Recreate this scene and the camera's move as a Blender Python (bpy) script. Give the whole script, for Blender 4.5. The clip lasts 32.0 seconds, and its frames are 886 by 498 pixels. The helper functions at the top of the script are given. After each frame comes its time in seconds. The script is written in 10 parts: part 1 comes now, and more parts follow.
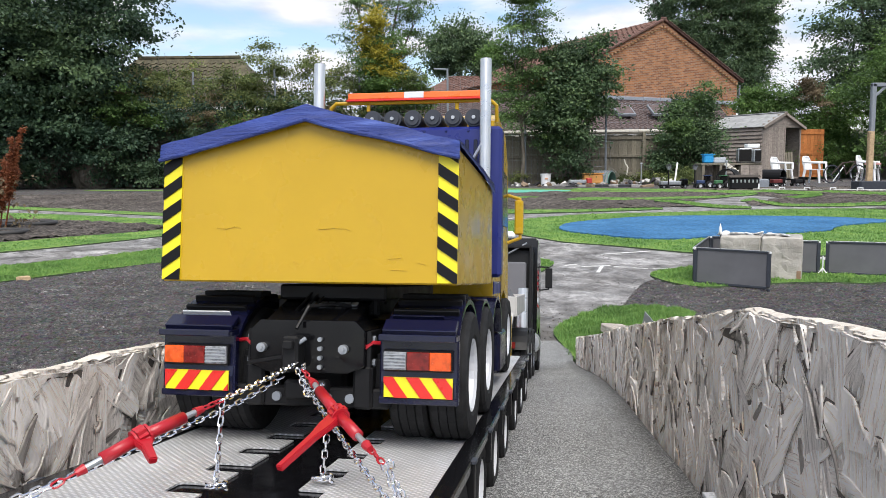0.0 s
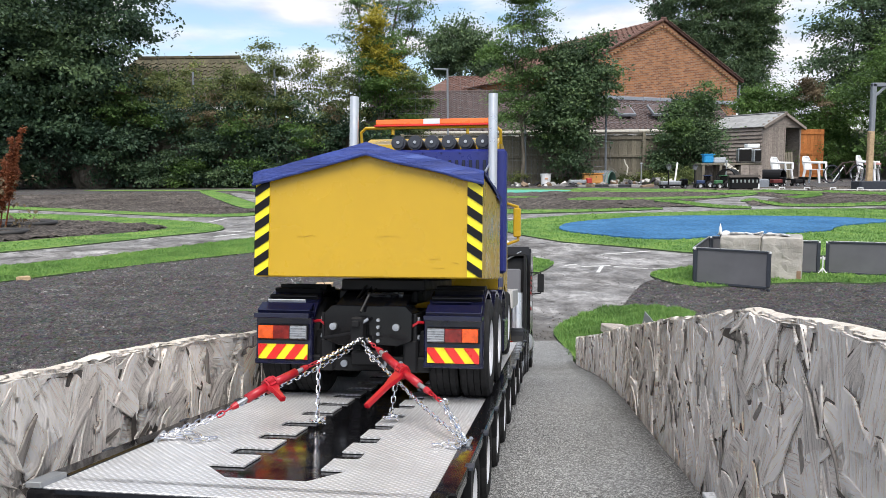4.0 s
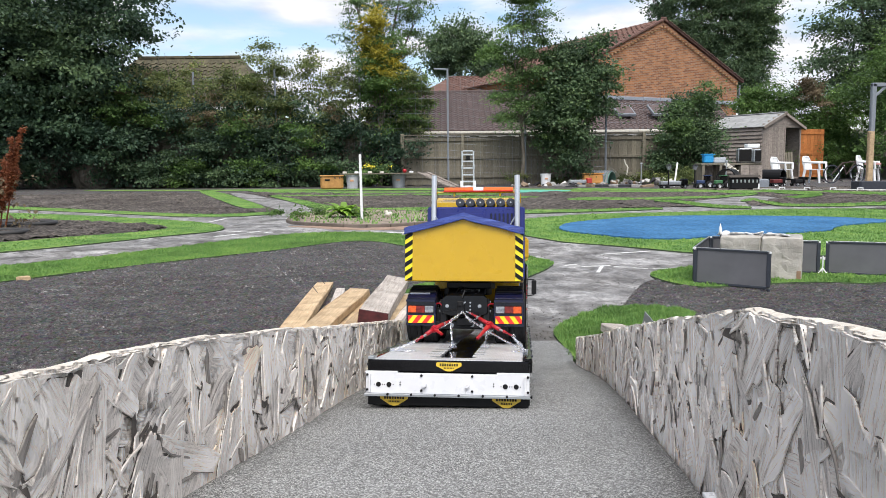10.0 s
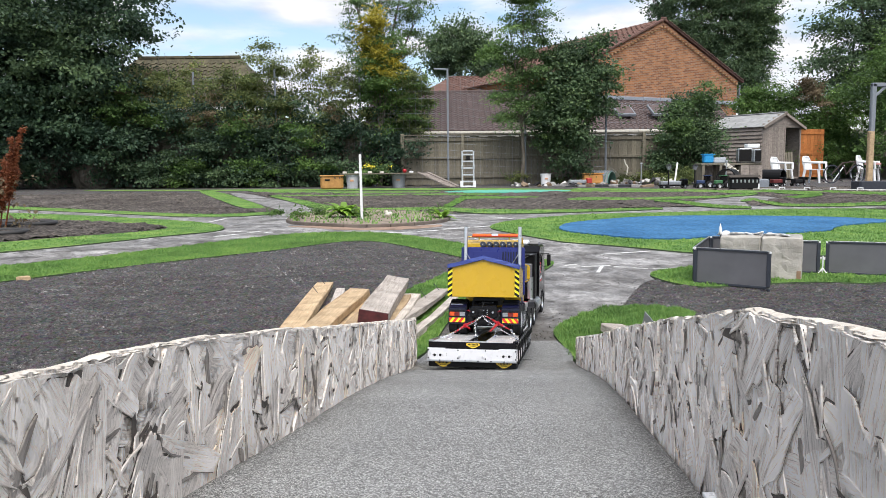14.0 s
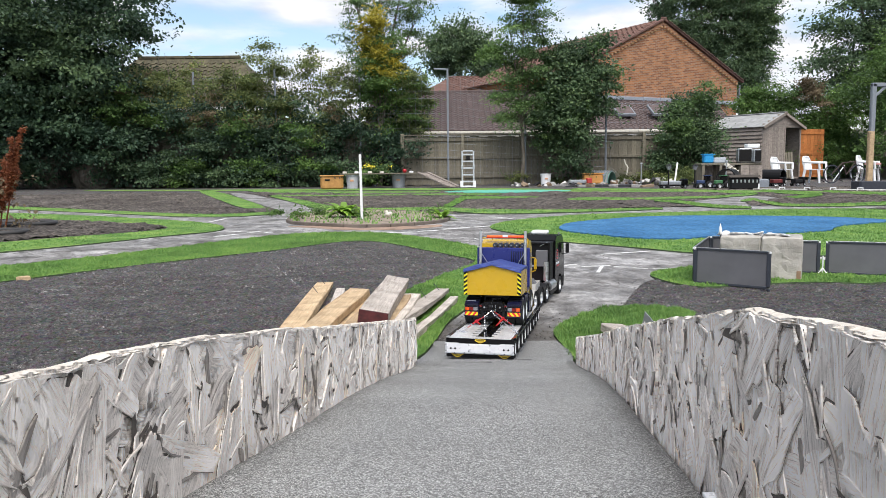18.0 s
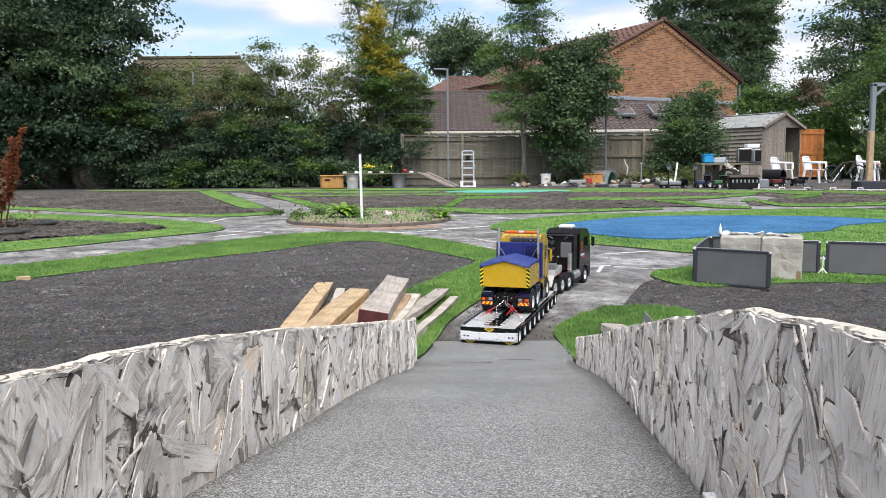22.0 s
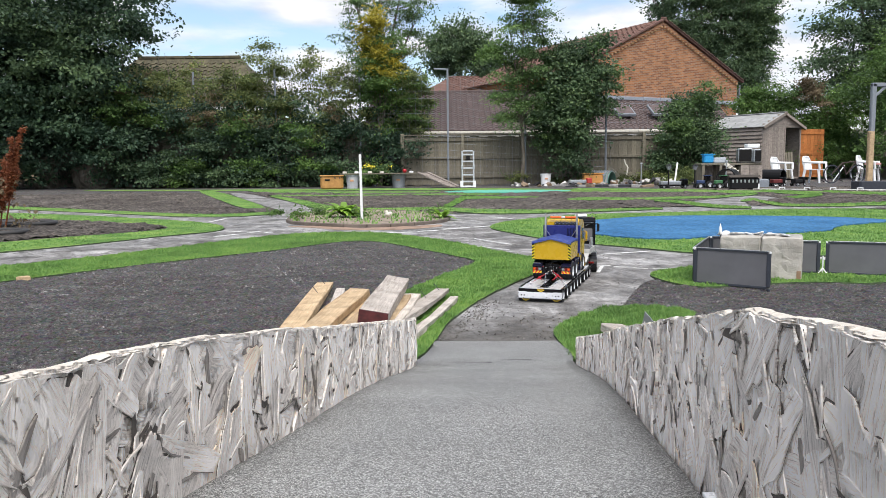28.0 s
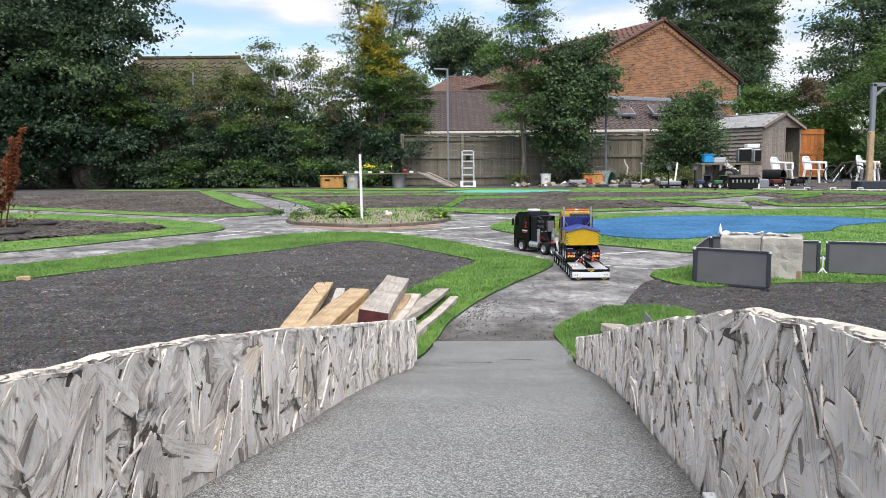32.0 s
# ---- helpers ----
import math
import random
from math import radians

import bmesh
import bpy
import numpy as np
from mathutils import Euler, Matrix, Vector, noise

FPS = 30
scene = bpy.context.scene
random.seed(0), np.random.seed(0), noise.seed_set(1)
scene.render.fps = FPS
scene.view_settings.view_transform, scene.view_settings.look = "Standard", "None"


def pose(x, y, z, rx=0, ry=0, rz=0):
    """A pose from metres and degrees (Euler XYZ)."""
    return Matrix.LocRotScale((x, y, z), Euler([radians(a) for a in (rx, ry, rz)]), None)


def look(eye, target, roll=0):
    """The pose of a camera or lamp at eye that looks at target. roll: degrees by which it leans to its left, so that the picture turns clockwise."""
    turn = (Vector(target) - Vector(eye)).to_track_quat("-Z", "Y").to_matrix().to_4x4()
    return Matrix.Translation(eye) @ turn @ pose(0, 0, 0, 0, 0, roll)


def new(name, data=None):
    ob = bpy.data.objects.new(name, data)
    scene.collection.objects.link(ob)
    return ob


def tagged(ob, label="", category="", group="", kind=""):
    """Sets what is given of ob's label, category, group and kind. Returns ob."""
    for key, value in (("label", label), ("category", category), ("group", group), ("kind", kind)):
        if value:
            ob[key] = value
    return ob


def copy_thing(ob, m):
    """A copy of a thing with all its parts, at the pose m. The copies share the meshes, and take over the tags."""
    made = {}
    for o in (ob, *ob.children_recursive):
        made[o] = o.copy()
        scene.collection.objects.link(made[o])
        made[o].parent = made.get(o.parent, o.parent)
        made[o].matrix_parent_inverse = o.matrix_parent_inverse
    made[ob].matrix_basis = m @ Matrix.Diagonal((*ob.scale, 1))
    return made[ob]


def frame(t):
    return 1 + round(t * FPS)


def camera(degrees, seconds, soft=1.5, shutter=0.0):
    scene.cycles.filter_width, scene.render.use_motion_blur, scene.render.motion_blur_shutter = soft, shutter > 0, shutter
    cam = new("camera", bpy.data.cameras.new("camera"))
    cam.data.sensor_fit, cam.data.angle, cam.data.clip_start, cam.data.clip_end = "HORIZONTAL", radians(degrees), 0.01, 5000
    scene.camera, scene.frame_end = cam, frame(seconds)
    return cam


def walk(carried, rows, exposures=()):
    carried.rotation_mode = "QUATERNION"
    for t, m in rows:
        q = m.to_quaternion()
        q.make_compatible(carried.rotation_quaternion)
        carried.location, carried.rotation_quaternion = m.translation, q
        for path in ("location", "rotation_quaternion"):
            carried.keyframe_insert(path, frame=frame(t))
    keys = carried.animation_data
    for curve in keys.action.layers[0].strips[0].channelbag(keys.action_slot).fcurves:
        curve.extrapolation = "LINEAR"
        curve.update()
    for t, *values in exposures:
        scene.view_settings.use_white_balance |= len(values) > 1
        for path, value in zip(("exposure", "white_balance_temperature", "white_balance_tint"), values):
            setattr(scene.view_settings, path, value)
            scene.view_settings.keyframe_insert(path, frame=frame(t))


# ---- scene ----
# One fixed camera beside a model ramp, on a lot laid out for model trucks.
EYE = (0.0, 0.0, 0.608)
cam = camera(60.28, 32.0, soft=0.45)
CAM_POSE = Matrix.Translation(EYE) @ pose(0, 0, 0, 90 - 6.106) @ pose(0, 0, 0, 0, 0, -0.585)
walk(cam, [(0.0, CAM_POSE), (32.0, CAM_POSE)])

# ---- world, sun, exposure ----
scene.view_settings.exposure = 1.06
SUN_EL, SUN_AZ = 60.0, 174.0


def make_world():
    w = bpy.data.worlds.new("sky")
    scene.world = w
    w.use_nodes = True
    nt = w.node_tree
    nt.nodes.clear()
    out = nt.nodes.new("ShaderNodeOutputWorld")
    bg = nt.nodes.new("ShaderNodeBackground")
    sky = nt.nodes.new("ShaderNodeTexSky")
    sky.sky_type = "NISHITA"
    sky.sun_disc = False
    sky.sun_elevation = radians(SUN_EL)
    sky.sun_rotation = radians(SUN_AZ)
    sky.air_density, sky.dust_density, sky.ozone_density = 1.0, 1.5, 1.0
    tc = nt.nodes.new("ShaderNodeTexCoord")
    sep = nt.nodes.new("ShaderNodeSeparateXYZ")
    nt.links.new(tc.outputs["Generated"], sep.inputs[0])
    # clouds lie on a flat layer: divide the direction by its height
    add = nt.nodes.new("ShaderNodeMath")
    add.operation = "ADD"
    add.inputs[1].default_value = 0.16
    nt.links.new(sep.outputs["Z"], add.inputs[0])
    dx = nt.nodes.new("ShaderNodeMath")
    dx.operation = "DIVIDE"
    dy = nt.nodes.new("ShaderNodeMath")
    dy.operation = "DIVIDE"
    nt.links.new(sep.outputs["X"], dx.inputs[0])
    nt.links.new(sep.outputs["Y"], dy.inputs[0])
    nt.links.new(add.outputs[0], dx.inputs[1])
    nt.links.new(add.outputs[0], dy.inputs[1])
    com = nt.nodes.new("ShaderNodeCombineXYZ")
    nt.links.new(dx.outputs[0], com.inputs["X"])
    nt.links.new(dy.outputs[0], com.inputs["Y"])
    n1 = nt.nodes.new("ShaderNodeTexNoise")
    n1.inputs["Scale"].default_value = 1.5
    n1.inputs["Detail"].default_value = 9.0
    n1.inputs["Roughness"].default_value = 0.52
    n1.inputs["Distortion"].default_value = 0.25
    nt.links.new(com.outputs[0], n1.inputs["Vector"])
    ramp = nt.nodes.new("ShaderNodeValToRGB")
    ramp.color_ramp.elements[0].position = 0.40
    ramp.color_ramp.elements[1].position = 0.56
    nt.links.new(n1.outputs["Fac"], ramp.inputs[0])
    # shaded undersides of the clouds
    n2 = nt.nodes.new("ShaderNodeTexNoise")
    n2.inputs["Scale"].default_value = 3.0
    n2.inputs["Detail"].default_value = 6.0
    nt.links.new(com.outputs[0], n2.inputs["Vector"])
    shade = nt.nodes.new("ShaderNodeValToRGB")
    shade.color_ramp.elements[0].position = 0.35
    shade.color_ramp.elements[0].color = (3.4, 3.6, 4.0, 1)
    shade.color_ramp.elements[1].position = 0.62
    shade.color_ramp.elements[1].color = (5.2, 5.25, 5.45, 1)
    nt.links.new(n2.outputs["Fac"], shade.inputs[0])
    mix = nt.nodes.new("ShaderNodeMix")
    mix.data_type = "RGBA"
    nt.links.new(ramp.outputs["Color"], mix.inputs["Factor"])
    nt.links.new(sky.outputs["Color"], mix.inputs["A"])
    nt.links.new(shade.outputs["Color"], mix.inputs["B"])
    nt.links.new(mix.outputs["Result"], bg.inputs["Color"])
    bg.inputs["Strength"].default_value = 0.10
    nt.links.new(bg.outputs[0], out.inputs["Surface"])


make_world()
sun_data = bpy.data.lights.new("sun", "SUN")
sun_data.energy = 2.1
sun_data.angle = radians(42)
sun_data.color = (1.0, 0.96, 0.9)
sun = new("sun", sun_data)
_el, _az = radians(SUN_EL), radians(SUN_AZ)
sun.matrix_world = look((0, 0, 30), (-math.sin(_az) * math.cos(_el) * 30, -math.cos(_az) * math.cos(_el) * 30, 30 - 30 * math.sin(_el)))

# ---- materials ----


class Mat:
    """A small builder for procedural materials."""

    def __init__(self, name, rough=0.6, metal=0.0, spec=0.5):
        self.m = bpy.data.materials.new(name)
        self.m.use_nodes = True
        self.nt = self.m.node_tree
        self.p = self.nt.nodes["Principled BSDF"]
        self.p.inputs["Roughness"].default_value = rough
        self.p.inputs["Metallic"].default_value = metal
        self.p.inputs["Specular IOR Level"].default_value = spec
        self.tc = self.nt.nodes.new("ShaderNodeTexCoord")

    def node(self, kind, **values):
        n = self.nt.nodes.new(kind)
        for k, v in values.items():
            n.inputs[k].default_value = v
        return n

    def link(self, a, b):
        self.nt.links.new(a, b)

    def vec(self, scale=(1, 1, 1), rot=(0, 0, 0)):
        mp = self.nt.nodes.new("ShaderNodeMapping")
        mp.inputs["Scale"].default_value = scale
        mp.inputs["Rotation"].default_value = rot
        self.link(self.tc.outputs["Object"], mp.inputs["Vector"])
        return mp.outputs["Vector"]

    def noise(self, scale, detail=4.0, rough=0.55, vec=None, dist=0.0):
        n = self.node("ShaderNodeTexNoise", Scale=scale, Detail=detail, Roughness=rough, Distortion=dist)
        self.link(vec if vec else self.tc.outputs["Object"], n.inputs["Vector"])
        return n.outputs["Fac"]

    def voronoi(self, scale, vec=None, out="Color"):
        n = self.node("ShaderNodeTexVoronoi", Scale=scale)
        self.link(vec if vec else self.tc.outputs["Object"], n.inputs["Vector"])
        return n.outputs[out]

    def ramp(self, fac, stops):
        r = self.nt.nodes.new("ShaderNodeValToRGB")
        e = r.color_ramp.elements
        while len(e) < len(stops):
            e.new(0.5)
        for el, (pos, col) in zip(e, stops):
            el.position = pos
            el.color = (*col, 1) if len(col) == 3 else col
        self.link(fac, r.inputs[0])
        return r.outputs["Color"]

    def grey(self, fac, a, b, lo, hi):
        return self.ramp(fac, [(a, (lo,) * 3), (b, (hi,) * 3)])

    def mix(self, fac, a, b, blend="MIX"):
        n = self.nt.nodes.new("ShaderNodeMix")
        n.data_type = "RGBA"
        n.blend_type = blend
        for sock, v in ((n.inputs["Factor"], fac), (n.inputs["A"], a), (n.inputs["B"], b)):
            if isinstance(v, (int, float)):
                sock.default_value = v
            elif isinstance(v, tuple):
                sock.default_value = (*v, 1)
            else:
                self.link(v, sock)
        return n.outputs["Result"]

    def math(self, op, a, b=0.0):
        n = self.nt.nodes.new("ShaderNodeMath")
        n.operation = op
        for sock, v in zip(n.inputs, (a, b)):
            if isinstance(v, (int, float)):
                sock.default_value = v
            else:
                self.link(v, sock)
        return n.outputs[0]

    def rnd(self, island=False):
        if island:
            return self.nt.nodes.new("ShaderNodeNewGeometry").outputs["Random Per Island"]
        return self.nt.nodes.new("ShaderNodeObjectInfo").outputs["Random"]

    def color(self, c):
        if isinstance(c, tuple):
            self.p.inputs["Base Color"].default_value = (*c, 1)
        else:
            self.link(c, self.p.inputs["Base Color"])
        return self

    def rough(self, v):
        self.link(v, self.p.inputs["Roughness"])
        return self

    def bump(self, fac, dist=0.002, strength=0.6):
        b = self.node("ShaderNodeBump", Strength=strength, Distance=dist)
        self.link(fac, b.inputs["Height"])
        self.link(b.outputs["Normal"], self.p.inputs["Normal"])
        return self


def plain(name, col, rough=0.5, metal=0.0, var=0.12, scale=30.0, bump=0.0, spec=0.5):
    """Paint, plastic or metal with faint mottling and dust."""
    m = Mat(name, rough, metal, spec)
    n = m.noise(scale, 5)
    lo = tuple(c * (1 - var) for c in col)
    hi = tuple(min(1, c * (1 + var)) for c in col)
    m.color(m.ramp(n, [(0.3, lo), (0.7, hi)]))
    m.rough(m.grey(m.noise(scale * 2.3, 4), 0.3, 0.75, max(0.03, rough - 0.1), min(1, rough + 0.12)))
    if bump:
        m.bump(m.noise(scale * 6, 3), bump)
    return m.m


def make_tarmac():
    m = Mat("dark_tarmac", 0.85)
    big = m.noise(0.55, 6, 0.6)
    fine = m.noise(95, 3, 0.75)
    stone = m.voronoi(75)
    c = m.ramp(big, [(0.3, (0.072, 0.065, 0.062)), (0.55, (0.10, 0.091, 0.088)), (0.75, (0.15, 0.138, 0.132))])
    c = m.mix(0.9, c, m.ramp(fine, [(0.36, (0.10,) * 3), (0.5, (0.9,) * 3), (0.64, (2.6,) * 3)]), "MULTIPLY")
    c = m.mix(0.3, c, m.mix(1.0, (0.15, 0.15, 0.15), stone, "MULTIPLY"))
    c = m.mix(0.8, c, m.ramp(m.noise(7, 7, 0.75, m.vec((0.6, 1.5, 1))), [(0.36, (0.5,) * 3), (0.64, (1.45, 1.42, 1.4))]), "MULTIPLY")
    flecks = m.math("GREATER_THAN", m.noise(38, 2, 0.5), 0.765)
    c = m.mix(flecks, c, (0.24, 0.23, 0.22))
    # pale scuffed patches
    scuff = m.math("MULTIPLY", m.ramp(m.noise(0.8, 3), [(0.56, (0,) * 3), (0.66, (1,) * 3)]), m.ramp(m.noise(22, 5, 0.7), [(0.58, (0,) * 3), (0.63, (1,) * 3)]))
    c = m.mix(scuff, c, (0.3, 0.3, 0.3))
    m.color(c)
    m.rough(m.grey(m.noise(0.9, 5), 0.35, 0.7, 0.55, 0.92))
    m.bump(m.math("ADD", m.noise(70, 5, 0.78), m.math("MULTIPLY", m.noise(12, 4, 0.65), 2.2)), 0.03, 1.0)
    return m.m


def make_soil():
    """Grey-brown crumbled tarmac and soil of the farther beds."""
    m = Mat("grey_brown_bed", 0.92, spec=0.2)
    c = m.ramp(m.noise(0.7, 6, 0.65), [(0.32, (0.098, 0.086, 0.078)), (0.52, (0.135, 0.120, 0.110)), (0.72, (0.20, 0.180, 0.165))])
    c = m.mix(0.9, c, m.ramp(m.noise(26, 5, 0.75), [(0.36, (0.22,) * 3), (0.5, (0.95,) * 3), (0.64, (2.0, 1.97, 1.93))]), "MULTIPLY")
    c = m.mix(0.8, c, m.ramp(m.noise(4, 7, 0.75, m.vec((0.6, 1.5, 1))), [(0.36, (0.55,) * 3), (0.64, (1.45, 1.42, 1.38))]), "MULTIPLY")
    m.color(c)
    m.bump(m.math("ADD", m.noise(40, 5, 0.78), m.math("MULTIPLY", m.noise(9, 4, 0.65), 2.2)), 0.05, 1.0)
    return m.m


def make_road():
    m = Mat("worn_wet_tarmac", 0.6, spec=0.22)
    big = m.noise(2.6, 10, 0.74, dist=0.9)
    c = m.ramp(big, [(0.34, (0.085, 0.08, 0.077)), (0.45, (0.17, 0.163, 0.158)), (0.54, (0.27, 0.262, 0.257)), (0.66, (0.47, 0.46, 0.455))])
    c = m.mix(0.6, c, m.ramp(m.noise(60, 5, 0.75), [(0.33, (0.5,) * 3), (0.67, (1.4,) * 3)]), "MULTIPLY")
    dirt = m.ramp(m.noise(6, 6, 0.65), [(0.58, (0, 0, 0)), (0.68, (1, 1, 1))])
    c = m.mix(dirt, c, (0.07, 0.064, 0.058))
    # worn pale streaks, dark pitting and a net of fine cracks
    streak = m.noise(5, 8, 0.72, m.vec((2.2, 0.8, 1), (0, 0, radians(24))), 0.6)
    c = m.mix(0.75, c, m.ramp(streak, [(0.34, (0.45, 0.44, 0.43)), (0.5, (0.95,) * 3), (0.64, (1.5,) * 3)]), "MULTIPLY")
    pit = m.ramp(m.noise(34, 4, 0.7), [(0.62, (0, 0, 0)), (0.67, (1, 1, 1))])
    c = m.mix(m.math("MULTIPLY", pit, 0.8), c, (0.045, 0.042, 0.04))
    wobble = m.node("ShaderNodeTexNoise", Scale=4.0, Detail=6.0)
    m.link(m.tc.outputs["Object"], wobble.inputs["Vector"])
    bent_v = m.mix(0.25, m.tc.outputs["Object"], wobble.outputs["Color"])
    cell = m.node("ShaderNodeTexVoronoi", Scale=3.2)
    cell.feature = "DISTANCE_TO_EDGE"
    m.link(bent_v, cell.inputs["Vector"])
    crack = m.math("MULTIPLY", m.math("LESS_THAN", cell.outputs["Distance"], 0.012), m.ramp(m.noise(2.2, 3), [(0.45, (0, 0, 0)), (0.55, (1, 1, 1))]))
    c = m.mix(m.math("MULTIPLY", crack, 0.75), c, (0.04, 0.037, 0.035))
    # damp silt washed to the ramp's foot, and rusty soil beside the island
    sep = m.nt.nodes.new("ShaderNodeSeparateXYZ")
    m.link(m.tc.outputs["Object"], sep.inputs[0])
    reach = m.math("ADD", sep.outputs["Y"], m.math("MULTIPLY", m.math("SUBTRACT", m.noise(5, 7, 0.7), 0.5), 1.5))
    damp = m.math("SUBTRACT", 1.0, m.math("MINIMUM", 1.0, m.math("MAXIMUM", 0.0, m.math("DIVIDE", m.math("SUBTRACT", reach, 2.75), 0.5))))
    c = m.mix(m.math("MULTIPLY", damp, 0.85), c, m.ramp(m.noise(9, 6, 0.7), [(0.35, (0.045, 0.04, 0.036)), (0.65, (0.12, 0.11, 0.10))]))
    m.color(c)
    m.rough(m.grey(m.noise(1.1, 6, 0.6, dist=0.8), 0.42, 0.62, 0.40, 0.88))
    m.bump(m.math("ADD", m.noise(80, 4, 0.7), m.math("MULTIPLY", m.noise(18, 5, 0.7), 1.5)), 0.006, 0.8)
    return m.m


def make_turf():
    m = Mat("green_turf", 0.85, spec=0.25)
    c = m.ramp(m.noise(2.4, 8, 0.68), [(0.32, (0.07, 0.165, 0.04)), (0.5, (0.145, 0.275, 0.064)), (0.68, (0.28, 0.38, 0.095))])
    c = m.mix(0.8, c, m.ramp(m.noise(110, 3, 0.7), [(0.3, (0.55,) * 3), (0.7, (1.3,) * 3)]), "MULTIPLY")
    m.color(c)
    m.bump(m.noise(120, 3, 0.7), 0.012, 1.0)
    return m.m


def make_blade(name, dark, mid, light):
    m = Mat(name, 0.6, spec=0.3)
    c = m.ramp(m.rnd(island=True), [(0.0, dark), (0.5, mid), (1.0, light)])
    c = m.mix(0.75, c, m.ramp(m.noise(2.4, 8, 0.68), [(0.32, (0.5, 0.55, 0.55)), (0.5, (1.0,) * 3), (0.68, (1.5, 1.35, 1.3))]), "MULTIPLY")
    m.color(c)
    m.p.inputs["Subsurface Weight"].default_value = 0.0
    return m.m


def make_blue_mat():
    m = Mat("blue_carpet", 0.9, spec=0.2)
    c = m.ramp(m.noise(2.2, 6), [(0.3, (0.026, 0.105, 0.235)), (0.7, (0.06, 0.18, 0.34))])
    c = m.mix(0.7, c, m.ramp(m.noise(28, 5, 0.8), [(0.36, (0.35,) * 3), (0.64, (1.6,) * 3)]), "MULTIPLY")
    m.color(c).bump(m.noise(90, 3), 0.008, 0.9)
    return m.m


def make_felt():
    m = Mat("mineral_roofing_felt", 0.85)
    g = m.voronoi(1150)
    sep = m.nt.nodes.new("ShaderNodeSeparateColor")
    m.link(g, sep.inputs[0])
    c = m.ramp(sep.outputs[0], [(0.0, (0.030, 0.030, 0.029)), (0.38, (0.135, 0.135, 0.132)), (0.72, (0.29, 0.289, 0.283)), (1.0, (0.66, 0.66, 0.645))])
    c = m.mix(0.6, c, m.ramp(m.noise(3.5, 6, 0.6), [(0.32, (0.75,) * 3), (0.68, (1.2,) * 3)]), "MULTIPLY")
    m.color(c)
    m.rough(m.grey(m.noise(5, 5), 0.3, 0.7, 0.55, 0.9))
    m.bump(m.math("ADD", sep.outputs[1], m.noise(260, 3)), 0.0011, 0.9)
    return m.m


def make_wood(name, light, dark, along=(14, 14, 1.2), rough=0.8, island=False, bump=0.0015, weather=0.5, objrnd=True, stain=0.45):
    m = Mat(name, rough, spec=0.3)
    v = m.vec(along)
    grain = m.noise(7, 9, 0.68, v, 0.6)
    c = m.ramp(grain, [(0.28, dark), (0.5, tuple((a + b) / 2 for a, b in zip(light, dark))), (0.72, light)])
    r = m.rnd(island) if (island or objrnd) else None
    if r is not None:
        c = m.mix(weather, c, m.ramp(r, [(0.0, (0.6, 0.58, 0.56)), (0.5, (1.0, 1.0, 1.0)), (1.0, (1.3, 1.27, 1.22))]), "MULTIPLY")
    c = m.mix(stain, c, m.ramp(m.noise(9, 7, 0.68), [(0.35, (0.55, 0.53, 0.51)), (0.65, (1.18,) * 3)]), "MULTIPLY")
    if stain > 0.5:
        check = m.noise(5, 7, 0.75, m.vec((along[0] * 2.2, along[1] * 0.9, along[2] * 2.2)), 0.4)
        c = m.mix(0.9, c, m.ramp(check, [(0.30, (0.16, 0.13, 0.11)), (0.38, (1.0,) * 3)]), "MULTIPLY")
        grain = m.math("ADD", grain, m.math("MULTIPLY", check, 1.2))
    m.color(c)
    m.bump(grain, bump, 0.9)
    return m.m


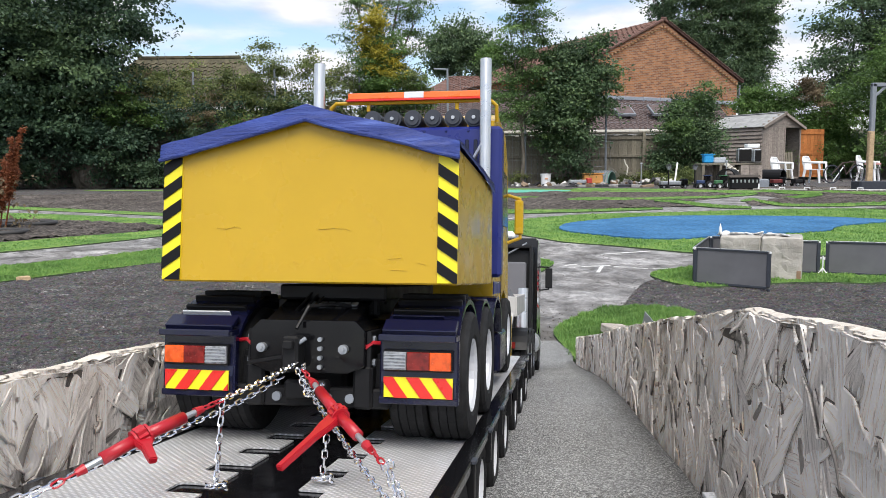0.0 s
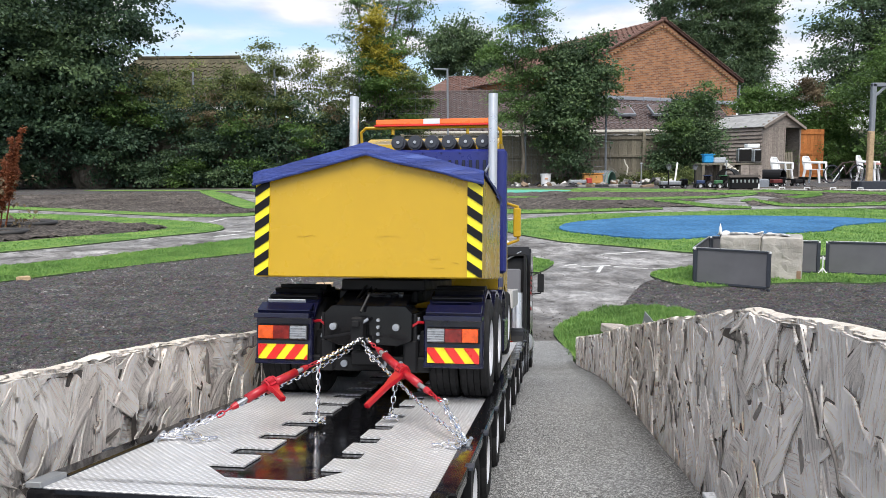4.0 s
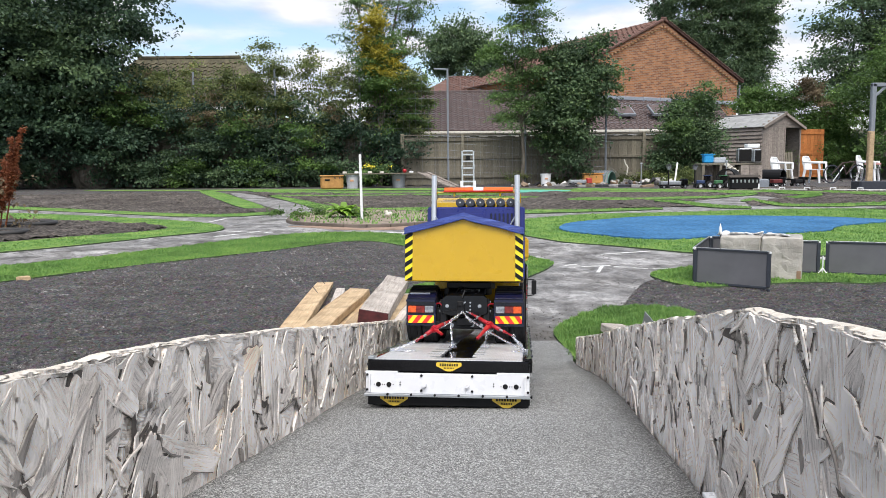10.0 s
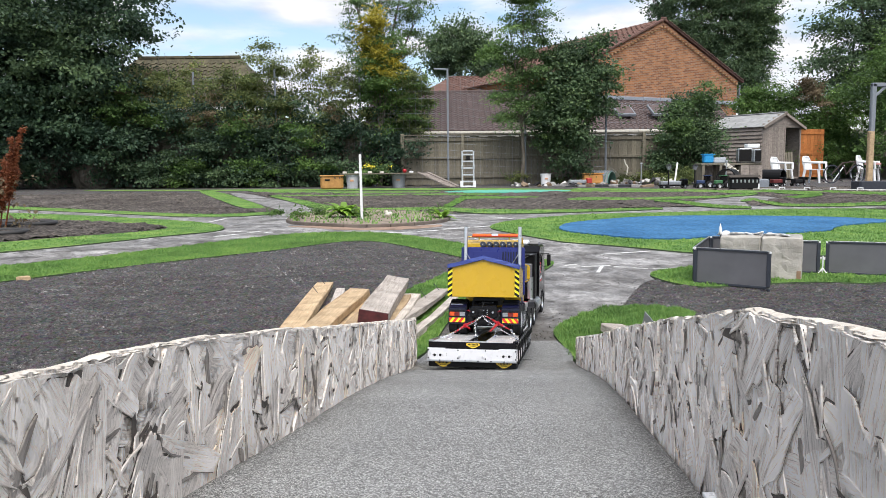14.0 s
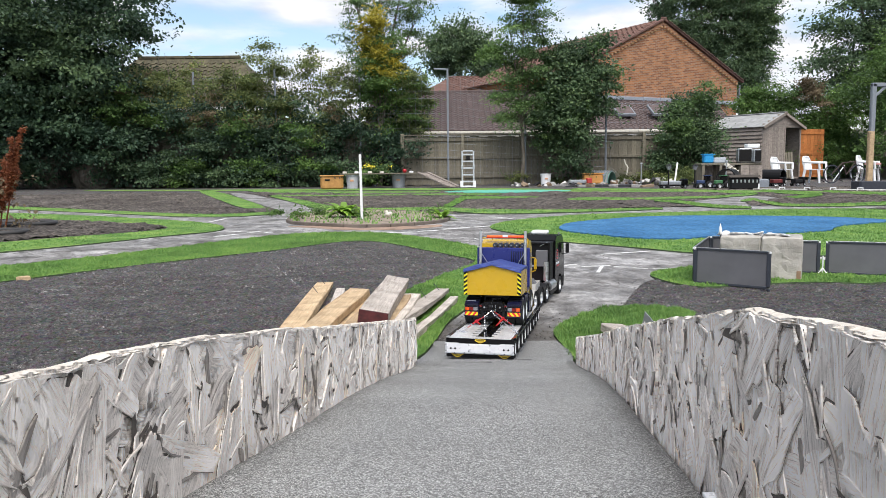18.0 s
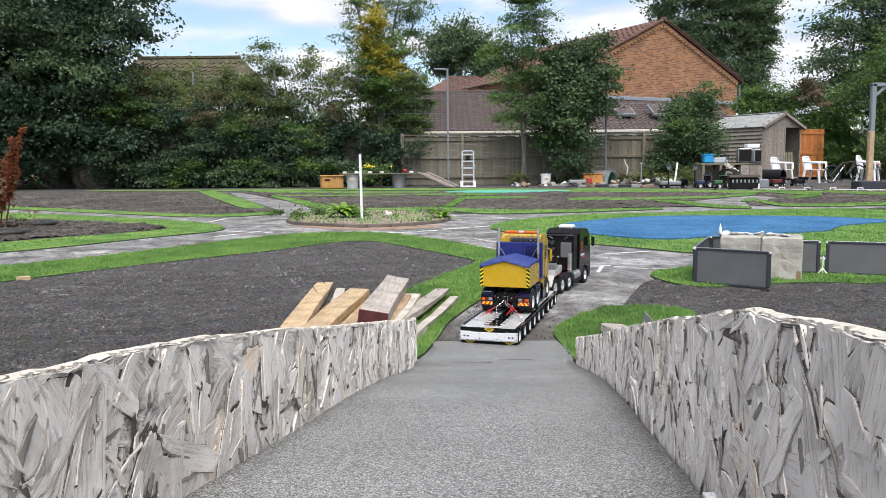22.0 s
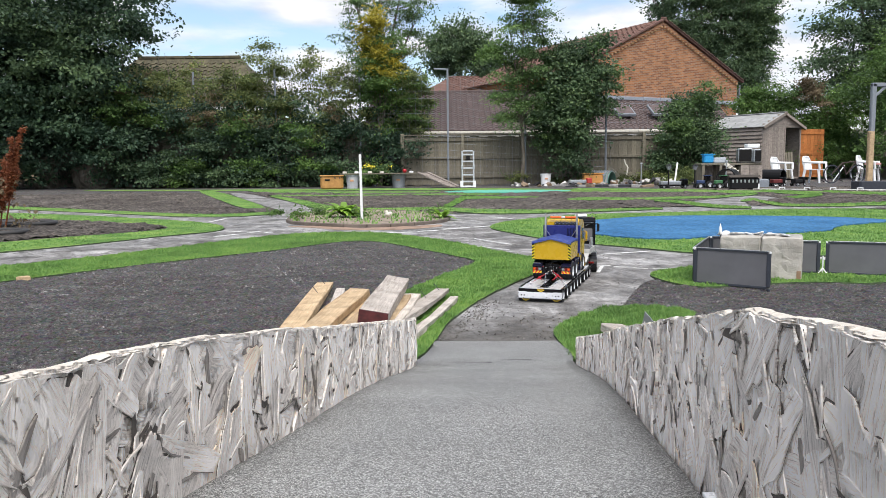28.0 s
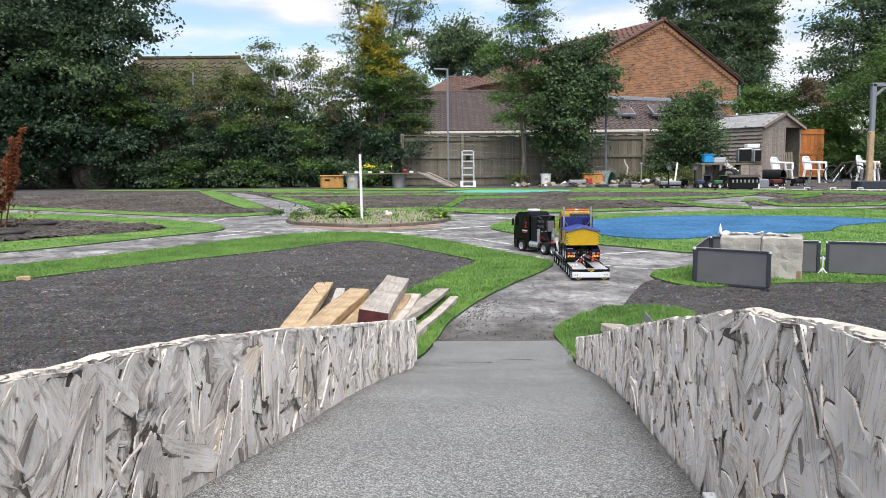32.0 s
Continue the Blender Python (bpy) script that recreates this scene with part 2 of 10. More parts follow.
def make_strand(name="weathered_wood_strand"):
    """Silvery weathered strands, each its own grain and tone."""
    m = Mat(name, 0.85, spec=0.25)
    uv = m.nt.nodes.new("ShaderNodeUVMap").outputs["UV"]
    mp = m.node("ShaderNodeMapping", Scale=(95, 4.0, 1))
    m.link(uv, mp.inputs["Vector"])
    grain = m.noise(7, 10, 0.78, mp.outputs["Vector"], 0.8)
    c = m.ramp(grain, [(0.33, (0.18, 0.158, 0.14)), (0.40, (0.66, 0.625, 0.59)), (0.48, (0.90, 0.862, 0.82)), (0.60, (0.98, 0.95, 0.915))])
    mp2 = m.node("ShaderNodeMapping", Scale=(190, 5.0, 1))
    m.link(uv, mp2.inputs["Vector"])
    hair = m.noise(3, 6, 0.7, mp2.outputs["Vector"], 0.5)
    c = m.mix(0.75, c, m.ramp(hair, [(0.33, (0.28, 0.255, 0.235)), (0.41, (0.97, 0.96, 0.95)), (0.66, (1.15,) * 3)]), "MULTIPLY")
    mp3 = m.node("ShaderNodeMapping", Scale=(30, 3.2, 1))
    m.link(uv, mp3.inputs["Vector"])
    wave = m.noise(6, 8, 0.72, mp3.outputs["Vector"], 1.6)
    c = m.mix(0.75, c, m.ramp(wave, [(0.32, (0.52, 0.48, 0.45)), (0.44, (0.97, 0.945, 0.92)), (0.56, (1.20, 1.19, 1.18)), (0.7, (1.30, 1.29, 1.28))]), "MULTIPLY")
    att = m.nt.nodes.new("ShaderNodeAttribute")
    att.attribute_name = "tone"
    r = m.math("FRACT", m.math("ADD", att.outputs["Fac"], 0.31))
    # the lowest stop holds the shade of cracks and strand rims
    c = m.mix(0.85, c, m.ramp(r, [(0.0, (0.16, 0.145, 0.135)), (0.06, (0.72, 0.695, 0.685)), (0.35, (1.04, 1.02, 1.015)), (0.7, (1.16, 1.14, 1.13)), (0.94, (1.22, 1.21, 1.2)), (1.0, (1.15, 0.93, 0.70))]), "MULTIPLY")
    stain = m.noise(16, 7, 0.7)
    c = m.mix(0.65, c, m.ramp(stain, [(0.30, (0.66, 0.635, 0.61)), (0.5, (1.08,) * 3)]), "MULTIPLY")
    m.color(c)
    m.bump(m.math("ADD", m.math("ADD", grain, m.math("MULTIPLY", hair, 0.6)), m.math("MULTIPLY", wave, 0.9)), 0.0034, 1.0)
    return m.m


def make_brick_wall():
    """Far brickwork, seen in courses only."""
    m = Mat("orange_brickwork", 0.85, spec=0.2)
    b = m.nt.nodes.new("ShaderNodeTexBrick")
    b.inputs["Scale"].default_value = 1.0
    b.inputs["Brick Width"].default_value = 0.225
    b.inputs["Row Height"].default_value = 0.075
    b.inputs["Mortar Size"].default_value = 0.009
    b.inputs["Bias"].default_value = 0.0
    b.inputs["Color1"].default_value = (0.19, 0.08, 0.045, 1)
    b.inputs["Color2"].default_value = (0.41, 0.185, 0.085, 1)
    b.inputs["Mortar"].default_value = (0.30, 0.24, 0.18, 1)
    mp = m.node("ShaderNodeMapping", Rotation=(radians(90), 0, 0))
    m.link(m.tc.outputs["Object"], mp.inputs["Vector"])
    m.link(mp.outputs["Vector"], b.inputs["Vector"])
    c = m.mix(0.6, b.outputs["Color"], m.ramp(m.noise(1.2, 5), [(0.35, (0.75, 0.72, 0.7)), (0.65, (1.15,) * 3)]), "MULTIPLY")
    m.color(c)
    return m.m


def make_leaf(name, dark, mid, light, extra=None):
    m = Mat(name, 0.5, spec=0.3)
    stops = [(0.0, dark), (0.5, mid), (0.94, light)]
    if extra:
        stops[-1] = (0.8, light)
        stops.append((0.97, extra))
    att = m.nt.nodes.new("ShaderNodeAttribute")
    att.attribute_name = "tone"
    f = m.math("ADD", m.math("MULTIPLY", att.outputs["Fac"], 0.65), m.math("MULTIPLY", m.rnd(island=True), 0.35))
    c = m.ramp(f, stops)
    c = m.mix(0.7, c, m.ramp(m.noise(0.55, 5), [(0.35, (0.5, 0.54, 0.5)), (0.65, (1.45, 1.45, 1.25))]), "MULTIPLY")
    m.color(c)
    tr = m.nt.nodes.new("ShaderNodeBsdfTranslucent")
    m.link(c, tr.inputs["Color"])
    mx = m.nt.nodes.new("ShaderNodeMixShader")
    mx.inputs["Fac"].default_value = 0.38
    out = m.nt.nodes["Material Output"]
    m.link(m.p.outputs[0], mx.inputs[1])
    m.link(tr.outputs[0], mx.inputs[2])
    m.link(mx.outputs[0], out.inputs["Surface"])
    return m.m


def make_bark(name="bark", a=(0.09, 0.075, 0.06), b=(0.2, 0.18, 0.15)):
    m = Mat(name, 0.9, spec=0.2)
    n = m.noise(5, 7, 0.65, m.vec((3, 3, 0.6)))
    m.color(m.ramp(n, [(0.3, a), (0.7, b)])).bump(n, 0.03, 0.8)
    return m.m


TARMAC, ROAD_M, TURF_M, BLUE_M, FELT = make_tarmac(), make_road(), make_turf(), make_blue_mat(), make_felt()
BLADE = make_blade("grass_blade", (0.085, 0.19, 0.045), (0.14, 0.275, 0.064), (0.215, 0.34, 0.09))
BACKING = plain("dark_turf_backing", (0.05, 0.075, 0.035), 0.9, var=0.5)
STRAND = make_strand()
SOIL = make_soil()
# dark colour for the shade painted between the wall's strands
GAP_SHADE = plain("strand_gap_shade", (0.085, 0.072, 0.062), 0.95, var=0.5, scale=90)
WOOD_EDGE = make_wood("sawn_board_edge", (0.80, 0.76, 0.69), (0.52, 0.46, 0.39), (20, 20, 20), 0.9, objrnd=False)
FENCE_W = make_wood("grey_brown_fence_wood", (0.26, 0.235, 0.185), (0.10, 0.092, 0.072), (10, 10, 1.0))
SHED_W = make_wood("silvered_shed_boards", (0.40, 0.35, 0.315), (0.15, 0.13, 0.115), (1.0, 1.0, 10))
ORANGE_W = make_wood("orange_stained_wood", (0.52, 0.2, 0.06), (0.3, 0.1, 0.03), (10, 10, 1.0))
PLANK_W = make_wood("yellow_softwood", (0.68, 0.53, 0.35), (0.40, 0.27, 0.15), (26, 1.2, 26), 0.8, bump=0.004, stain=0.8)
PLANK_G = make_wood("pale_painted_wood", (0.78, 0.72, 0.66), (0.36, 0.31, 0.27), (26, 1.2, 26), 0.8, bump=0.004, stain=0.8)
MAROON = plain("maroon_paint", (0.065, 0.012, 0.014), 0.5, var=0.5, scale=60)
BRICK = make_brick_wall()
TILE = plain("brown_concrete_tile", (0.10, 0.074, 0.072), 0.85, var=0.35, scale=6)
TILE_MOSS = plain("mossy_roof_tile", (0.085, 0.075, 0.045), 0.9, var=0.5, scale=3)
TILE_R = plain("reddish_roof_tile", (0.13, 0.07, 0.055), 0.85, var=0.3, scale=5)
LEAD = plain("blue_grey_lead", (0.25, 0.28, 0.33), 0.6)
ROOF_FELT = plain("grey_green_roof_felt", (0.27, 0.275, 0.275), 0.9, var=0.25, scale=4)
WHITE_P = plain("white_plastic", (0.74, 0.75, 0.76), 0.35, var=0.06)
CREAM = plain("cream_render", (0.6, 0.57, 0.5), 0.85)
GREY_P = plain("grey_panel_plastic", (0.115, 0.115, 0.125), 0.45, var=0.12, scale=8)
DARK_P = plain("dark_slate_trim", (0.038, 0.043, 0.055), 0.5, spec=0.3)
ALU = plain("brushed_aluminium", (0.66, 0.67, 0.68), 0.34, 1.0, var=0.08)
GALV = plain("galvanised_steel", (0.42, 0.44, 0.46), 0.45, 0.8, var=0.15)
STEEL_G = plain("grey_painted_steel", (0.2, 0.22, 0.25), 0.5)
BLACK_P = plain("black_plastic", (0.009, 0.009, 0.010), 0.45, spec=0.22)
RUBBER = plain("tyre_rubber", (0.02, 0.02, 0.021), 0.78, var=0.3, scale=80, bump=0.0006, spec=0.2)
CHROME = plain("chrome", (0.8, 0.8, 0.82), 0.12, 1.0, var=0.04)
YELLOW = plain("truck_yellow_paint", (0.485, 0.303, 0.012), 0.28, var=0.05, scale=14)
BLUE_P = plain("royal_blue_paint", (0.010, 0.017, 0.14), 0.35, var=0.08, scale=20)
NAVY = plain("dark_navy_plastic", (0.006, 0.007, 0.026), 0.18, var=0.1, spec=0.5)
BLACK_GL = plain("gloss_black_paint", (0.005, 0.005, 0.006), 0.14, spec=0.28)
WHITE_M = plain("white_enamel", (0.66, 0.67, 0.70), 0.3, var=0.04)
RED_P = plain("red_enamel", (0.36, 0.009, 0.018), 0.35, var=0.12)
ORANGE_L = plain("orange_lens", (0.62, 0.085, 0.015), 0.2, var=0.3, scale=260)
RED_L = plain("red_lens", (0.16, 0.012, 0.010), 0.2, var=0.5, scale=260)
CLEAR_L = plain("clear_lens", (0.26, 0.27, 0.29), 0.12, var=0.5, scale=300)
HAZ_Y = plain("reflective_yellow", (0.80, 0.68, 0.02), 0.35, var=0.05)
HAZ_R = plain("reflective_red", (0.62, 0.025, 0.02), 0.35, var=0.05)
HAZ_K = plain("tape_black", (0.007, 0.007, 0.008), 0.45, spec=0.2)
ORANGE_P = plain("orange_plastic", (0.8, 0.16, 0.03), 0.3)
BARK, BARK_L = make_bark(), make_bark("pale_bark", (0.16, 0.15, 0.13), (0.32, 0.30, 0.27))

# ---- mesh helpers ----


def finish(name, bm, mat, parent=None, label="", smooth=False):
    me = bpy.data.meshes.new(name)
    bm.to_mesh(me)
    bm.free()
    for mm in (mat if isinstance(mat, (list, tuple)) else [mat]):
        me.materials.append(mm)
    if smooth:
        for p in me.polygons:
            p.use_smooth = True
    ob = new(name, me)
    if parent is not None:
        ob.parent = parent
    if label:
        ob["label"] = label
    return ob


def part(name, bm, mat, parent, label="", smooth=False):
    return finish(name, bm, mat, parent, label, smooth)


def thing(name, label, category, m=None, group="", kind=""):
    ob = new(name)
    ob.empty_display_size = 0.05
    if m is not None:
        ob.matrix_basis = m
    return tagged(ob, label, category, group, kind)


def share(name, src, parent, m, label=""):
    """Another object on the mesh of src."""
    ob = new(name, src.data)
    ob.parent = parent
    ob.matrix_basis = m
    if label:
        ob["label"] = label
    return ob


def B(*items):
    """A bmesh with boxes: (cx, cy, cz, sx, sy, sz[, matrix])."""
    bm = bmesh.new()
    for it in items:
        box(bm, *it)
    return bm


def box(bm, cx, cy, cz, sx, sy, sz, m=None, bevel=None):
    t = Matrix.Translation((cx, cy, cz)) @ (m if m is not None else Matrix.Identity(4)) @ Matrix.Diagonal((sx, sy, sz, 1))
    r = bmesh.ops.create_cube(bm, size=1, matrix=t)
    if bevel is None:
        bevel = min(sx, sy, sz) * 0.14
    if bevel > 0:
        edges = {e for v in r["verts"] for e in v.link_edges}
        bmesh.ops.bevel(bm, geom=list(edges), offset=bevel, segments=1, affect="EDGES")


def rod(bm, p0, p1, r0, r1=None, n=12, caps=True):
    p0, p1 = Vector(p0), Vector(p1)
    d = p1 - p0
    q = d.to_track_quat("Z", "Y").to_matrix().to_4x4()
    m = Matrix.Translation((p0 + p1) / 2) @ q
    bmesh.ops.create_cone(bm, cap_ends=caps, segments=n, radius1=r0, radius2=r0 if r1 is None else r1, depth=d.length, matrix=m)


def bent(bm, pts, r, n=8):
    """A round bar along a polyline."""
    for a, b in zip(pts, pts[1:]):
        rod(bm, a, b, r, n=n)
    for p in pts[1:-1]:
        bmesh.ops.create_uvsphere(bm, u_segments=n, v_segments=6, radius=r, matrix=Matrix.Translation(p))


def prism(bm, outline, lo, hi, axis="x"):
    """A solid from a flat outline pushed from lo to hi along an axis."""
    def at(u, v, w):
        return {"x": (w, u, v), "y": (u, w, v), "z": (u, v, w)}[axis]
    a = [bm.verts.new(at(u, v, lo)) for u, v in outline]
    b = [bm.verts.new(at(u, v, hi)) for u, v in outline]
    fs = [bm.faces.new(a), bm.faces.new(list(reversed(b)))]
    n = len(outline)
    for i in range(n):
        fs.append(bm.faces.new((a[i], b[i], b[(i + 1) % n], a[(i + 1) % n])))
    bmesh.ops.recalc_face_normals(bm, faces=fs)
    return fs


def raw(name, verts, faces, mat, parent=None, smooth=False, uv=None):
    me = bpy.data.meshes.new(name)
    me.from_pydata([tuple(v) for v in verts], [], [tuple(f) for f in faces])
    me.materials.append(mat)
    if uv is not None:
        layer = me.uv_layers.new(name="UVMap")
        layer.data.foreach_set("uv", np.asarray(uv, dtype=np.float32).ravel())
    if smooth:
        me.polygons.foreach_set("use_smooth", [True] * len(me.polygons))
    me.update()
    ob = new(name, me)
    if parent is not None:
        ob.parent = parent
    return ob


# ---- the plan, in metres ----
RAMP_Y = (-0.6, 0.0, 0.18, 0.47, 0.68, 0.9, 1.055, 1.21, 1.42, 1.67, 1.94, 2.16, 2.36, 2.58, 3.0)
RAMP_Z = (0.52, 0.448, 0.424, 0.386, 0.353, 0.32, 0.295, 0.265, 0.219, 0.16, 0.099, 0.054, 0.020, 0.0, 0.0)


def ramp_z(y):
    """Height of the ramp's running surface, smoothed a little."""
    return sum(float(np.interp(y + d, RAMP_Y, RAMP_Z)) for d in (-0.12, -0.06, 0, 0.06, 0.12)) / 5


TURF_BED = [(-2.92,4.63),(-2.81,4.81),(-2.45,5.19),(-2.11,5.84),(-1.75,6.48),(-1.38,7.04),(-0.93,7.17),(-0.49,7.0),(0.07,6.15),(0.45,5.24),(0.6,4.99),(0.7,4.72),(0.61,4.42),(0.33,3.84),(0.11,3.27),(0.03,2.97),(-0.03,2.57),(-0.08,2.32),(-0.26,2.31),(-0.31,2.83),(-0.25,3.51),(-0.13,3.83),(0.05,4.34),(0.25,4.79),(0.06,5.17),(-0.18,5.62),(-0.58,6.31),(-0.85,6.24),(-1.26,5.57),(-1.8,4.98),(-2.24,4.39),(-2.42,4.12),(-2.52,3.99)]
TURF_RAMP = [(0.39,2.64),(0.41,2.75),(0.5,2.95),(0.65,3.15),(0.78,3.21),(0.98,3.13),(1.03,3.01),(0.78,2.64),(0.54,2.33),(0.42,2.2),(0.4,2.34)]
TURF_CRATES = [(1.12,4.15),(1.23,4.32),(1.49,4.47),(1.78,4.63),(2.87,4.71),(2.27,3.71),(1.82,3.85),(1.34,3.69),(1.23,3.71),(1.15,3.88)]
TURF_POND = [(0.43,7.53),(0.62,8.28),(1.03,8.85),(1.89,9.56),(2.97,9.62),(4.26,10.15),(6.24,10.06),(3.06,4.91),(2.27,4.94),(1.7,5.12),(1.34,5.67),(0.96,5.97),(0.83,6.31),(0.6,6.93)]
POND = [(1.08,7.25),(1.3,7.94),(1.7,8.3),(2.25,8.76),(2.87,8.87),(3.94,8.6),(4.32,8.36),(4.72,7.78),(3.88,7.3),(3.67,7.12),(3.41,6.66),(3.0,6.54),(2.63,6.36),(2.37,6.29),(2.07,6.17),(1.94,6.05),(1.58,6.13),(1.34,6.51),(1.15,6.81)]
TURF_TRI = [(-3.44,5.48),(-3.32,5.68),(-3.04,5.97),(-2.52,7.0),(-2.11,7.51),(-2.5,8.46),(-3.3,9.2),(-4.84,10.31),(-6.51,11.23),(-7.27,11.64)]
BED_TRI = [(-3.91,6.23),(-3.76,6.45),(-3.31,7.03),(-2.71,7.72),(-3.16,8.46),(-3.81,8.81),(-4.72,9.31),(-6.22,9.95)]
ROAD = [(-0.12,2.57),(0.50,2.55),(0.50,2.75),(0.58,2.92),(0.72,3.10),(0.9,3.59),(1.09,4.0),(1.48,4.35),(2.81,4.61),(3.05,5.0),(1.73,5.19),(1.35,5.75),(0.97,6.05),(0.61,7.05),(0.44,7.53),(0.74,8.52),(1.87,9.45),(3.44,10.16),(6.41,10.6),(6.76,11.18),(3.76,11.13),(2.34,10.64),(1.22,9.91),(0.12,9.86),(-1.07,10.84),(-2.03,12.28),(-3.53,15.77),(-4.87,19.23),(-5.76,20.38),(-3.74,14.76),(-2.71,12.07),(-2.32,11.06),(-2.89,9.66),(-4.66,10.78),(-7.31,12.61),(-8.07,12.93),(-7.07,11.32),(-6.34,10.93),(-4.72,10.06),(-3.23,9.0),(-2.31,8.11),(-2.14,7.51),(-2.52,7.0),(-3.04,5.97),(-3.44,5.48),(-2.95,4.68),(-2.83,4.83),(-2.11,5.84),(-1.75,6.48),(-1.38,7.04),(-0.93,7.17),(-0.49,7.0),(0.04,6.05),(0.60,4.72),(0.02,3.27)]
TURF_A = [(-8.75,14.03),(-7.33,13.15),(-4.91,11.38),(-2.99,10.01),(-2.29,10.92),(-2.1,10.35),(-2.82,9.44),(-4.6,10.64),(-6.79,12.18),(-8.07,12.93)]
TURF_DIAG = [(-7.22,22.34),(-6.62,22.14),(-4.22,15.94),(-2.8,12.09),(-2.65,11.42),(-3.05,11.64),(-4.12,14.36)]
TURF_DIAG2 = [(-4.04,17.48),(-3.49,16.66),(-2.23,13.49),(-1.56,11.52),(-1.56,10.93),(-1.89,11.43),(-2.89,14.32)]
ISLAND = [(-1.76,8.53),(-1.47,8.15),(-0.95,7.78),(-0.48,7.79),(-0.02,8.28),(0.09,8.8),(-0.02,9.54),(-0.48,10.33),(-1.14,10.71),(-1.72,10.41),(-1.86,9.5)]
STRIP_BED_TOP = [(0.31, 14.32), (0.49, 14.27), (1.02, 14.27), (1.82, 14.33), (1.92, 15.12), (1.09, 15.19), (0.55, 15.77), (0.33, 15.39)]
STRIP_BED_SIDE = [(0.01, 11.09), (0.14, 11.53), (0.3, 12.96), (0.46, 14.53), (0.5, 15.64), (0.35, 15.24), (0.17, 13.41), (0.01, 11.64)]
STRIP_BED_LOW = [(-1.35, 10.75), (-0.6, 10.45), (0.01, 10.65), (0.34, 9.89), (0.83, 9.63), (1.58, 9.86), (2.2, 10.0), (2.94, 10.26), (3.08, 10.73), (2.31, 10.52), (1.66, 10.36), (0.91, 10.56), (0.38, 10.87), (0.02, 11.5), (-0.6, 11.25), (-1.35, 11.45)]
STRIP_MID = [(2.16, 13.18), (2.74, 13.38), (3.22, 12.93), (3.7, 13.27), (4.13, 13.39), (4.79, 13.59), (5.38, 14.08), (6.2, 14.99), (6.55, 15.86), (5.78, 15.11), (5.09, 14.42), (4.42, 14.33), (3.95, 14.18), (3.47, 13.92), (2.98, 14.56), (2.33, 14.2)]
STRIP_BACK = [(3.1, 18.49), (4.29, 18.31), (5.17, 17.6), (6.11, 15.99), (6.2, 14.99), (6.55, 15.86), (6.69, 17.52), (5.58, 19.03), (4.65, 19.86), (3.45, 20.56)]
STRIP_HOOK = [(6.82, 16.49), (6.89, 15.1), (6.97, 14.34), (7.18, 14.42), (7.58, 15.22), (7.78, 16.01), (7.74, 16.97), (7.49, 18.12)]
STRIP_HOOK_END = [(5.83, 13.1), (6.24, 13.23), (7.12, 14.3), (7.51, 15.08), (6.78, 14.39), (6.07, 13.64)]
STRIP_S = [(3.5, 12.56), (3.72, 11.93), (3.67, 11.08), (3.76, 10.53), (4.17, 10.24), (4.33, 10.64), (4.02, 11.25), (3.99, 12.06), (3.98, 12.76), (3.67, 13.16)]
STRIP_C = [(4.75, 12.18), (5.07, 12.41), (4.87, 11.59), (4.8, 10.86), (5.03, 10.66), (5.46, 10.57), (6.0, 10.7), (6.59, 10.89), (7.16, 11.83), (6.46, 11.52), (5.79, 11.22), (5.27, 11.16), (5.14, 11.62), (5.23, 12.47), (5.48, 13.42), (4.97, 12.74)]
STRIP_EDGE = [(7.87, 15.81), (7.96, 14.8), (8.22, 13.6), (8.64, 14.31), (8.49, 15.79), (8.52, 17.12)]
STRIP_LINE = [(-3.79, 16.93), (-1.97, 16.35), (-0.28, 16.47), (1.28, 16.21), (1.35, 17.04), (-0.29, 17.34), (-2.04, 16.96), (-3.95, 17.66)]
STRIP_LEFT_BACK = [(-5.12, 20.22), (-3.63, 18.7), (-1.9, 17.99), (-0.04, 18.02), (-0.04, 19.51), (-2.03, 19.25), (-4.04, 20.82), (-5.68, 22.41)]
ROAD_LOOP = [(4.07, 12.74), (5.2, 13.86), (6.2, 14.99), (5.94, 13.31), (5.31, 12.66), (4.84, 12.36), (4.41, 10.85), (4.07, 11.41)]
ROAD_LOW = [(1.67, 9.97), (2.4, 10.23), (3.24, 10.49), (4.13, 10.18), (5.18, 10.48), (6.12, 10.52), (5.96, 10.26), (4.75, 10.07), (3.66, 9.94), (2.72, 9.73), (1.74, 9.15)]
MAT_TEAL = [(0.0,19.0),(1.2,19.9),(3.0,19.2),(3.15,18.3),(2.6,17.9),(1.4,17.6),(0.2,17.9)]
TURF_FAR = [(-11.36,24.3),(-6.39,22.61),(0.61,22.43),(3.32,19.78),(6.75,17.68),(9.45,15.65),(9.11,15.07),(6.35,16.61),(2.84,17.7),(0.55,20.23),(-6.06,21.43),(-10.73,22.95)]
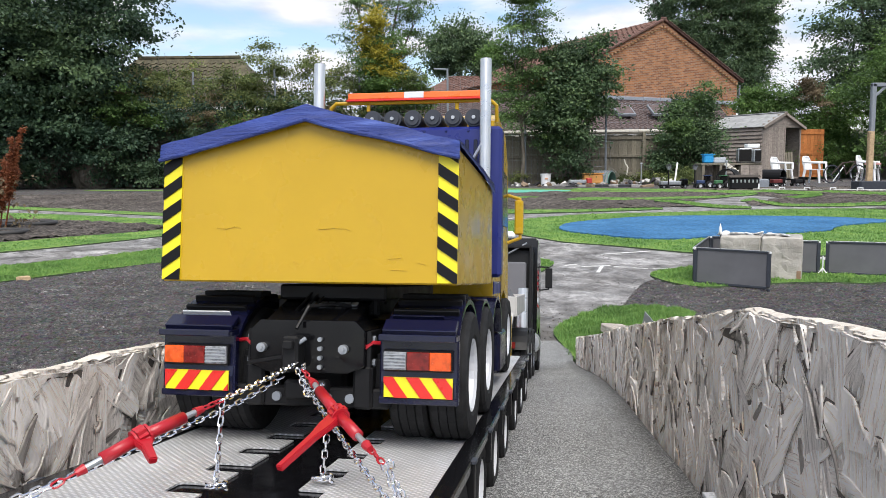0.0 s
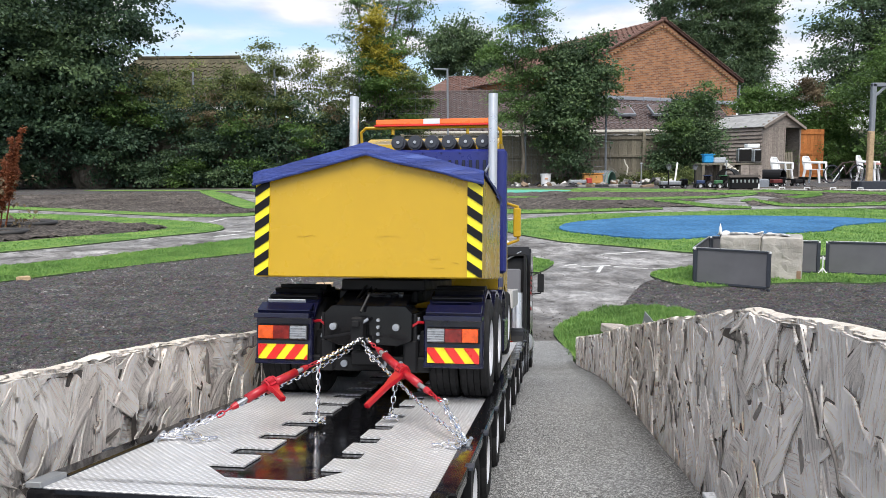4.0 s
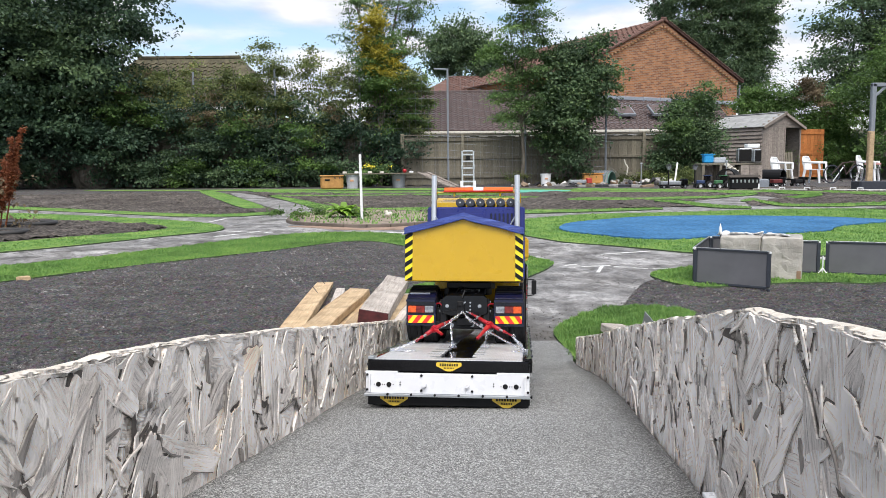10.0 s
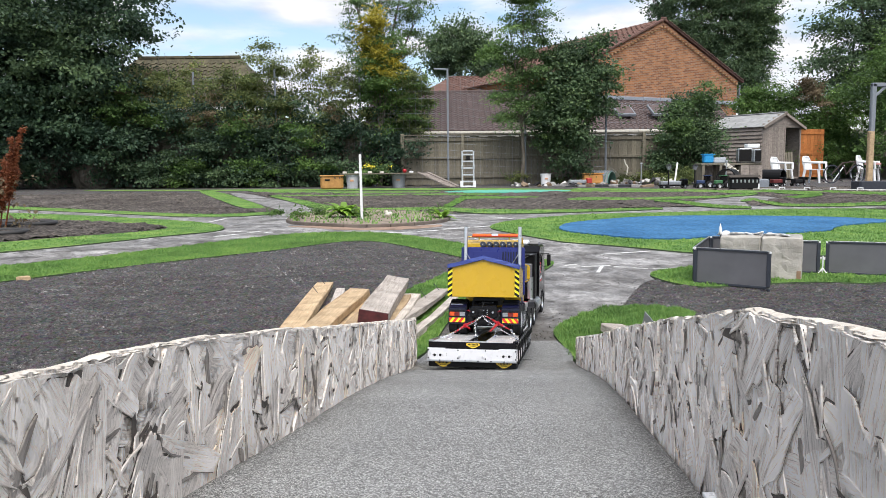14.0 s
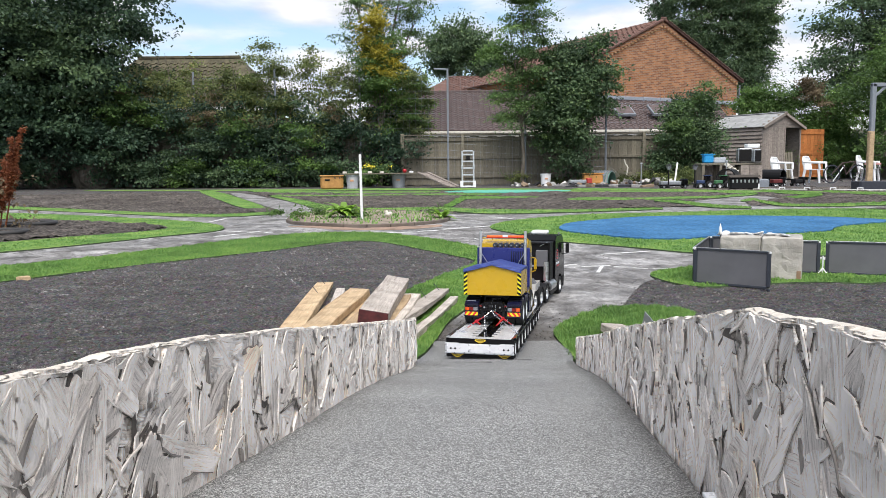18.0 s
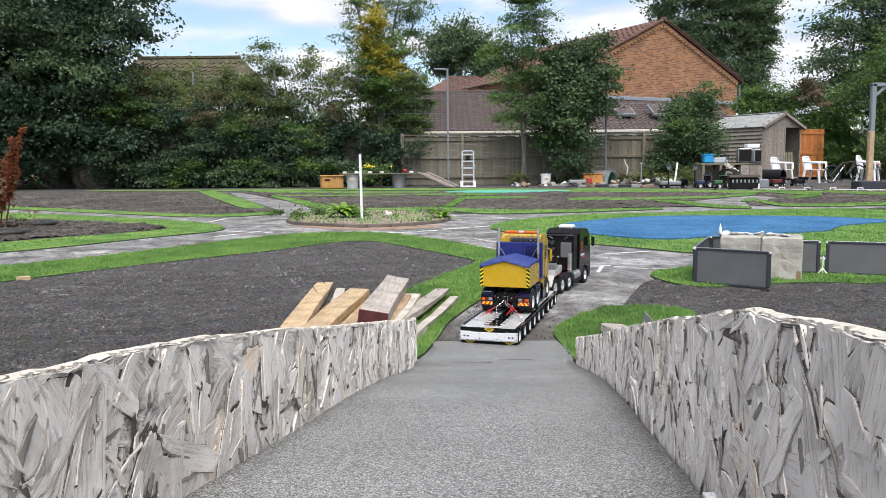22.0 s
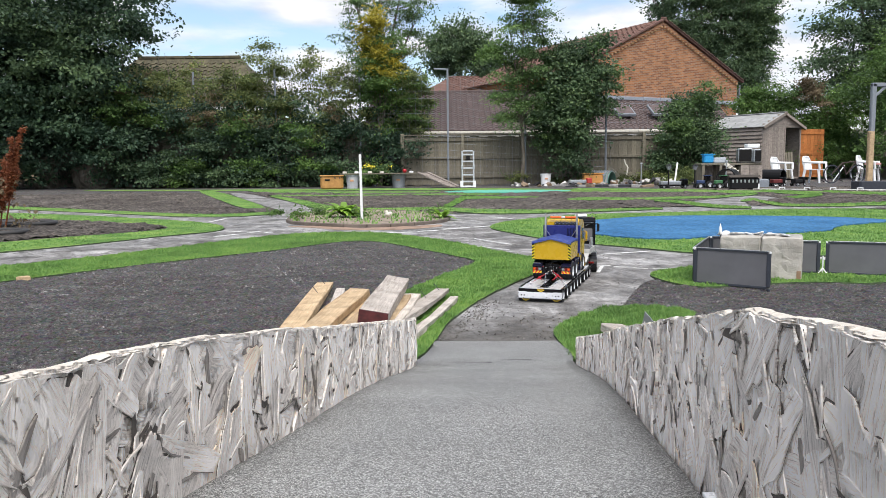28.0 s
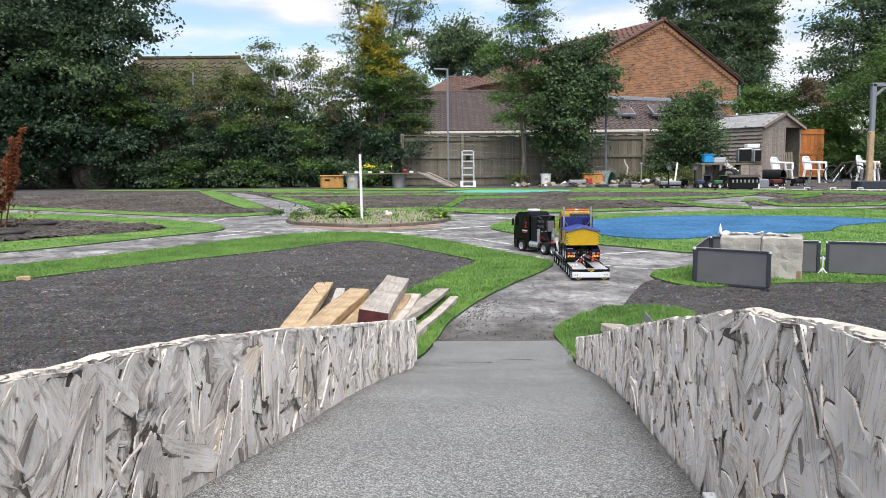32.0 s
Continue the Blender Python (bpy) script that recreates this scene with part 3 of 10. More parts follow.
ROAD_MARKS = [(-0.5,7.12,-0.29,7.16,0.04),(-0.24,7.22,-0.05,7.32,0.04),(-0.0,7.45,0.26,7.63,0.04),(0.32,7.69,0.5,7.81,0.04),(0.59,9.22,0.8,8.89,0.04),(-1.86,7.28,-1.78,7.4,0.04),(-1.69,7.26,-1.65,7.32,0.04),(0.74,4.61,0.82,4.66,0.02),(0.83,4.55,0.91,4.57,0.02),(0.94,4.57,1.01,4.59,0.02),(0.96,4.57,0.88,4.3,0.02),(1.02,4.53,1.1,4.5,0.02),(1.12,4.47,1.2,4.44,0.02),(1.23,4.44,1.34,4.41,0.02),(-0.26,6.48,0.48,5.52,0.02),(1.07,5.18,1.46,5.35,0.02),(0.27,6.42,0.53,5.92,0.02),(-2.07,7.37,-1.98,7.43,0.04),(-2.07,6.89,-1.92,7.11,0.04),(-2.71,8.84,-2.68,9.41,0.04)]

from mathutils.geometry import tessellate_polygon

rng = np.random.default_rng(7)


def rounded(pts, times=2):
    """Cut the corners of a closed outline."""
    for _ in range(times):
        out = []
        for (x0, y0), (x1, y1) in zip(pts, pts[1:] + pts[:1]):
            out += [(0.75 * x0 + 0.25 * x1, 0.75 * y0 + 0.25 * y1), (0.25 * x0 + 0.75 * x1, 0.25 * y0 + 0.75 * y1)]
        pts = out
    return pts


def ragged(pts, amp):
    """Wave an outline a little, as a hand-cut edge."""
    out = []
    for i, (x, y) in enumerate(pts):
        k = noise.noise_vector((x * 3.1, y * 3.1, 0.3))
        out.append((x + k.x * amp, y + k.y * amp))
    return out


def sheet(name, pts, z, mat, thick=0.004, turns=2, amp=0.0, parent=None, edge=None):
    """A flat patch with a small edge, lying at height z."""
    pts = rounded(pts, turns)
    if amp:
        pts = ragged(pts, amp)
    tris = tessellate_polygon([[Vector((x, y, 0)) for x, y in pts]])
    n = len(pts)
    verts = [(x, y, z + thick) for x, y in pts] + [(x, y, z - 0.02) for x, y in pts]
    faces = []
    for t in tris:
        a, b, c = (Vector(pts[i]) for i in t)
        faces.append(tuple(t) if (b - a).cross(c - a) > 0 else tuple(reversed(t)))
    faces += [(i, n + i, n + (i + 1) % n, (i + 1) % n) for i in range(n)]
    ob = raw(name, verts, faces, mat, parent)
    if edge is not None:
        ob.data.materials.append(edge)
        for p in ob.data.polygons[len(tris):]:
            p.material_index = 1
    return ob, pts, [t for t in faces[:len(tris)]]


def blades(parent, pts, tris, z, count, h, w, mat, keep=None):
    """Short blades over a patch, joined."""
    P = np.array(pts)
    T = np.array(tris)
    a, b, c = P[T[:, 0]], P[T[:, 1]], P[T[:, 2]]
    area = np.abs((b - a)[:, 0] * (c - a)[:, 1] - (b - a)[:, 1] * (c - a)[:, 0]) / 2
    # denser where the ground is near
    cen = (a + b + c) / 3
    wgt = area / np.maximum(cen[:, 1], 2.0) ** 1.5
    idx = rng.choice(len(T), count, p=wgt / wgt.sum())
    u, v = rng.random(count), rng.random(count)
    f = u + v > 1
    u[f], v[f] = 1 - u[f], 1 - v[f]
    q = a[idx] + (b - a)[idx] * u[:, None] + (c - a)[idx] * v[:, None]
    if keep is not None:
        m = keep(q)
        q = q[m]
        count = len(q)
    ang = rng.random(count) * 2 * np.pi
    hh = h * (0.55 + 0.9 * rng.random(count))
    ww = w * (0.7 + 0.6 * rng.random(count)) * np.clip(q[:, 1] / 3.0, 0.8, 2.2)
    hh = hh * (0.55 + 0.9 * np.abs(np.sin(q[:, 0] * 23 + 2 * np.sin(q[:, 1] * 17)) * np.sin(q[:, 1] * 19 + 1.5 * np.sin(q[:, 0] * 13))))
    lean = hh * 0.9 * rng.random(count)
    la = rng.random(count) * 2 * np.pi
    zz = np.full(count, z)
    V = np.empty((count, 3, 3))
    V[:, 0] = np.stack([q[:, 0] - np.cos(ang) * ww / 2, q[:, 1] - np.sin(ang) * ww / 2, zz], 1)
    V[:, 1] = np.stack([q[:, 0] + np.cos(ang) * ww / 2, q[:, 1] + np.sin(ang) * ww / 2, zz], 1)
    V[:, 2] = np.stack([q[:, 0] + np.cos(la) * lean, q[:, 1] + np.sin(la) * lean, zz + hh], 1)
    F = np.arange(count * 3).reshape(-1, 3)
    ob = raw("grass", V.reshape(-1, 3), F, mat, parent)
    ob["kind"] = "stuff"
    return ob


# ---- ground, roads, turf ----
ground = raw("ground", [(-400, -400, 0), (400, -400, 0), (400, 600, 0), (-400, 600, 0)], [(0, 1, 2, 3)], TARMAC)
tagged(ground, "dark rough tarmac ground with pale flecks", "ground", kind="structure")
road, _, _ = sheet("road", ROAD, 0.0, ROAD_M, 0.004, 2, 0.03)
tagged(road, "worn grey wet model road with pale patches", "road", kind="structure")

TURF_LABEL = "strip of bright green artificial turf on the tarmac"


def turf(pts, count, h=0.02, w=0.006, amp=0.02, label=TURF_LABEL, keep=None, z=0.002):
    ob, p, t = sheet("turf_strip", pts, z, TURF_M, 0.012, 2, amp, edge=BACKING)
    tagged(ob, label, "artificial turf", "turf strips")
    if count:
        blades(ob, p, t, z + 0.010, count, h, w, BLADE, keep)
    return ob


def inside(poly):
    P = np.array(poly)

    def test(q):
        x, y = q[:, 0], q[:, 1]
        r = np.zeros(len(q), bool)
        j = len(P) - 1
        for i in range(len(P)):
            xi, yi, xj, yj = P[i][0], P[i][1], P[j][0], P[j][1]
            hit = ((yi > y) != (yj > y)) & (x < (xj - xi) * (y - yi) / (yj - yi + 1e-12) + xi)
            r ^= hit
            j = i
        return r
    return test


turf(TURF_BED, 120000, 0.011, 0.0045, 0.015, "wide strip of bright green artificial turf edging a tarmac bed")
turf(TURF_RAMP, 42000, 0.013, 0.0035, 0.015, "patch of green artificial turf beside the ramp")
turf(TURF_CRATES, 26000, 0.012, 0.005, 0.015, "patch of green artificial turf under grey panels")
pond_pts = rounded(POND, 2)
turf(TURF_POND, 46000, 0.011, 0.006, 0.02, "green artificial turf round a blue carpet pond", lambda q: ~inside(pond_pts)(q))
turf(TURF_TRI, 20000, 0.009, 0.006, 0.02, "green artificial turf edging a dark triangular bed", lambda q: ~inside(rounded(BED_TRI, 2))(q))
FAR_STRIPS = (STRIP_BED_TOP, STRIP_BED_SIDE, STRIP_BED_LOW, STRIP_MID, STRIP_BACK, STRIP_HOOK, STRIP_HOOK_END, STRIP_S, STRIP_C, STRIP_EDGE, STRIP_LINE, STRIP_LEFT_BACK)
for pts in (TURF_A, TURF_DIAG, TURF_DIAG2, TURF_FAR):
    turf(pts, 1800, 0.009, 0.010, 0.03, z=0.003)
for pts in FAR_STRIPS:
    turf(pts, 1500, 0.012, 0.012, 0.05, z=0.008)
for pts in (ROAD_LOOP, ROAD_LOW):
    ob, _, _ = sheet("road", pts, 0.0, ROAD_M, 0.005, 2, 0.06)
    tagged(ob, "worn grey model road between turf strips", "road", kind="structure")
pond, _, _ = sheet("pond_carpet", POND, 0.014, BLUE_M, 0.012, 2, 0.015)
tagged(pond, "bright blue carpet laid as a model pond", "carpet")
bed, _, _ = sheet("tarmac_bed", BED_TRI, 0.011, SOIL, 0.004, 2, 0.02)
tagged(bed, "dark tarmac bed inside green turf", "bed", kind="structure")
teal = plain("teal_netting", (0.10, 0.40, 0.30), 0.7)
tm, _, _ = sheet("teal_netting", MAT_TEAL, 0.014, teal, 0.006, 1, 0.02)
tagged(tm, "flat teal green netting on the ground", "netting")

# the beds' crust: a lumpy skin of chippings near the camera


def smooth_noise(g, nx, ny, cell):
    """Random values on a coarse grid, drawn out smoothly to nx by ny."""
    w = g.random((int(nx / cell) + 3, int(ny / cell) + 3))
    fx, fy = np.arange(nx) / cell, np.arange(ny) / cell
    i, j = fx.astype(int), fy.astype(int)
    u, v = (fx - i)[:, None], (fy - j)[None, :]
    u, v = u * u * (3 - 2 * u), v * v * (3 - 2 * v)
    a, b, c, d = w[np.ix_(i, j)], w[np.ix_(i + 1, j)], w[np.ix_(i, j + 1)], w[np.ix_(i + 1, j + 1)]
    return (a * (1 - u) + b * u) * (1 - v) + (c * (1 - u) + d * u) * v


def crust():
    g = np.random.default_rng(77)
    xs_, ys_ = np.arange(-3.2, 2.5, 0.0085), np.arange(2.2, 6.3, 0.011)
    nx, ny = len(xs_), len(ys_)
    H = 0.011 * smooth_noise(g, nx, ny, 3.2) ** 1.8 + 0.008 * smooth_noise(g, nx, ny, 1.6) ** 2 + 0.006 * smooth_noise(g, nx, ny, 14)
    X, Y = np.meshgrid(xs_ , ys_, indexing="ij")
    X = X + 0.003 * g.normal(size=X.shape)
    Y = Y + 0.003 * g.normal(size=Y.shape)
    q = np.stack([X.ravel(), Y.ravel()], 1)
    out = np.abs(q[:, 0]) > 0.62 * q[:, 1] + 0.15
    for poly in (ROAD, TURF_BED, TURF_CRATES, TURF_RAMP, TURF_POND, TURF_TRI):
        out |= inside(rounded(poly, 1))(q)
    out |= (q[:, 0] > -0.12) & (q[:, 0] < 0.42) & (q[:, 1] < 2.75)
    ok = ~out.reshape(nx, ny)
    idx = np.arange(nx * ny).reshape(nx, ny)
    k = ok[:-1, :-1] & ok[1:, :-1] & ok[1:, 1:] & ok[:-1, 1:]
    f = np.stack([idx[:-1, :-1], idx[1:, :-1], idx[1:, 1:], idx[:-1, 1:]], 2)[k]
    use, inv = np.unique(f, return_inverse=True)
    P = np.stack([X.ravel(), Y.ravel(), H.ravel() - 0.0015], 1)[use]
    ob = raw("tarmac_crust", P, inv.reshape(-1, 4), TARMAC)
    tagged(ob, "lumpy crust of dark chippings on the tarmac beds", "tarmac", kind="stuff")


crust()


def far_crust():
    """Lumpy, rutted soil and chippings of the farther beds."""
    g = np.random.default_rng(78)
    xs_, ys_ = np.arange(-13, 10.5, 0.045), np.arange(5.2, 19.5, 0.07)
    nx, ny = len(xs_), len(ys_)
    H = 0.034 * smooth_noise(g, nx, ny, 1.7) ** 2 + 0.030 * smooth_noise(g, nx, ny, 5) ** 3 + 0.022 * smooth_noise(g, nx, ny, 19) ** 2
    X, Y = np.meshgrid(xs_, ys_, indexing="ij")
    X = X + 0.018 * g.normal(size=X.shape)
    Y = Y + 0.028 * g.normal(size=Y.shape)
    q = np.stack([X.ravel(), Y.ravel()], 1)
    out = np.abs(q[:, 0]) > 0.62 * q[:, 1] + 0.3
    for poly in (ROAD, TURF_BED, TURF_CRATES, TURF_POND, TURF_A, TURF_DIAG, TURF_DIAG2, TURF_FAR, ISLAND, MAT_TEAL, ROAD_LOOP, ROAD_LOW, *FAR_STRIPS):
        out |= inside(rounded(poly, 1))(q)
    out |= inside(rounded(TURF_TRI, 1))(q) & ~inside(rounded(BED_TRI, 1))(q)
    out |= q[:, 1] < 6.2
    base = np.where(inside(rounded(BED_TRI, 1))(q), 0.010, -0.002)
    ok = ~out.reshape(nx, ny)
    # the crust thins out towards its edges
    soft = ok.astype(float)
    for _ in range(3):
        pad = np.pad(soft, 1, mode="edge")
        soft = np.minimum(soft, (pad[:-2, 1:-1] + pad[2:, 1:-1] + pad[1:-1, :-2] + pad[1:-1, 2:] + soft) / 5)
    H = (H + 0.004) * soft ** 1.5 - 0.004
    idx = np.arange(nx * ny).reshape(nx, ny)
    k = ok[:-1, :-1] & ok[1:, :-1] & ok[1:, 1:] & ok[:-1, 1:]
    f = np.stack([idx[:-1, :-1], idx[1:, :-1], idx[1:, 1:], idx[:-1, 1:]], 2)[k]
    use, inv = np.unique(f, return_inverse=True)
    P = np.stack([X.ravel(), Y.ravel(), H.ravel() + base], 1)[use]
    ob = raw("bed_crust", P, inv.reshape(-1, 4), SOIL)
    tagged(ob, "rutted dark soil and chippings of the farther beds", "tarmac", kind="stuff")


far_crust()

# painted road marks
PAINT = plain("worn_white_road_paint", (0.6, 0.6, 0.59), 0.7, var=0.35, scale=25)


def mark(x0, y0, x1, y1, w):
    d = Vector((x1 - x0, y1 - y0))
    n = Vector((-d.y, d.x)).normalized() * w / 2
    q = [(x0 - n.x, y0 - n.y), (x1 - n.x, y1 - n.y), (x1 + n.x, y1 + n.y), (x0 + n.x, y0 + n.y)]
    bm = bmesh.new()
    prism(bm, q, 0.0045, 0.0075, "z")
    ob = finish("road_mark", bm, PAINT)
    tagged(ob, "worn white painted line on the grey road", "road marking", "road marks", "structure")


for row in ROAD_MARKS:
    mark(*row)

# ---- the ramp ----


def ramp_left(y):
    return -0.0395 * y * y + 0.1783 * y - 0.275


def ramp_right(y):
    return 0.113 * y + 0.124


def seat(z):
    """How the felt and what drives on it sit: proud of the road at the foot, a little lower up the ramp."""
    return 0.005 - 0.008 * min(1.0, max(0.0, z) / 0.1)


def build_ramp():
    ys = [-0.6 + 0.05 * i for i in range(64)] + [2.6]
    n = 12
    verts, faces = [], []
    for y in ys:
        l, r = ramp_left(min(max(y, 0.1), 2.2)) - 0.012, ramp_right(max(y, 0.1))
        if y > 2.1:
            k = (y - 2.1) / 0.5
            l, r = l + (-0.03 - l) * k, r + (0.405 - r) * k
        for i in range(n + 1):
            x = l + (r - l) * i / n
            verts.append((x, y, ramp_z(y) + seat(ramp_z(y)) - 0.001 + 0.0015 * noise.noise((x * 6, y * 6, 0))))
    for j in range(len(ys) - 1):
        for i in range(n):
            a = j * (n + 1) + i
            faces.append((a, a + 1, a + n + 2, a + n + 1))
    base = len(verts)
    for j, y in enumerate(ys):
        for i in (0, n):
            v = verts[j * (n + 1) + i]
            verts.append((v[0], v[1], -0.01))
    for j in range(len(ys) - 1):
        faces.append((j * (n + 1), (j + 1) * (n + 1), base + 2 * j + 2, base + 2 * j))
        faces.append((j * (n + 1) + n, base + 2 * j + 1, base + 2 * j + 3, (j + 1) * (n + 1) + n))
    ob = raw("ramp", verts, faces, FELT, smooth=True)
    return tagged(ob, "ramp covered in speckled grey mineral roofing felt", "ramp", kind="structure")


build_ramp()
for pts_ in (((0.03, 2.02), (0.07, 2.03), (0.10, 2.018), (0.13, 2.03)), ((0.16, 2.12), (0.20, 2.125), (0.25, 2.118))):
    bm = bmesh.new()
    bent(bm, [(x, y, ramp_z(y) + seat(ramp_z(y)) - 0.0002) for x, y in pts_], 0.0006, 6)
    tagged(finish("felt_seam", bm, RUBBER), "thin dark seam in the roofing felt", "seam", "felt seams", "structure")
# the felt's joint strip at the foot of the ramp
bm = bmesh.new()
prism(bm, [(-0.03, 2.50), (0.18, 2.49), (0.185, 2.585), (-0.045, 2.59)], 0.003, 0.0105, "z")
joint = tagged(finish("felt_strip", bm, FELT), "grey felt joint strip at the ramp foot", "felt strip", kind="structure")
bm = bmesh.new()
prism(bm, [(0.186, 2.50), (0.40, 2.46), (0.415, 2.56), (0.19, 2.585)], 0.003, 0.009, "z")
tagged(finish("felt_strip", bm, FELT), "grey felt joint strip at the ramp foot", "felt strip", kind="structure")


def strand_field(y0, y1, side, seed):
    """Relief of a board pressed from wood strands, over its length and height: proud height, grain coordinates and tone."""
    g = np.random.default_rng(seed)
    nz = 100
    ys = np.concatenate([np.linspace(y0, 0.27, 20, endpoint=False), np.linspace(0.27, 0.95, 420, endpoint=False), np.linspace(0.95, y1, 260)])
    zs = np.linspace(-0.03, 0.145, nz)
    Y, Z = np.meshgrid(ys, zs, indexing="ij")
    Hh = np.full(Y.shape, -0.006)
    U, V, R = np.zeros(Y.shape), np.zeros(Y.shape), np.zeros(Y.shape)
    total = 500 if side > 0 else 400
    for i in range(total):
        cy, cz = y0 + (y1 - y0) * g.random() ** 1.1, g.uniform(-0.03, 0.145)
        late = i / total
        if late < 0.68:
            L, W = g.uniform(0.09, 0.18), g.uniform(0.024, 0.055)
        elif late < 0.90:
            L, W = g.uniform(0.05, 0.13), g.uniform(0.010, 0.030)
        else:
            L, W = g.uniform(0.03, 0.08), g.uniform(0.003, 0.010)
        if side < 0 and late < 0.90:
            L, W = L * 1.3, W * 1.35
        ang = g.normal(0.0, 0.55 if side > 0 else 0.33) + (np.pi / 2 if g.random() < 0.10 else 0.0)
        m = np.searchsorted(ys, [cy - L * 0.62, cy + L * 0.62])
        sl = (slice(m[0], m[1]), slice(None))
        dy, dz = Y[sl] - cy, Z[sl] - cz
        v = dy * np.sin(ang) + dz * np.cos(ang)
        u = dy * np.cos(ang) - dz * np.sin(ang)
        u = u - g.normal(0, 0.10) * W * ((2 * v / L) ** 2 - 0.3)
        t0, t1 = g.uniform(0.3, 1.0, 2)
        f = np.clip(v / L + 0.5, 0, 1)
        half = 0.5 * W * (t0 + (t1 - t0) * f) ** 0.6
        ph = g.uniform(0, 50, 6)
        jag = 0.0009 * np.sin(v * 190 + ph[0]) + 0.0005 * np.sin(v * 700 + ph[1])
        end = 0.5 * L + 0.22 * W * np.sin(u * 900 + ph[2]) + 0.5 * u * np.sign(v) * np.sin(ph[3]) + 0.0015 * np.sin(u * 3100 + ph[4])
        inside_ = (np.abs(u + jag * 0.5) < half + jag) & (np.abs(v) < end)
        base = g.uniform(-0.0016, 0.0024)
        h = base + np.clip(g.normal(0, 0.06 if side > 0 else 0.04), -0.12, 0.12) * u + g.normal(0, 0.014) * v
        # cupped across, and curled at one end
        h = h + g.normal(0, 0.0003) * (u / (half + 1e-5)) ** 2
        if g.random() < 0.45:
            h = h + g.uniform(0.0, 0.004) * np.clip(2 * v / L * (1 if g.random() < 0.5 else -1), 0, 1) ** 2
        # long waves of a warped strand
        h = h + 0.0002 * np.sin(u * 190 + v * 22 * np.sin(ph[5]) + ph[4]) * min(1.0, W / 0.03)
        # lengthwise splits
        for _ in range(g.integers(0, 4)):
            su, v0, lv = g.uniform(-0.42, 0.42) * W, g.uniform(-0.45, 0.45) * L, g.uniform(0.12, 0.4) * L
            wid = g.uniform(0.0007, 0.0022) * np.clip(1 - np.abs(v - v0) / lv, 0, 1)
            h = h - 0.006 * np.clip(1.4 - np.abs(u - su - 0.05 * (v - v0) - 0.0006 * np.sin(v * 300)) / (wid + 1e-6), 0, 1) * (wid > 0.00015)
        # ridged grain
        h = h + 0.00016 * np.sin(u * 2100 + 5 * np.sin(v * 34 + ph[1]) + ph[2]) + 0.00022 * np.sin(u * 850 + 4 * np.sin(v * 20 + ph[0]))
        # a gap at one lifted long edge, and at the ends; tone carries its shade
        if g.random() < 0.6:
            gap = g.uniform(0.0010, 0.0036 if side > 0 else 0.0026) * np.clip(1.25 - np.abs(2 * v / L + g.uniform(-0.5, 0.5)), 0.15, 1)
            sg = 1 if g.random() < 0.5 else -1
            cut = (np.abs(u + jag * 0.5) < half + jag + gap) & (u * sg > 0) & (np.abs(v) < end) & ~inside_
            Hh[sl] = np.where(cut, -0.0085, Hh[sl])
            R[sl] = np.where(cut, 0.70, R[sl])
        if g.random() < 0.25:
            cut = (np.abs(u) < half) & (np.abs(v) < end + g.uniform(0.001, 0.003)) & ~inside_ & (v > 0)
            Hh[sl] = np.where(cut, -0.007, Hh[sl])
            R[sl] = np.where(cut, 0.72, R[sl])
        # a strand lies over those before it, sunk to its own depth
        Hh[sl] = np.where(inside_, np.clip(h, -0.010, 0.011), Hh[sl])
        U[sl] = np.where(inside_, u + i * 0.37, U[sl])
        V[sl] = np.where(inside_, v + i * 0.11, V[sl])
        R[sl] = np.where(inside_, g.random(), R[sl])
    return ys, zs, Hh, U, V, R


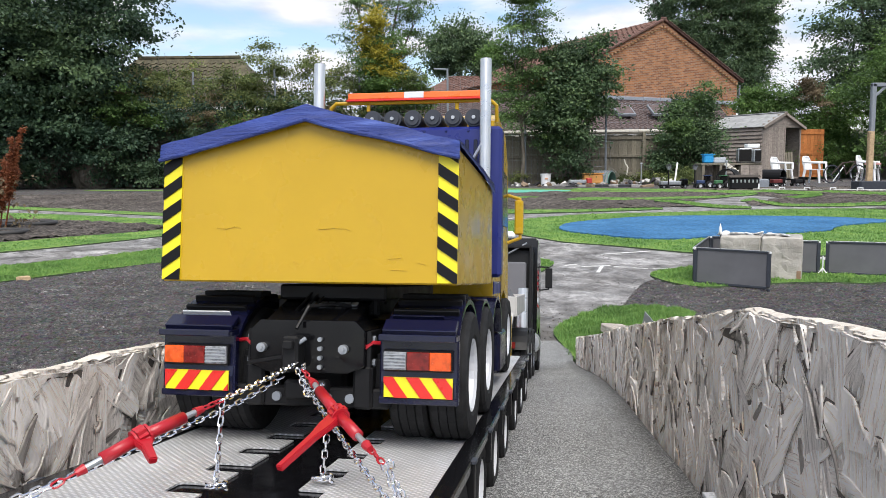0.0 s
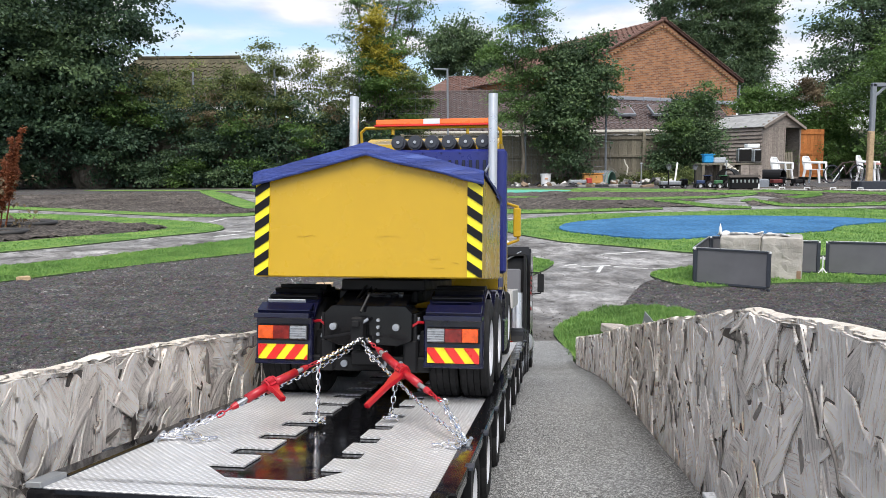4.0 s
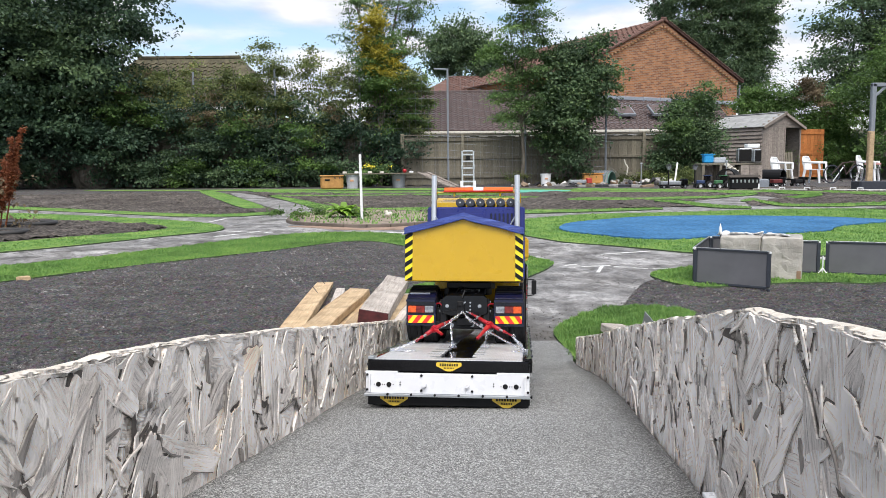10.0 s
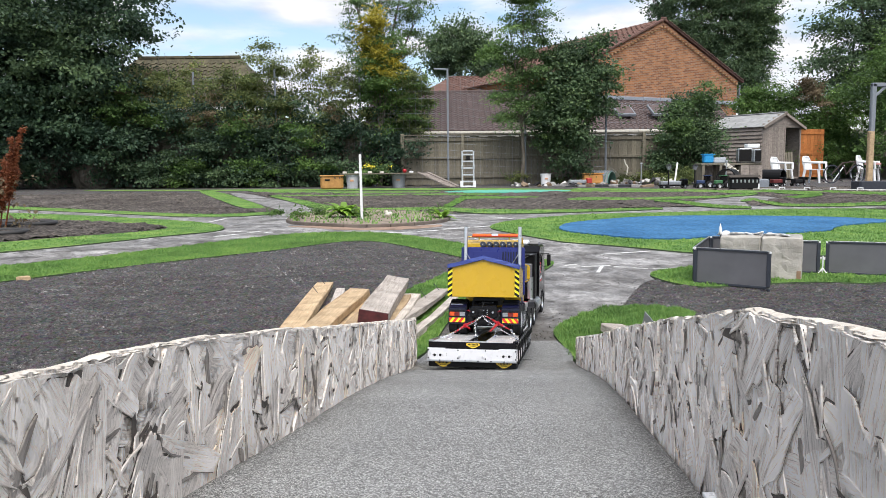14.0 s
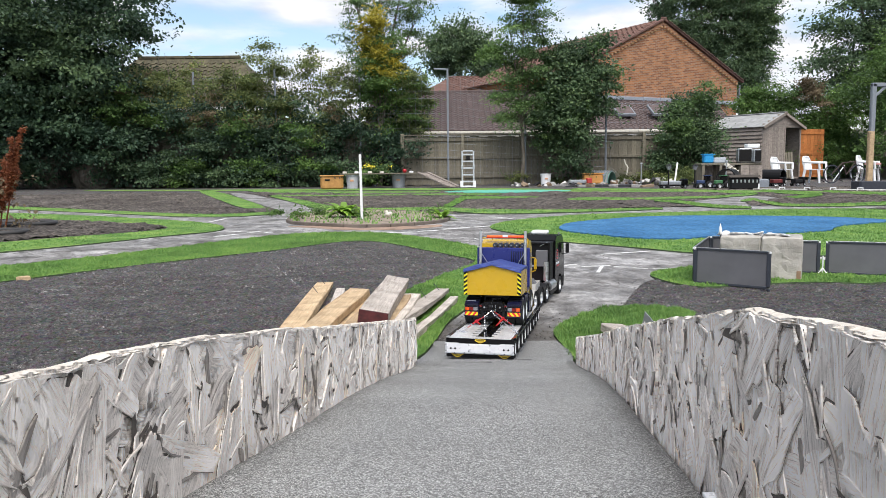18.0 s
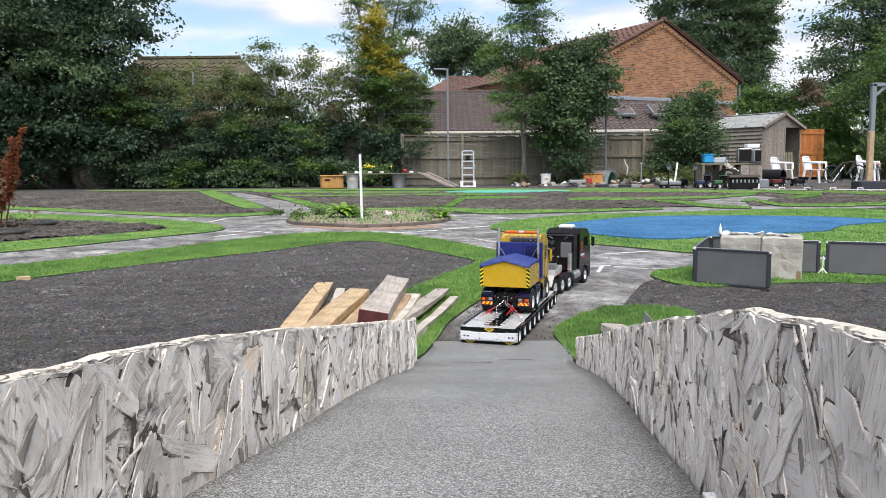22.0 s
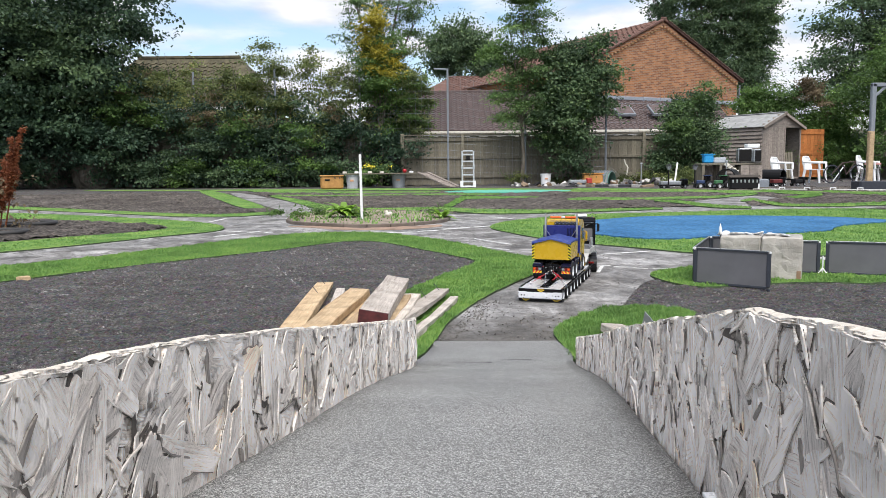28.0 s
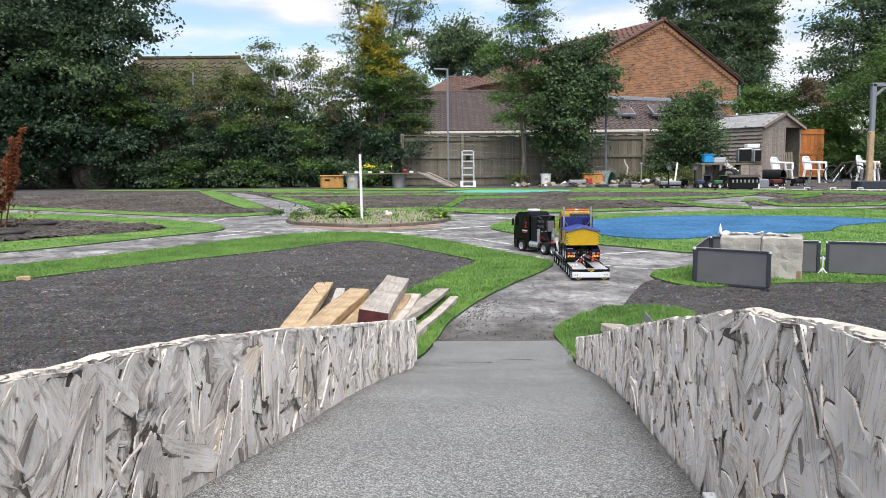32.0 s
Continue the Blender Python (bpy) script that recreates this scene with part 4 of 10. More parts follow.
def strand_plate(g, xs, top_at, y, z, L, W, ang, lift, side):
    """One flat wood strand on the wall's face: a thin plate with split ends and straight, slightly ragged edges."""
    rows, cols = 9, 3
    ca, sa = math.cos(ang), math.sin(ang)
    tip0, tip1 = g.uniform(0.25, 1.0, 2)
    slant0, slant1 = g.normal(0, 0.45, 2)
    tilt, rise, cup = g.normal(0, 0.06), g.normal(0, 0.014), g.normal(0, 0.03)
    curl = g.uniform(0.001, 0.004) if g.random() < 0.25 else 0.0
    bow = g.normal(0, 0.08) * W
    low = ramp_z(y) - 0.012
    # the plate beneath is enlarged, to show as a painted shade line round the strand
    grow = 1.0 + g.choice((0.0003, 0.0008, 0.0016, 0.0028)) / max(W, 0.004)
    front, uv = [], []
    for j in range(rows + 1):
        f = j / rows
        w = W * min(1.0, tip0 + 2.2 * f, tip1 + 2.2 * (1 - f))
        for i in range(cols + 1):
            e = i / cols - 0.5
            a = (f - 0.5) * L
            if j == 0:
                a += slant0 * e * W + g.uniform(-0.10, 0.10) * W
            elif j == rows:
                a += slant1 * e * W + g.uniform(-0.10, 0.10) * W
            b = e * w + bow * (2 * f - 1) ** 2 + (g.uniform(-0.07, 0.07) * W if i in (0, cols) else 0.0)
            yy = y + a * sa + b * ca
            zz = min(max(z + a * ca - b * sa, low), top_at(yy) - 0.0022)
            h = lift + tilt * b + rise * a + cup * abs(b) + curl * max(0.0, 2 * f - 1) ** 2
            front.append((yy, zz, h))
            uv.append((b, a))
    v = [(xs(yy) + side * max(h, -0.004), yy, zz) for yy, zz, h in front]
    n = len(v)
    v += [(xs(yy) + side * (max(h, -0.004) - (0.0013 if curl else 0.0042)), yy, zz) for yy, zz, h in front]
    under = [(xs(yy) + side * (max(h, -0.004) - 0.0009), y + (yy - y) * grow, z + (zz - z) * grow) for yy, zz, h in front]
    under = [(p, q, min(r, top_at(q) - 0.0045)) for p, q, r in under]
    k = cols + 1
    quads = [(j * k + i, j * k + i + 1, (j + 1) * k + i + 1, (j + 1) * k + i) for j in range(rows) for i in range(cols)]
    rim = [i for i in range(cols)] + [j * k + cols for j in range(rows)] + [rows * k + cols - i for i in range(cols)] + [(rows - j) * k for j in range(rows)]
    quads += [(p, p + n, q + n, q) for p, q in zip(rim, rim[1:] + rim[:1])]
    if side < 0:
        quads = [tuple(reversed(q)) for q in quads]
    off = g.uniform(0, 9, 2)
    return v, quads, [(uv[i % n][0] + off[0], uv[i % n][1] + off[1]) for q in quads for i in q], under, quads[:rows * cols]


def lay_strands(root, xs, top_at, y0, y1, side):
    """Overlapping strands over the board: broad ones first, then slivers, the last ones proud."""
    g = np.random.default_rng(141 if side > 0 else 173)
    total = 1200 if side > 0 else 1250
    rest_v, rest_f, rest_uv, rest_t = [], [], [], []
    dark_v, dark_f = [], []
    made = 0
    for i in range(total):
        late = i / total
        y = 0.24 + (y1 - 0.26) * g.random() ** 1.25
        top, low = top_at(y), ramp_z(y)
        z = g.uniform(low - 0.004, top + 0.004)
        if late < 0.36:
            L, W = g.uniform(0.05, 0.12), g.uniform(0.016, 0.040)
        elif late < 0.66:
            L, W = g.uniform(0.025, 0.075), g.uniform(0.006, 0.020)
        else:
            L, W = g.uniform(0.012, 0.055), g.uniform(0.0012, 0.0055)
        ang = g.normal(0.15 * side, 0.62 if side > 0 else 0.55)
        if g.random() < 0.14:
            ang += math.pi / 2
        lift = g.uniform(-0.0016, 0.0018) + 0.0016 * late
        tone = (g.uniform(0.10, 0.985) - 0.31) % 1.0
        # some slivers take the shade tone and stand in for dark slits
        if late > 0.66 and g.random() < 0.35:
            tone = 0.70
        v, f, uv, under, uf = strand_plate(g, xs, top_at, y, z, L, W, ang, lift, side)
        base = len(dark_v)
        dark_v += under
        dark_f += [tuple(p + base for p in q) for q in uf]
        if y < 1.15 and made < 300:
            made += 1
            ob = raw("wood_strand", v, f, STRAND, root, uv=uv)
            at = ob.data.attributes.new("tone", "FLOAT", "POINT")
            # rear rim in the shade tone, so each strand's edge darkens inwards
            at.data.foreach_set("value", np.array([tone] * (len(v) // 2) + [0.70] * (len(v) // 2), np.float32))
        else:
            base = len(rest_v)
            rest_v += v
            rest_f += [tuple(p + base for p in q) for q in f]
            rest_uv += uv
            rest_t += [tone] * (len(v) // 2) + [0.70] * (len(v) // 2)
    # all the dark under-plates, joined: shade put in as colour round each strand
    ob = raw("gap_shade_layer", dark_v, dark_f, GAP_SHADE, root)
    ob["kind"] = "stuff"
    ob = raw("far_strands", rest_v, rest_f, STRAND, root, uv=rest_uv)
    ob["kind"] = "stuff"
    at = ob.data.attributes.new("tone", "FLOAT", "POINT")
    at.data.foreach_set("value", np.array(rest_t, np.float32))


def build_parapet(name, xs, tops, y0, y1, side, thick, label):
    """A board of weathered strands on edge beside the ramp; side is +1 where its seen face looks to +x."""
    root = thing(name, label, "board wall", kind="structure")
    ty, tz = zip(*tops)

    def top_at(y):
        return float(np.interp(y, ty, tz)) + 0.0022 * noise.noise((y * 40, side, 1)) + 0.0018 * noise.noise((y * 120, side, 4))
    n = 150
    verts, faces = [], []
    for j in range(n + 1):
        y = y0 + (y1 - y0) * j / n
        x, top, low = xs(y), top_at(y), ramp_z(y) - 0.05
        verts += [(x - side * 0.0095, y, low), (x - side * 0.0095, y, top - 0.004), (x + side * 0.0003, y, top - 0.0012), (x - side * thick * 0.5, y, top + 0.0008), (x - side * (thick + 0.002), y, top - 0.0008), (x - side * (thick + 0.002), y, -0.05)]
    for j in range(n):
        a, b = 6 * j, 6 * j + 6
        for i in range(5):
            faces.append((a + i, b + i, b + i + 1, a + i + 1))
    faces += [(0, 1, 2, 3, 4, 5), (6 * n, 6 * n + 5, 6 * n + 4, 6 * n + 3, 6 * n + 2, 6 * n + 1)]
    raw("board_core", verts, faces, WOOD_EDGE, root)
    # the seen face, as relief
    ys, zs, Hh, U, V, R = strand_field(y0, y1, side, 31 if side > 0 else 57)
    lows = np.array([ramp_z(y) for y in ys])
    topv = np.array([top_at(y) for y in ys])
    ny, nz = Hh.shape
    Zw = np.minimum(lows[:, None] + zs[None, :], topv[:, None])
    Xw = np.array([xs(y) for y in ys])[:, None] + side * Hh
    P = np.stack([Xw, np.repeat(ys[:, None], nz, 1), Zw], 2).reshape(-1, 3)
    idx = np.arange(ny * nz).reshape(ny, nz)
    q = np.stack([idx[:-1, :-1], idx[1:, :-1], idx[1:, 1:], idx[:-1, 1:]], 2)
    flat = Zw[:, :-1] < topv[:, None] - 1e-6
    q = q[(flat[:-1] & flat[1:])]
    if side < 0:
        q = q[:, ::-1]
    me = bpy.data.meshes.new("strand_face")
    me.vertices.add(len(P))
    me.vertices.foreach_set("co", P.ravel())
    me.loops.add(q.size)
    me.loops.foreach_set("vertex_index", q.ravel().astype(np.int32))
    me.polygons.add(len(q))
    me.polygons.foreach_set("loop_start", np.arange(0, q.size, 4, dtype=np.int32))
    lay = me.uv_layers.new(name="UVMap")
    lay.data.foreach_set("uv", np.stack([U.ravel()[q.ravel()], V.ravel()[q.ravel()]], 1).astype(np.float32).ravel())
    at = me.attributes.new("tone", "FLOAT", "POINT")
    at.data.foreach_set("value", R.ravel().astype(np.float32))
    me.update(calc_edges=True)
    me.materials.append(STRAND)
    ob = new("strand_face", me)
    ob.parent = root
    lay_strands(root, xs, top_at, y0, y1, side)
    return root


LEFT_TOP = ((0.15, 0.53), (0.362, 0.508), (0.413, 0.501), (0.481, 0.494), (0.587, 0.478), (0.667, 0.463), (0.757, 0.448), (0.878, 0.423), (1.133, 0.375), (1.419, 0.321), (2.03, 0.202))
RIGHT_TOP = ((0.1, 0.55), (0.27, 0.545), (0.315, 0.54), (0.354, 0.535), (0.405, 0.527), (0.442, 0.523), (0.486, 0.514), (0.566, 0.495), (0.677, 0.471), (0.844, 0.431), (1.05, 0.384), (1.391, 0.297), (2.05, 0.142))
build_parapet("parapet_left", ramp_left, LEFT_TOP, 0.15, 2.05, 1, 0.011, "weathered silver-grey strand board wall along the ramp")
build_parapet("parapet_right", lambda y: 0.1143 * y + 0.129, RIGHT_TOP, 0.1, 2.06, -1, 0.011, "cracked grey strand board wall along the ramp")

# ---- moving lorry: poses ----
# seconds, x, y of the trailer's rear on the ground, heading to the right in degrees, height, pitch, tractor's heading
TRAILER = (
    (0.0, -0.1285, 0.176, 9.5, 0.423, -8.4, 9.5), (1.0, -0.120, 0.223, 9.2, 0.417, -8.3, 9.4), (2.0, -0.112, 0.259, 8.8, 0.412, -8.2, 9.2),
    (3.5, -0.102, 0.314, 8.5, 0.405, -8.2, 8.8), (5.5, -0.071, 0.473, 7.2, 0.384, -8.4, 7.8), (6.0, -0.0485, 0.593, 6.9, 0.366, -8.4, 7.5),
    (6.3, -0.0452, 0.6110, 6.86, 0.3629, -8.38, 7.5), (6.6, -0.0423, 0.6265, 6.83, 0.3602, -8.36, 7.5), (7.0, -0.0387, 0.6460, 6.78, 0.3568, -8.34, 7.5), (7.4, -0.0354, 0.6640, 6.75, 0.3537, -8.32, 7.5),
    (8.0, -0.0315, 0.686, 6.7, 0.35, -8.3, 7.5), (9.0, -0.0265, 0.709, 6.6, 0.346, -8.4, 7.5), (9.5, -0.014, 0.785, 6.4, 0.335, -8.7, 7.5),
    (10.0, 0.003, 0.905, 6.2, 0.317, -9.2, 8.0), (10.5, 0.023, 1.056, 6.1, 0.295, -9.9, 9.0), (11.0, 0.043, 1.211, 6.1, 0.268, -10.9, 10.0),
    (12.0, 0.052, 1.328, 6.3, 0.241, -10.8, 10.5), (13.0, 0.054, 1.422, 6.8, 0.219, -10.3, 11.0), (14.0, 0.062, 1.676, 8.7, 0.16, -9.4, 14.0),
    (14.5, 0.062, 1.676, 8.7, 0.16, -9.4, 14.0), (16.5, 0.085, 1.943, 10.0, 0.098, -6.4, 15.5), (18.0, 0.103, 2.167, 11.9, 0.053, -3.9, 21.0),
    (20.0, 0.122, 2.374, 15.3, 0.016, -1.9, 24.5), (21.0, 0.13, 2.434, 15.9, 0.009, -1.6, 25.5), (22.0, 0.152, 2.54, 17.0, 0.002, -0.5, 27.0),
    (23.0, 0.183, 2.635, 18.4, 0.0, 0.0, 26.0), (24.0, 0.213, 2.72, 19.2, 0.0, 0.0, 21.5), (25.5, 0.285, 2.924, 19.4, 0.0, 0.0, 19.5),
    (27.5, 0.402, 3.295, 20.0, 0.0, 0.0, 15.0), (28.0, 0.432, 3.367, 19.1, 0.0, 0.0, 10.5), (29.0, 0.521, 3.508, 15.8, 0.0, 0.0, -1.5),
    (30.0, 0.62, 3.651, 12.1, 0.0, 0.0, -10.5), (31.0, 0.714, 3.84, 7.2, 0.0, 0.0, -20.5), (32.0, 0.781, 3.999, 1.8, 0.0, 0.0, -28.5),
)
KING = 1.145


def trailer_pose(row):
    t, x, y, yaw, z, pitch, _ = row
    return pose(x, y, z + seat(z), 0, 0, -yaw) @ pose(0, 0, 0, pitch)


def tractor_pose(row):
    t, x, y, yaw, z, pitch, head = row
    k = trailer_pose(row) @ Vector((0, KING, 0))
    a = radians(head)
    z0, z1 = ramp_z(k.y), ramp_z(k.y + 0.375 * math.cos(a))
    return pose(k.x, k.y, z0 + seat(z0), 0, 0, -head) @ pose(0, 0, 0, math.degrees(math.atan2(z1 - z0, 0.375)))


T_ROWS = [(r[0], trailer_pose(r)) for r in TRAILER]
K_ROWS = [(r[0], tractor_pose(r)) for r in TRAILER]

# ---- wheels ----


def lathe(profile, n=24):
    """A ring about the x axis from (x, radius) points."""
    bm = bmesh.new()
    rings = [[bm.verts.new((x, r * math.cos(2 * math.pi * i / n), r * math.sin(2 * math.pi * i / n))) for i in range(n)] for x, r in profile]
    for a, b in zip(rings, rings[1:]):
        for i in range(n):
            bm.faces.new((a[i], a[(i + 1) % n], b[(i + 1) % n], b[i]))
    bmesh.ops.recalc_face_normals(bm, faces=bm.faces)
    return bm


def tyre_bm(r, w, rim):
    h = w / 2
    bm = lathe([(-h * 0.8, rim), (-h, rim * 1.12), (-h, r * 0.93), (-h * 0.82, r), (-h * 0.5, r), (-h * 0.45, r * 0.975), (-h * 0.4, r), (-0.03 * h, r), (0, r * 0.975), (0.03 * h, r),
                (h * 0.4, r), (h * 0.45, r * 0.975), (h * 0.5, r), (h * 0.82, r), (h, r * 0.93), (h, rim * 1.12), (h * 0.8, rim)], 28)
    return bm


def rim_bm(rim, w, out):
    """A dished steel rim with a hub and nuts; out is the side of its face."""
    h = w / 2 * out
    bm = lathe([(-h * 0.8, rim * 0.9), (h * 0.95, rim), (h * 0.8, rim * 0.9), (h * 0.2, rim * 0.82), (h * 0.1, rim * 0.5), (h * 0.45, rim * 0.42), (h * 0.5, rim * 0.2), (h * 0.55, rim * 0.001)], 24)
    for i in range(10):
        a = 2 * math.pi * i / 10
        y, z = rim * 0.62 * math.cos(a), rim * 0.62 * math.sin(a)
        rod(bm, (h * 0.08, y, z), (h * 0.32, y, z), rim * 0.06, n=6)
    for i in range(8):
        a = 2 * math.pi * (i + 0.5) / 8
        y, z = rim * 0.74 * math.cos(a), rim * 0.74 * math.sin(a)
        rod(bm, (h * 0.1, y, z), (h * 0.26, y, z), rim * 0.085, rim * 0.06, n=8)
    return bm


WHEELS = []
wheel_mesh = {}


def wheel(parent, x, y, z, r, w, rim, mat=None, turning=True):
    """A wheel under a vehicle: tyre and rim."""
    out = 1 if x > 0 else -1
    key = (r, w, rim, out, turning)
    if key not in wheel_mesh:
        t = finish("tyre", tyre_bm(r, w, rim), RUBBER, smooth=False)
        k = finish("rim", rim_bm(rim, w, out), mat or ALU, smooth=False)
        wheel_mesh[key] = (t.data, k.data)
        bpy.data.objects.remove(t)
        bpy.data.objects.remove(k)
    t, k = wheel_mesh[key]
    hub = new("wheel", t)
    hub.parent = parent
    hub.matrix_basis = pose(x, y, z)
    ri = new("rim", k)
    ri.parent = hub
    ri["label"] = "bright metal rim with wheel nuts"
    if turning:
        WHEELS.append((hub, parent, (x, y, z), r))
    return hub


def bars(parent, name, x0, x1, z0, z1, y, count, w, mats, slant, back):
    """A striped plate facing -y: count slanted bars cut to the plate, on a backing plate."""
    plate = part(name, B(((x0 + x1) / 2, y + 0.0008, (z0 + z1) / 2, x1 - x0, 0.0012, z1 - z0)), back, parent)
    n = count
    H_ = z1 - z0
    W_ = x1 - x0
    step = w * 2
    k = -abs(slant) - step
    while k < max(W_, H_) + abs(slant) + step:
        # slanted bar in plate coordinates, clipped to the plate
        if W_ >= H_:
            poly = [(k, 0), (k + w, 0), (k + w + slant, H_), (k + slant, H_)]
        else:
            poly = [(0, k), (0, k + w), (W_, k + w + slant), (W_, k + slant)]
        poly = clip(poly, W_, H_)
        if len(poly) >= 3:
            bm = bmesh.new()
            prism(bm, [(x0 + u, z0 + v) for u, v in poly], y - 0.0006, y + 0.0003, "y")
            part("stripe", bm, mats, plate)
        k += step
    return plate


def clip(poly, w, h):
    for axis, lim, sign in ((0, 0, 1), (0, w, -1), (1, 0, 1), (1, h, -1)):
        out = []
        for a, b in zip(poly, poly[1:] + poly[:1]):
            da, db = (a[axis] - lim) * sign, (b[axis] - lim) * sign
            if da >= 0:
                out.append(a)
            if da * db < 0:
                k = da / (da - db)
                out.append((a[0] + (b[0] - a[0]) * k, a[1] + (b[1] - a[1]) * k))
        poly = out
        if not poly:
            break
    return poly


# ---- the low-loader trailer ----
DECK = 0.060
TREAD = Mat("bright_tread_plate", 0.40, 0.4)
# short bars, turned this way and that, 2 mm apart
_a = TREAD.node("ShaderNodeTexWave", Scale=105.0, Distortion=0.0)
_b = TREAD.node("ShaderNodeTexWave", Scale=105.0, Distortion=0.0)
TREAD.link(TREAD.vec((1, 1, 1), (0, 0, radians(45))), _a.inputs["Vector"])
TREAD.link(TREAD.vec((1, 1, 1), (0, 0, radians(-45))), _b.inputs["Vector"])
_v = TREAD.math("MULTIPLY", _a.outputs["Fac"], _b.outputs["Fac"])
_c = TREAD.ramp(TREAD.noise(25, 5), [(0.3, (0.60, 0.60, 0.61)), (0.7, (0.76, 0.76, 0.77))])
TREAD.color(TREAD.mix(0.8, _c, TREAD.ramp(_v, [(0.1, (0.72,) * 3), (0.5, (1.2,) * 3)]), "MULTIPLY")).bump(_v, 0.0005, 0.8)
TREAD = TREAD.m
BADGE_Y = plain("golden_yellow_enamel", (0.72, 0.50, 0.05), 0.35, var=0.05)
GREY_B = plain("light_grey_paint", (0.42, 0.41, 0.40), 0.4)


def badge(parent, cx, cz, w, h, y):
    """A yellow shield badge with plain bars for its maker's mark."""
    out = [(-0.5, 0.1), (-0.5, 0.40), (-0.45, 0.5), (0.45, 0.5), (0.5, 0.40), (0.5, 0.1), (0.14, -0.45), (0.05, -0.5), (-0.05, -0.5), (-0.14, -0.45)]
    bm = bmesh.new()
    prism(bm, [(cx + u * w, cz + v * h) for u, v in out], y - 0.0008, y, "y")
    b = part("badge", bm, HAZ_K, parent, "yellow shield badge with black bars")
    bm = bmesh.new()
    prism(bm, [(cx + u * w * 0.94, cz + v * h * 0.86) for u, v in out], y - 0.0013, y - 0.0006, "y")
    part("badge_face", bm, BADGE_Y, b)
    for k in range(8):
        part("badge_bar", B((cx + (k - 3.5) * w * 0.088, y - 0.0015, cz + 0.2 * h, w * 0.055, 0.0006, h * 0.26, None, 0)), HAZ_K, b)
    for k in range(7):
        part("badge_bar", B((cx + (k - 3) * w * 0.055, y - 0.0015, cz - 0.12 * h, w * 0.032, 0.0006, h * 0.13, None, 0)), HAZ_K, b)
    return b


def build_trailer():
    tr = thing("lowloader_trailer", "long black model low-loader trailer with bright tread-plate deck", "trailer")
    # black frame and skirts
    part("chassis_frame", B((0, 0.30, 0.034, 0.10, 0.58, 0.020), (0, 0.74, 0.036, 0.10, 0.34, 0.018)), BLACK_P, tr)
    part("rear_beam", B((0, 0.004, DECK - 0.008, 0.198, 0.010, 0.015)), BLACK_GL, tr, "gloss black rear deck beam")
    badge(tr, 0.002, DECK - 0.0080, 0.033, 0.0125, -0.0012)
    # white lamp board
    board = part("lamp_board", B((0, -0.004, DECK - 0.0285, 0.200, 0.006, 0.025), (-0.0805, -0.004, DECK - 0.0155, 0.040, 0.006, 0.003), (0.0805, -0.004, DECK - 0.0155, 0.040, 0.006, 0.003), (-0.0945, -0.0085, DECK - 0.0285, 0.0018, 0.006, 0.022), (0.0945, -0.0085, DECK - 0.0285, 0.0018, 0.006, 0.022)), WHITE_M, tr, "white enamelled rear lamp board")
    part("bottom_rail", B((0, -0.006, DECK - 0.0425, 0.203, 0.010, 0.0032)), GALV, board, "galvanised bottom rail")
    for s in (-1, 1):
        part("deck_corner", B((s * 0.0955, 0.010, DECK + 0.0012, 0.008, 0.020, 0.003)), GALV if s < 0 else BLACK_GL, tr)
    for x in (-0.084, -0.071, 0.071, 0.084):
        bm = bmesh.new()
        rod(bm, (x, -0.0078, DECK - 0.030), (x, -0.0062, DECK - 0.030), 0.0030, n=14)
        part("lamp_hole", bm, BLACK_P, board)
        for d in (-0.0052, 0.0052):
            bm = bmesh.new()
            rod(bm, (x + d, -0.0076, DECK - 0.030), (x + d, -0.0064, DECK - 0.030), 0.0006, n=8)
            part("lamp_screw", bm, BLACK_P, board)
    for x in (-0.098, -0.031, 0.031, 0.098):
        for z in (DECK - 0.0185, DECK - 0.0365):
            bm = bmesh.new()
            rod(bm, (x, -0.0085, z), (x, -0.006, z), 0.0017, n=6)
            part("board_bolt", bm, BLACK_P, board)
    for x in (-0.057, 0.057):
        for z in (DECK - 0.027, DECK - 0.030):
            bm = bmesh.new()
            rod(bm, (x, -0.0078, z), (x, -0.0064, z), 0.0008, n=8)
            part("board_rivet", bm, BLACK_P, board)
    for x in (-0.027, 0.025):
        bm = bmesh.new()
        rod(bm, (x, -0.013, DECK - 0.030), (x, -0.006, DECK - 0.030), 0.0022, 0.0026, n=12)
        part("bump_stop", bm, WHITE_M, board)
    for i in range(7):
        bm = bmesh.new()
        x = -0.072 + i * 0.029
        rod(bm, (x, -0.0125, DECK - 0.0415), (x, -0.009, DECK - 0.0415), 0.0016, n=6)
        part("rail_bolt", bm, BLACK_P, board)
    skirt = part("rear_skirt", B((0, 0.006, 0.0125, 0.198, 0.006, 0.018)), BLACK_P, tr)
    badge(skirt, -0.066, 0.0102, 0.037, 0.0165, 0.003)
    badge(skirt, 0.072, 0.0102, 0.037, 0.0165, 0.003)
    # tread-plate deck halves with stepped inner edges
    for s in (-1, 1):
        out = [(s * 0.0945, 0.016), (s * 0.0945, 0.86)]
        near, reach = (-0.0155, -0.0355) if s < 0 else (0.0265, 0.0405)
        inner = []
        for i in range(20):
            y = 0.86 - i * 0.041
            inner += [(near, y), (near, y - 0.023), (reach - s * 0.002, y - 0.023), (reach, y - 0.025), (reach, y - 0.0378), (reach - s * 0.002, y - 0.0398), (near, y - 0.0400)]
        inner = [p for p in inner if p[1] > 0.045] + [(near, 0.034), (0.005, 0.034), (0.005, 0.016)]
        bm = bmesh.new()
        prism(bm, out + inner, DECK - 0.001, DECK, "z")
        part("deck_plate", bm, TREAD, tr, "diamond tread plate")
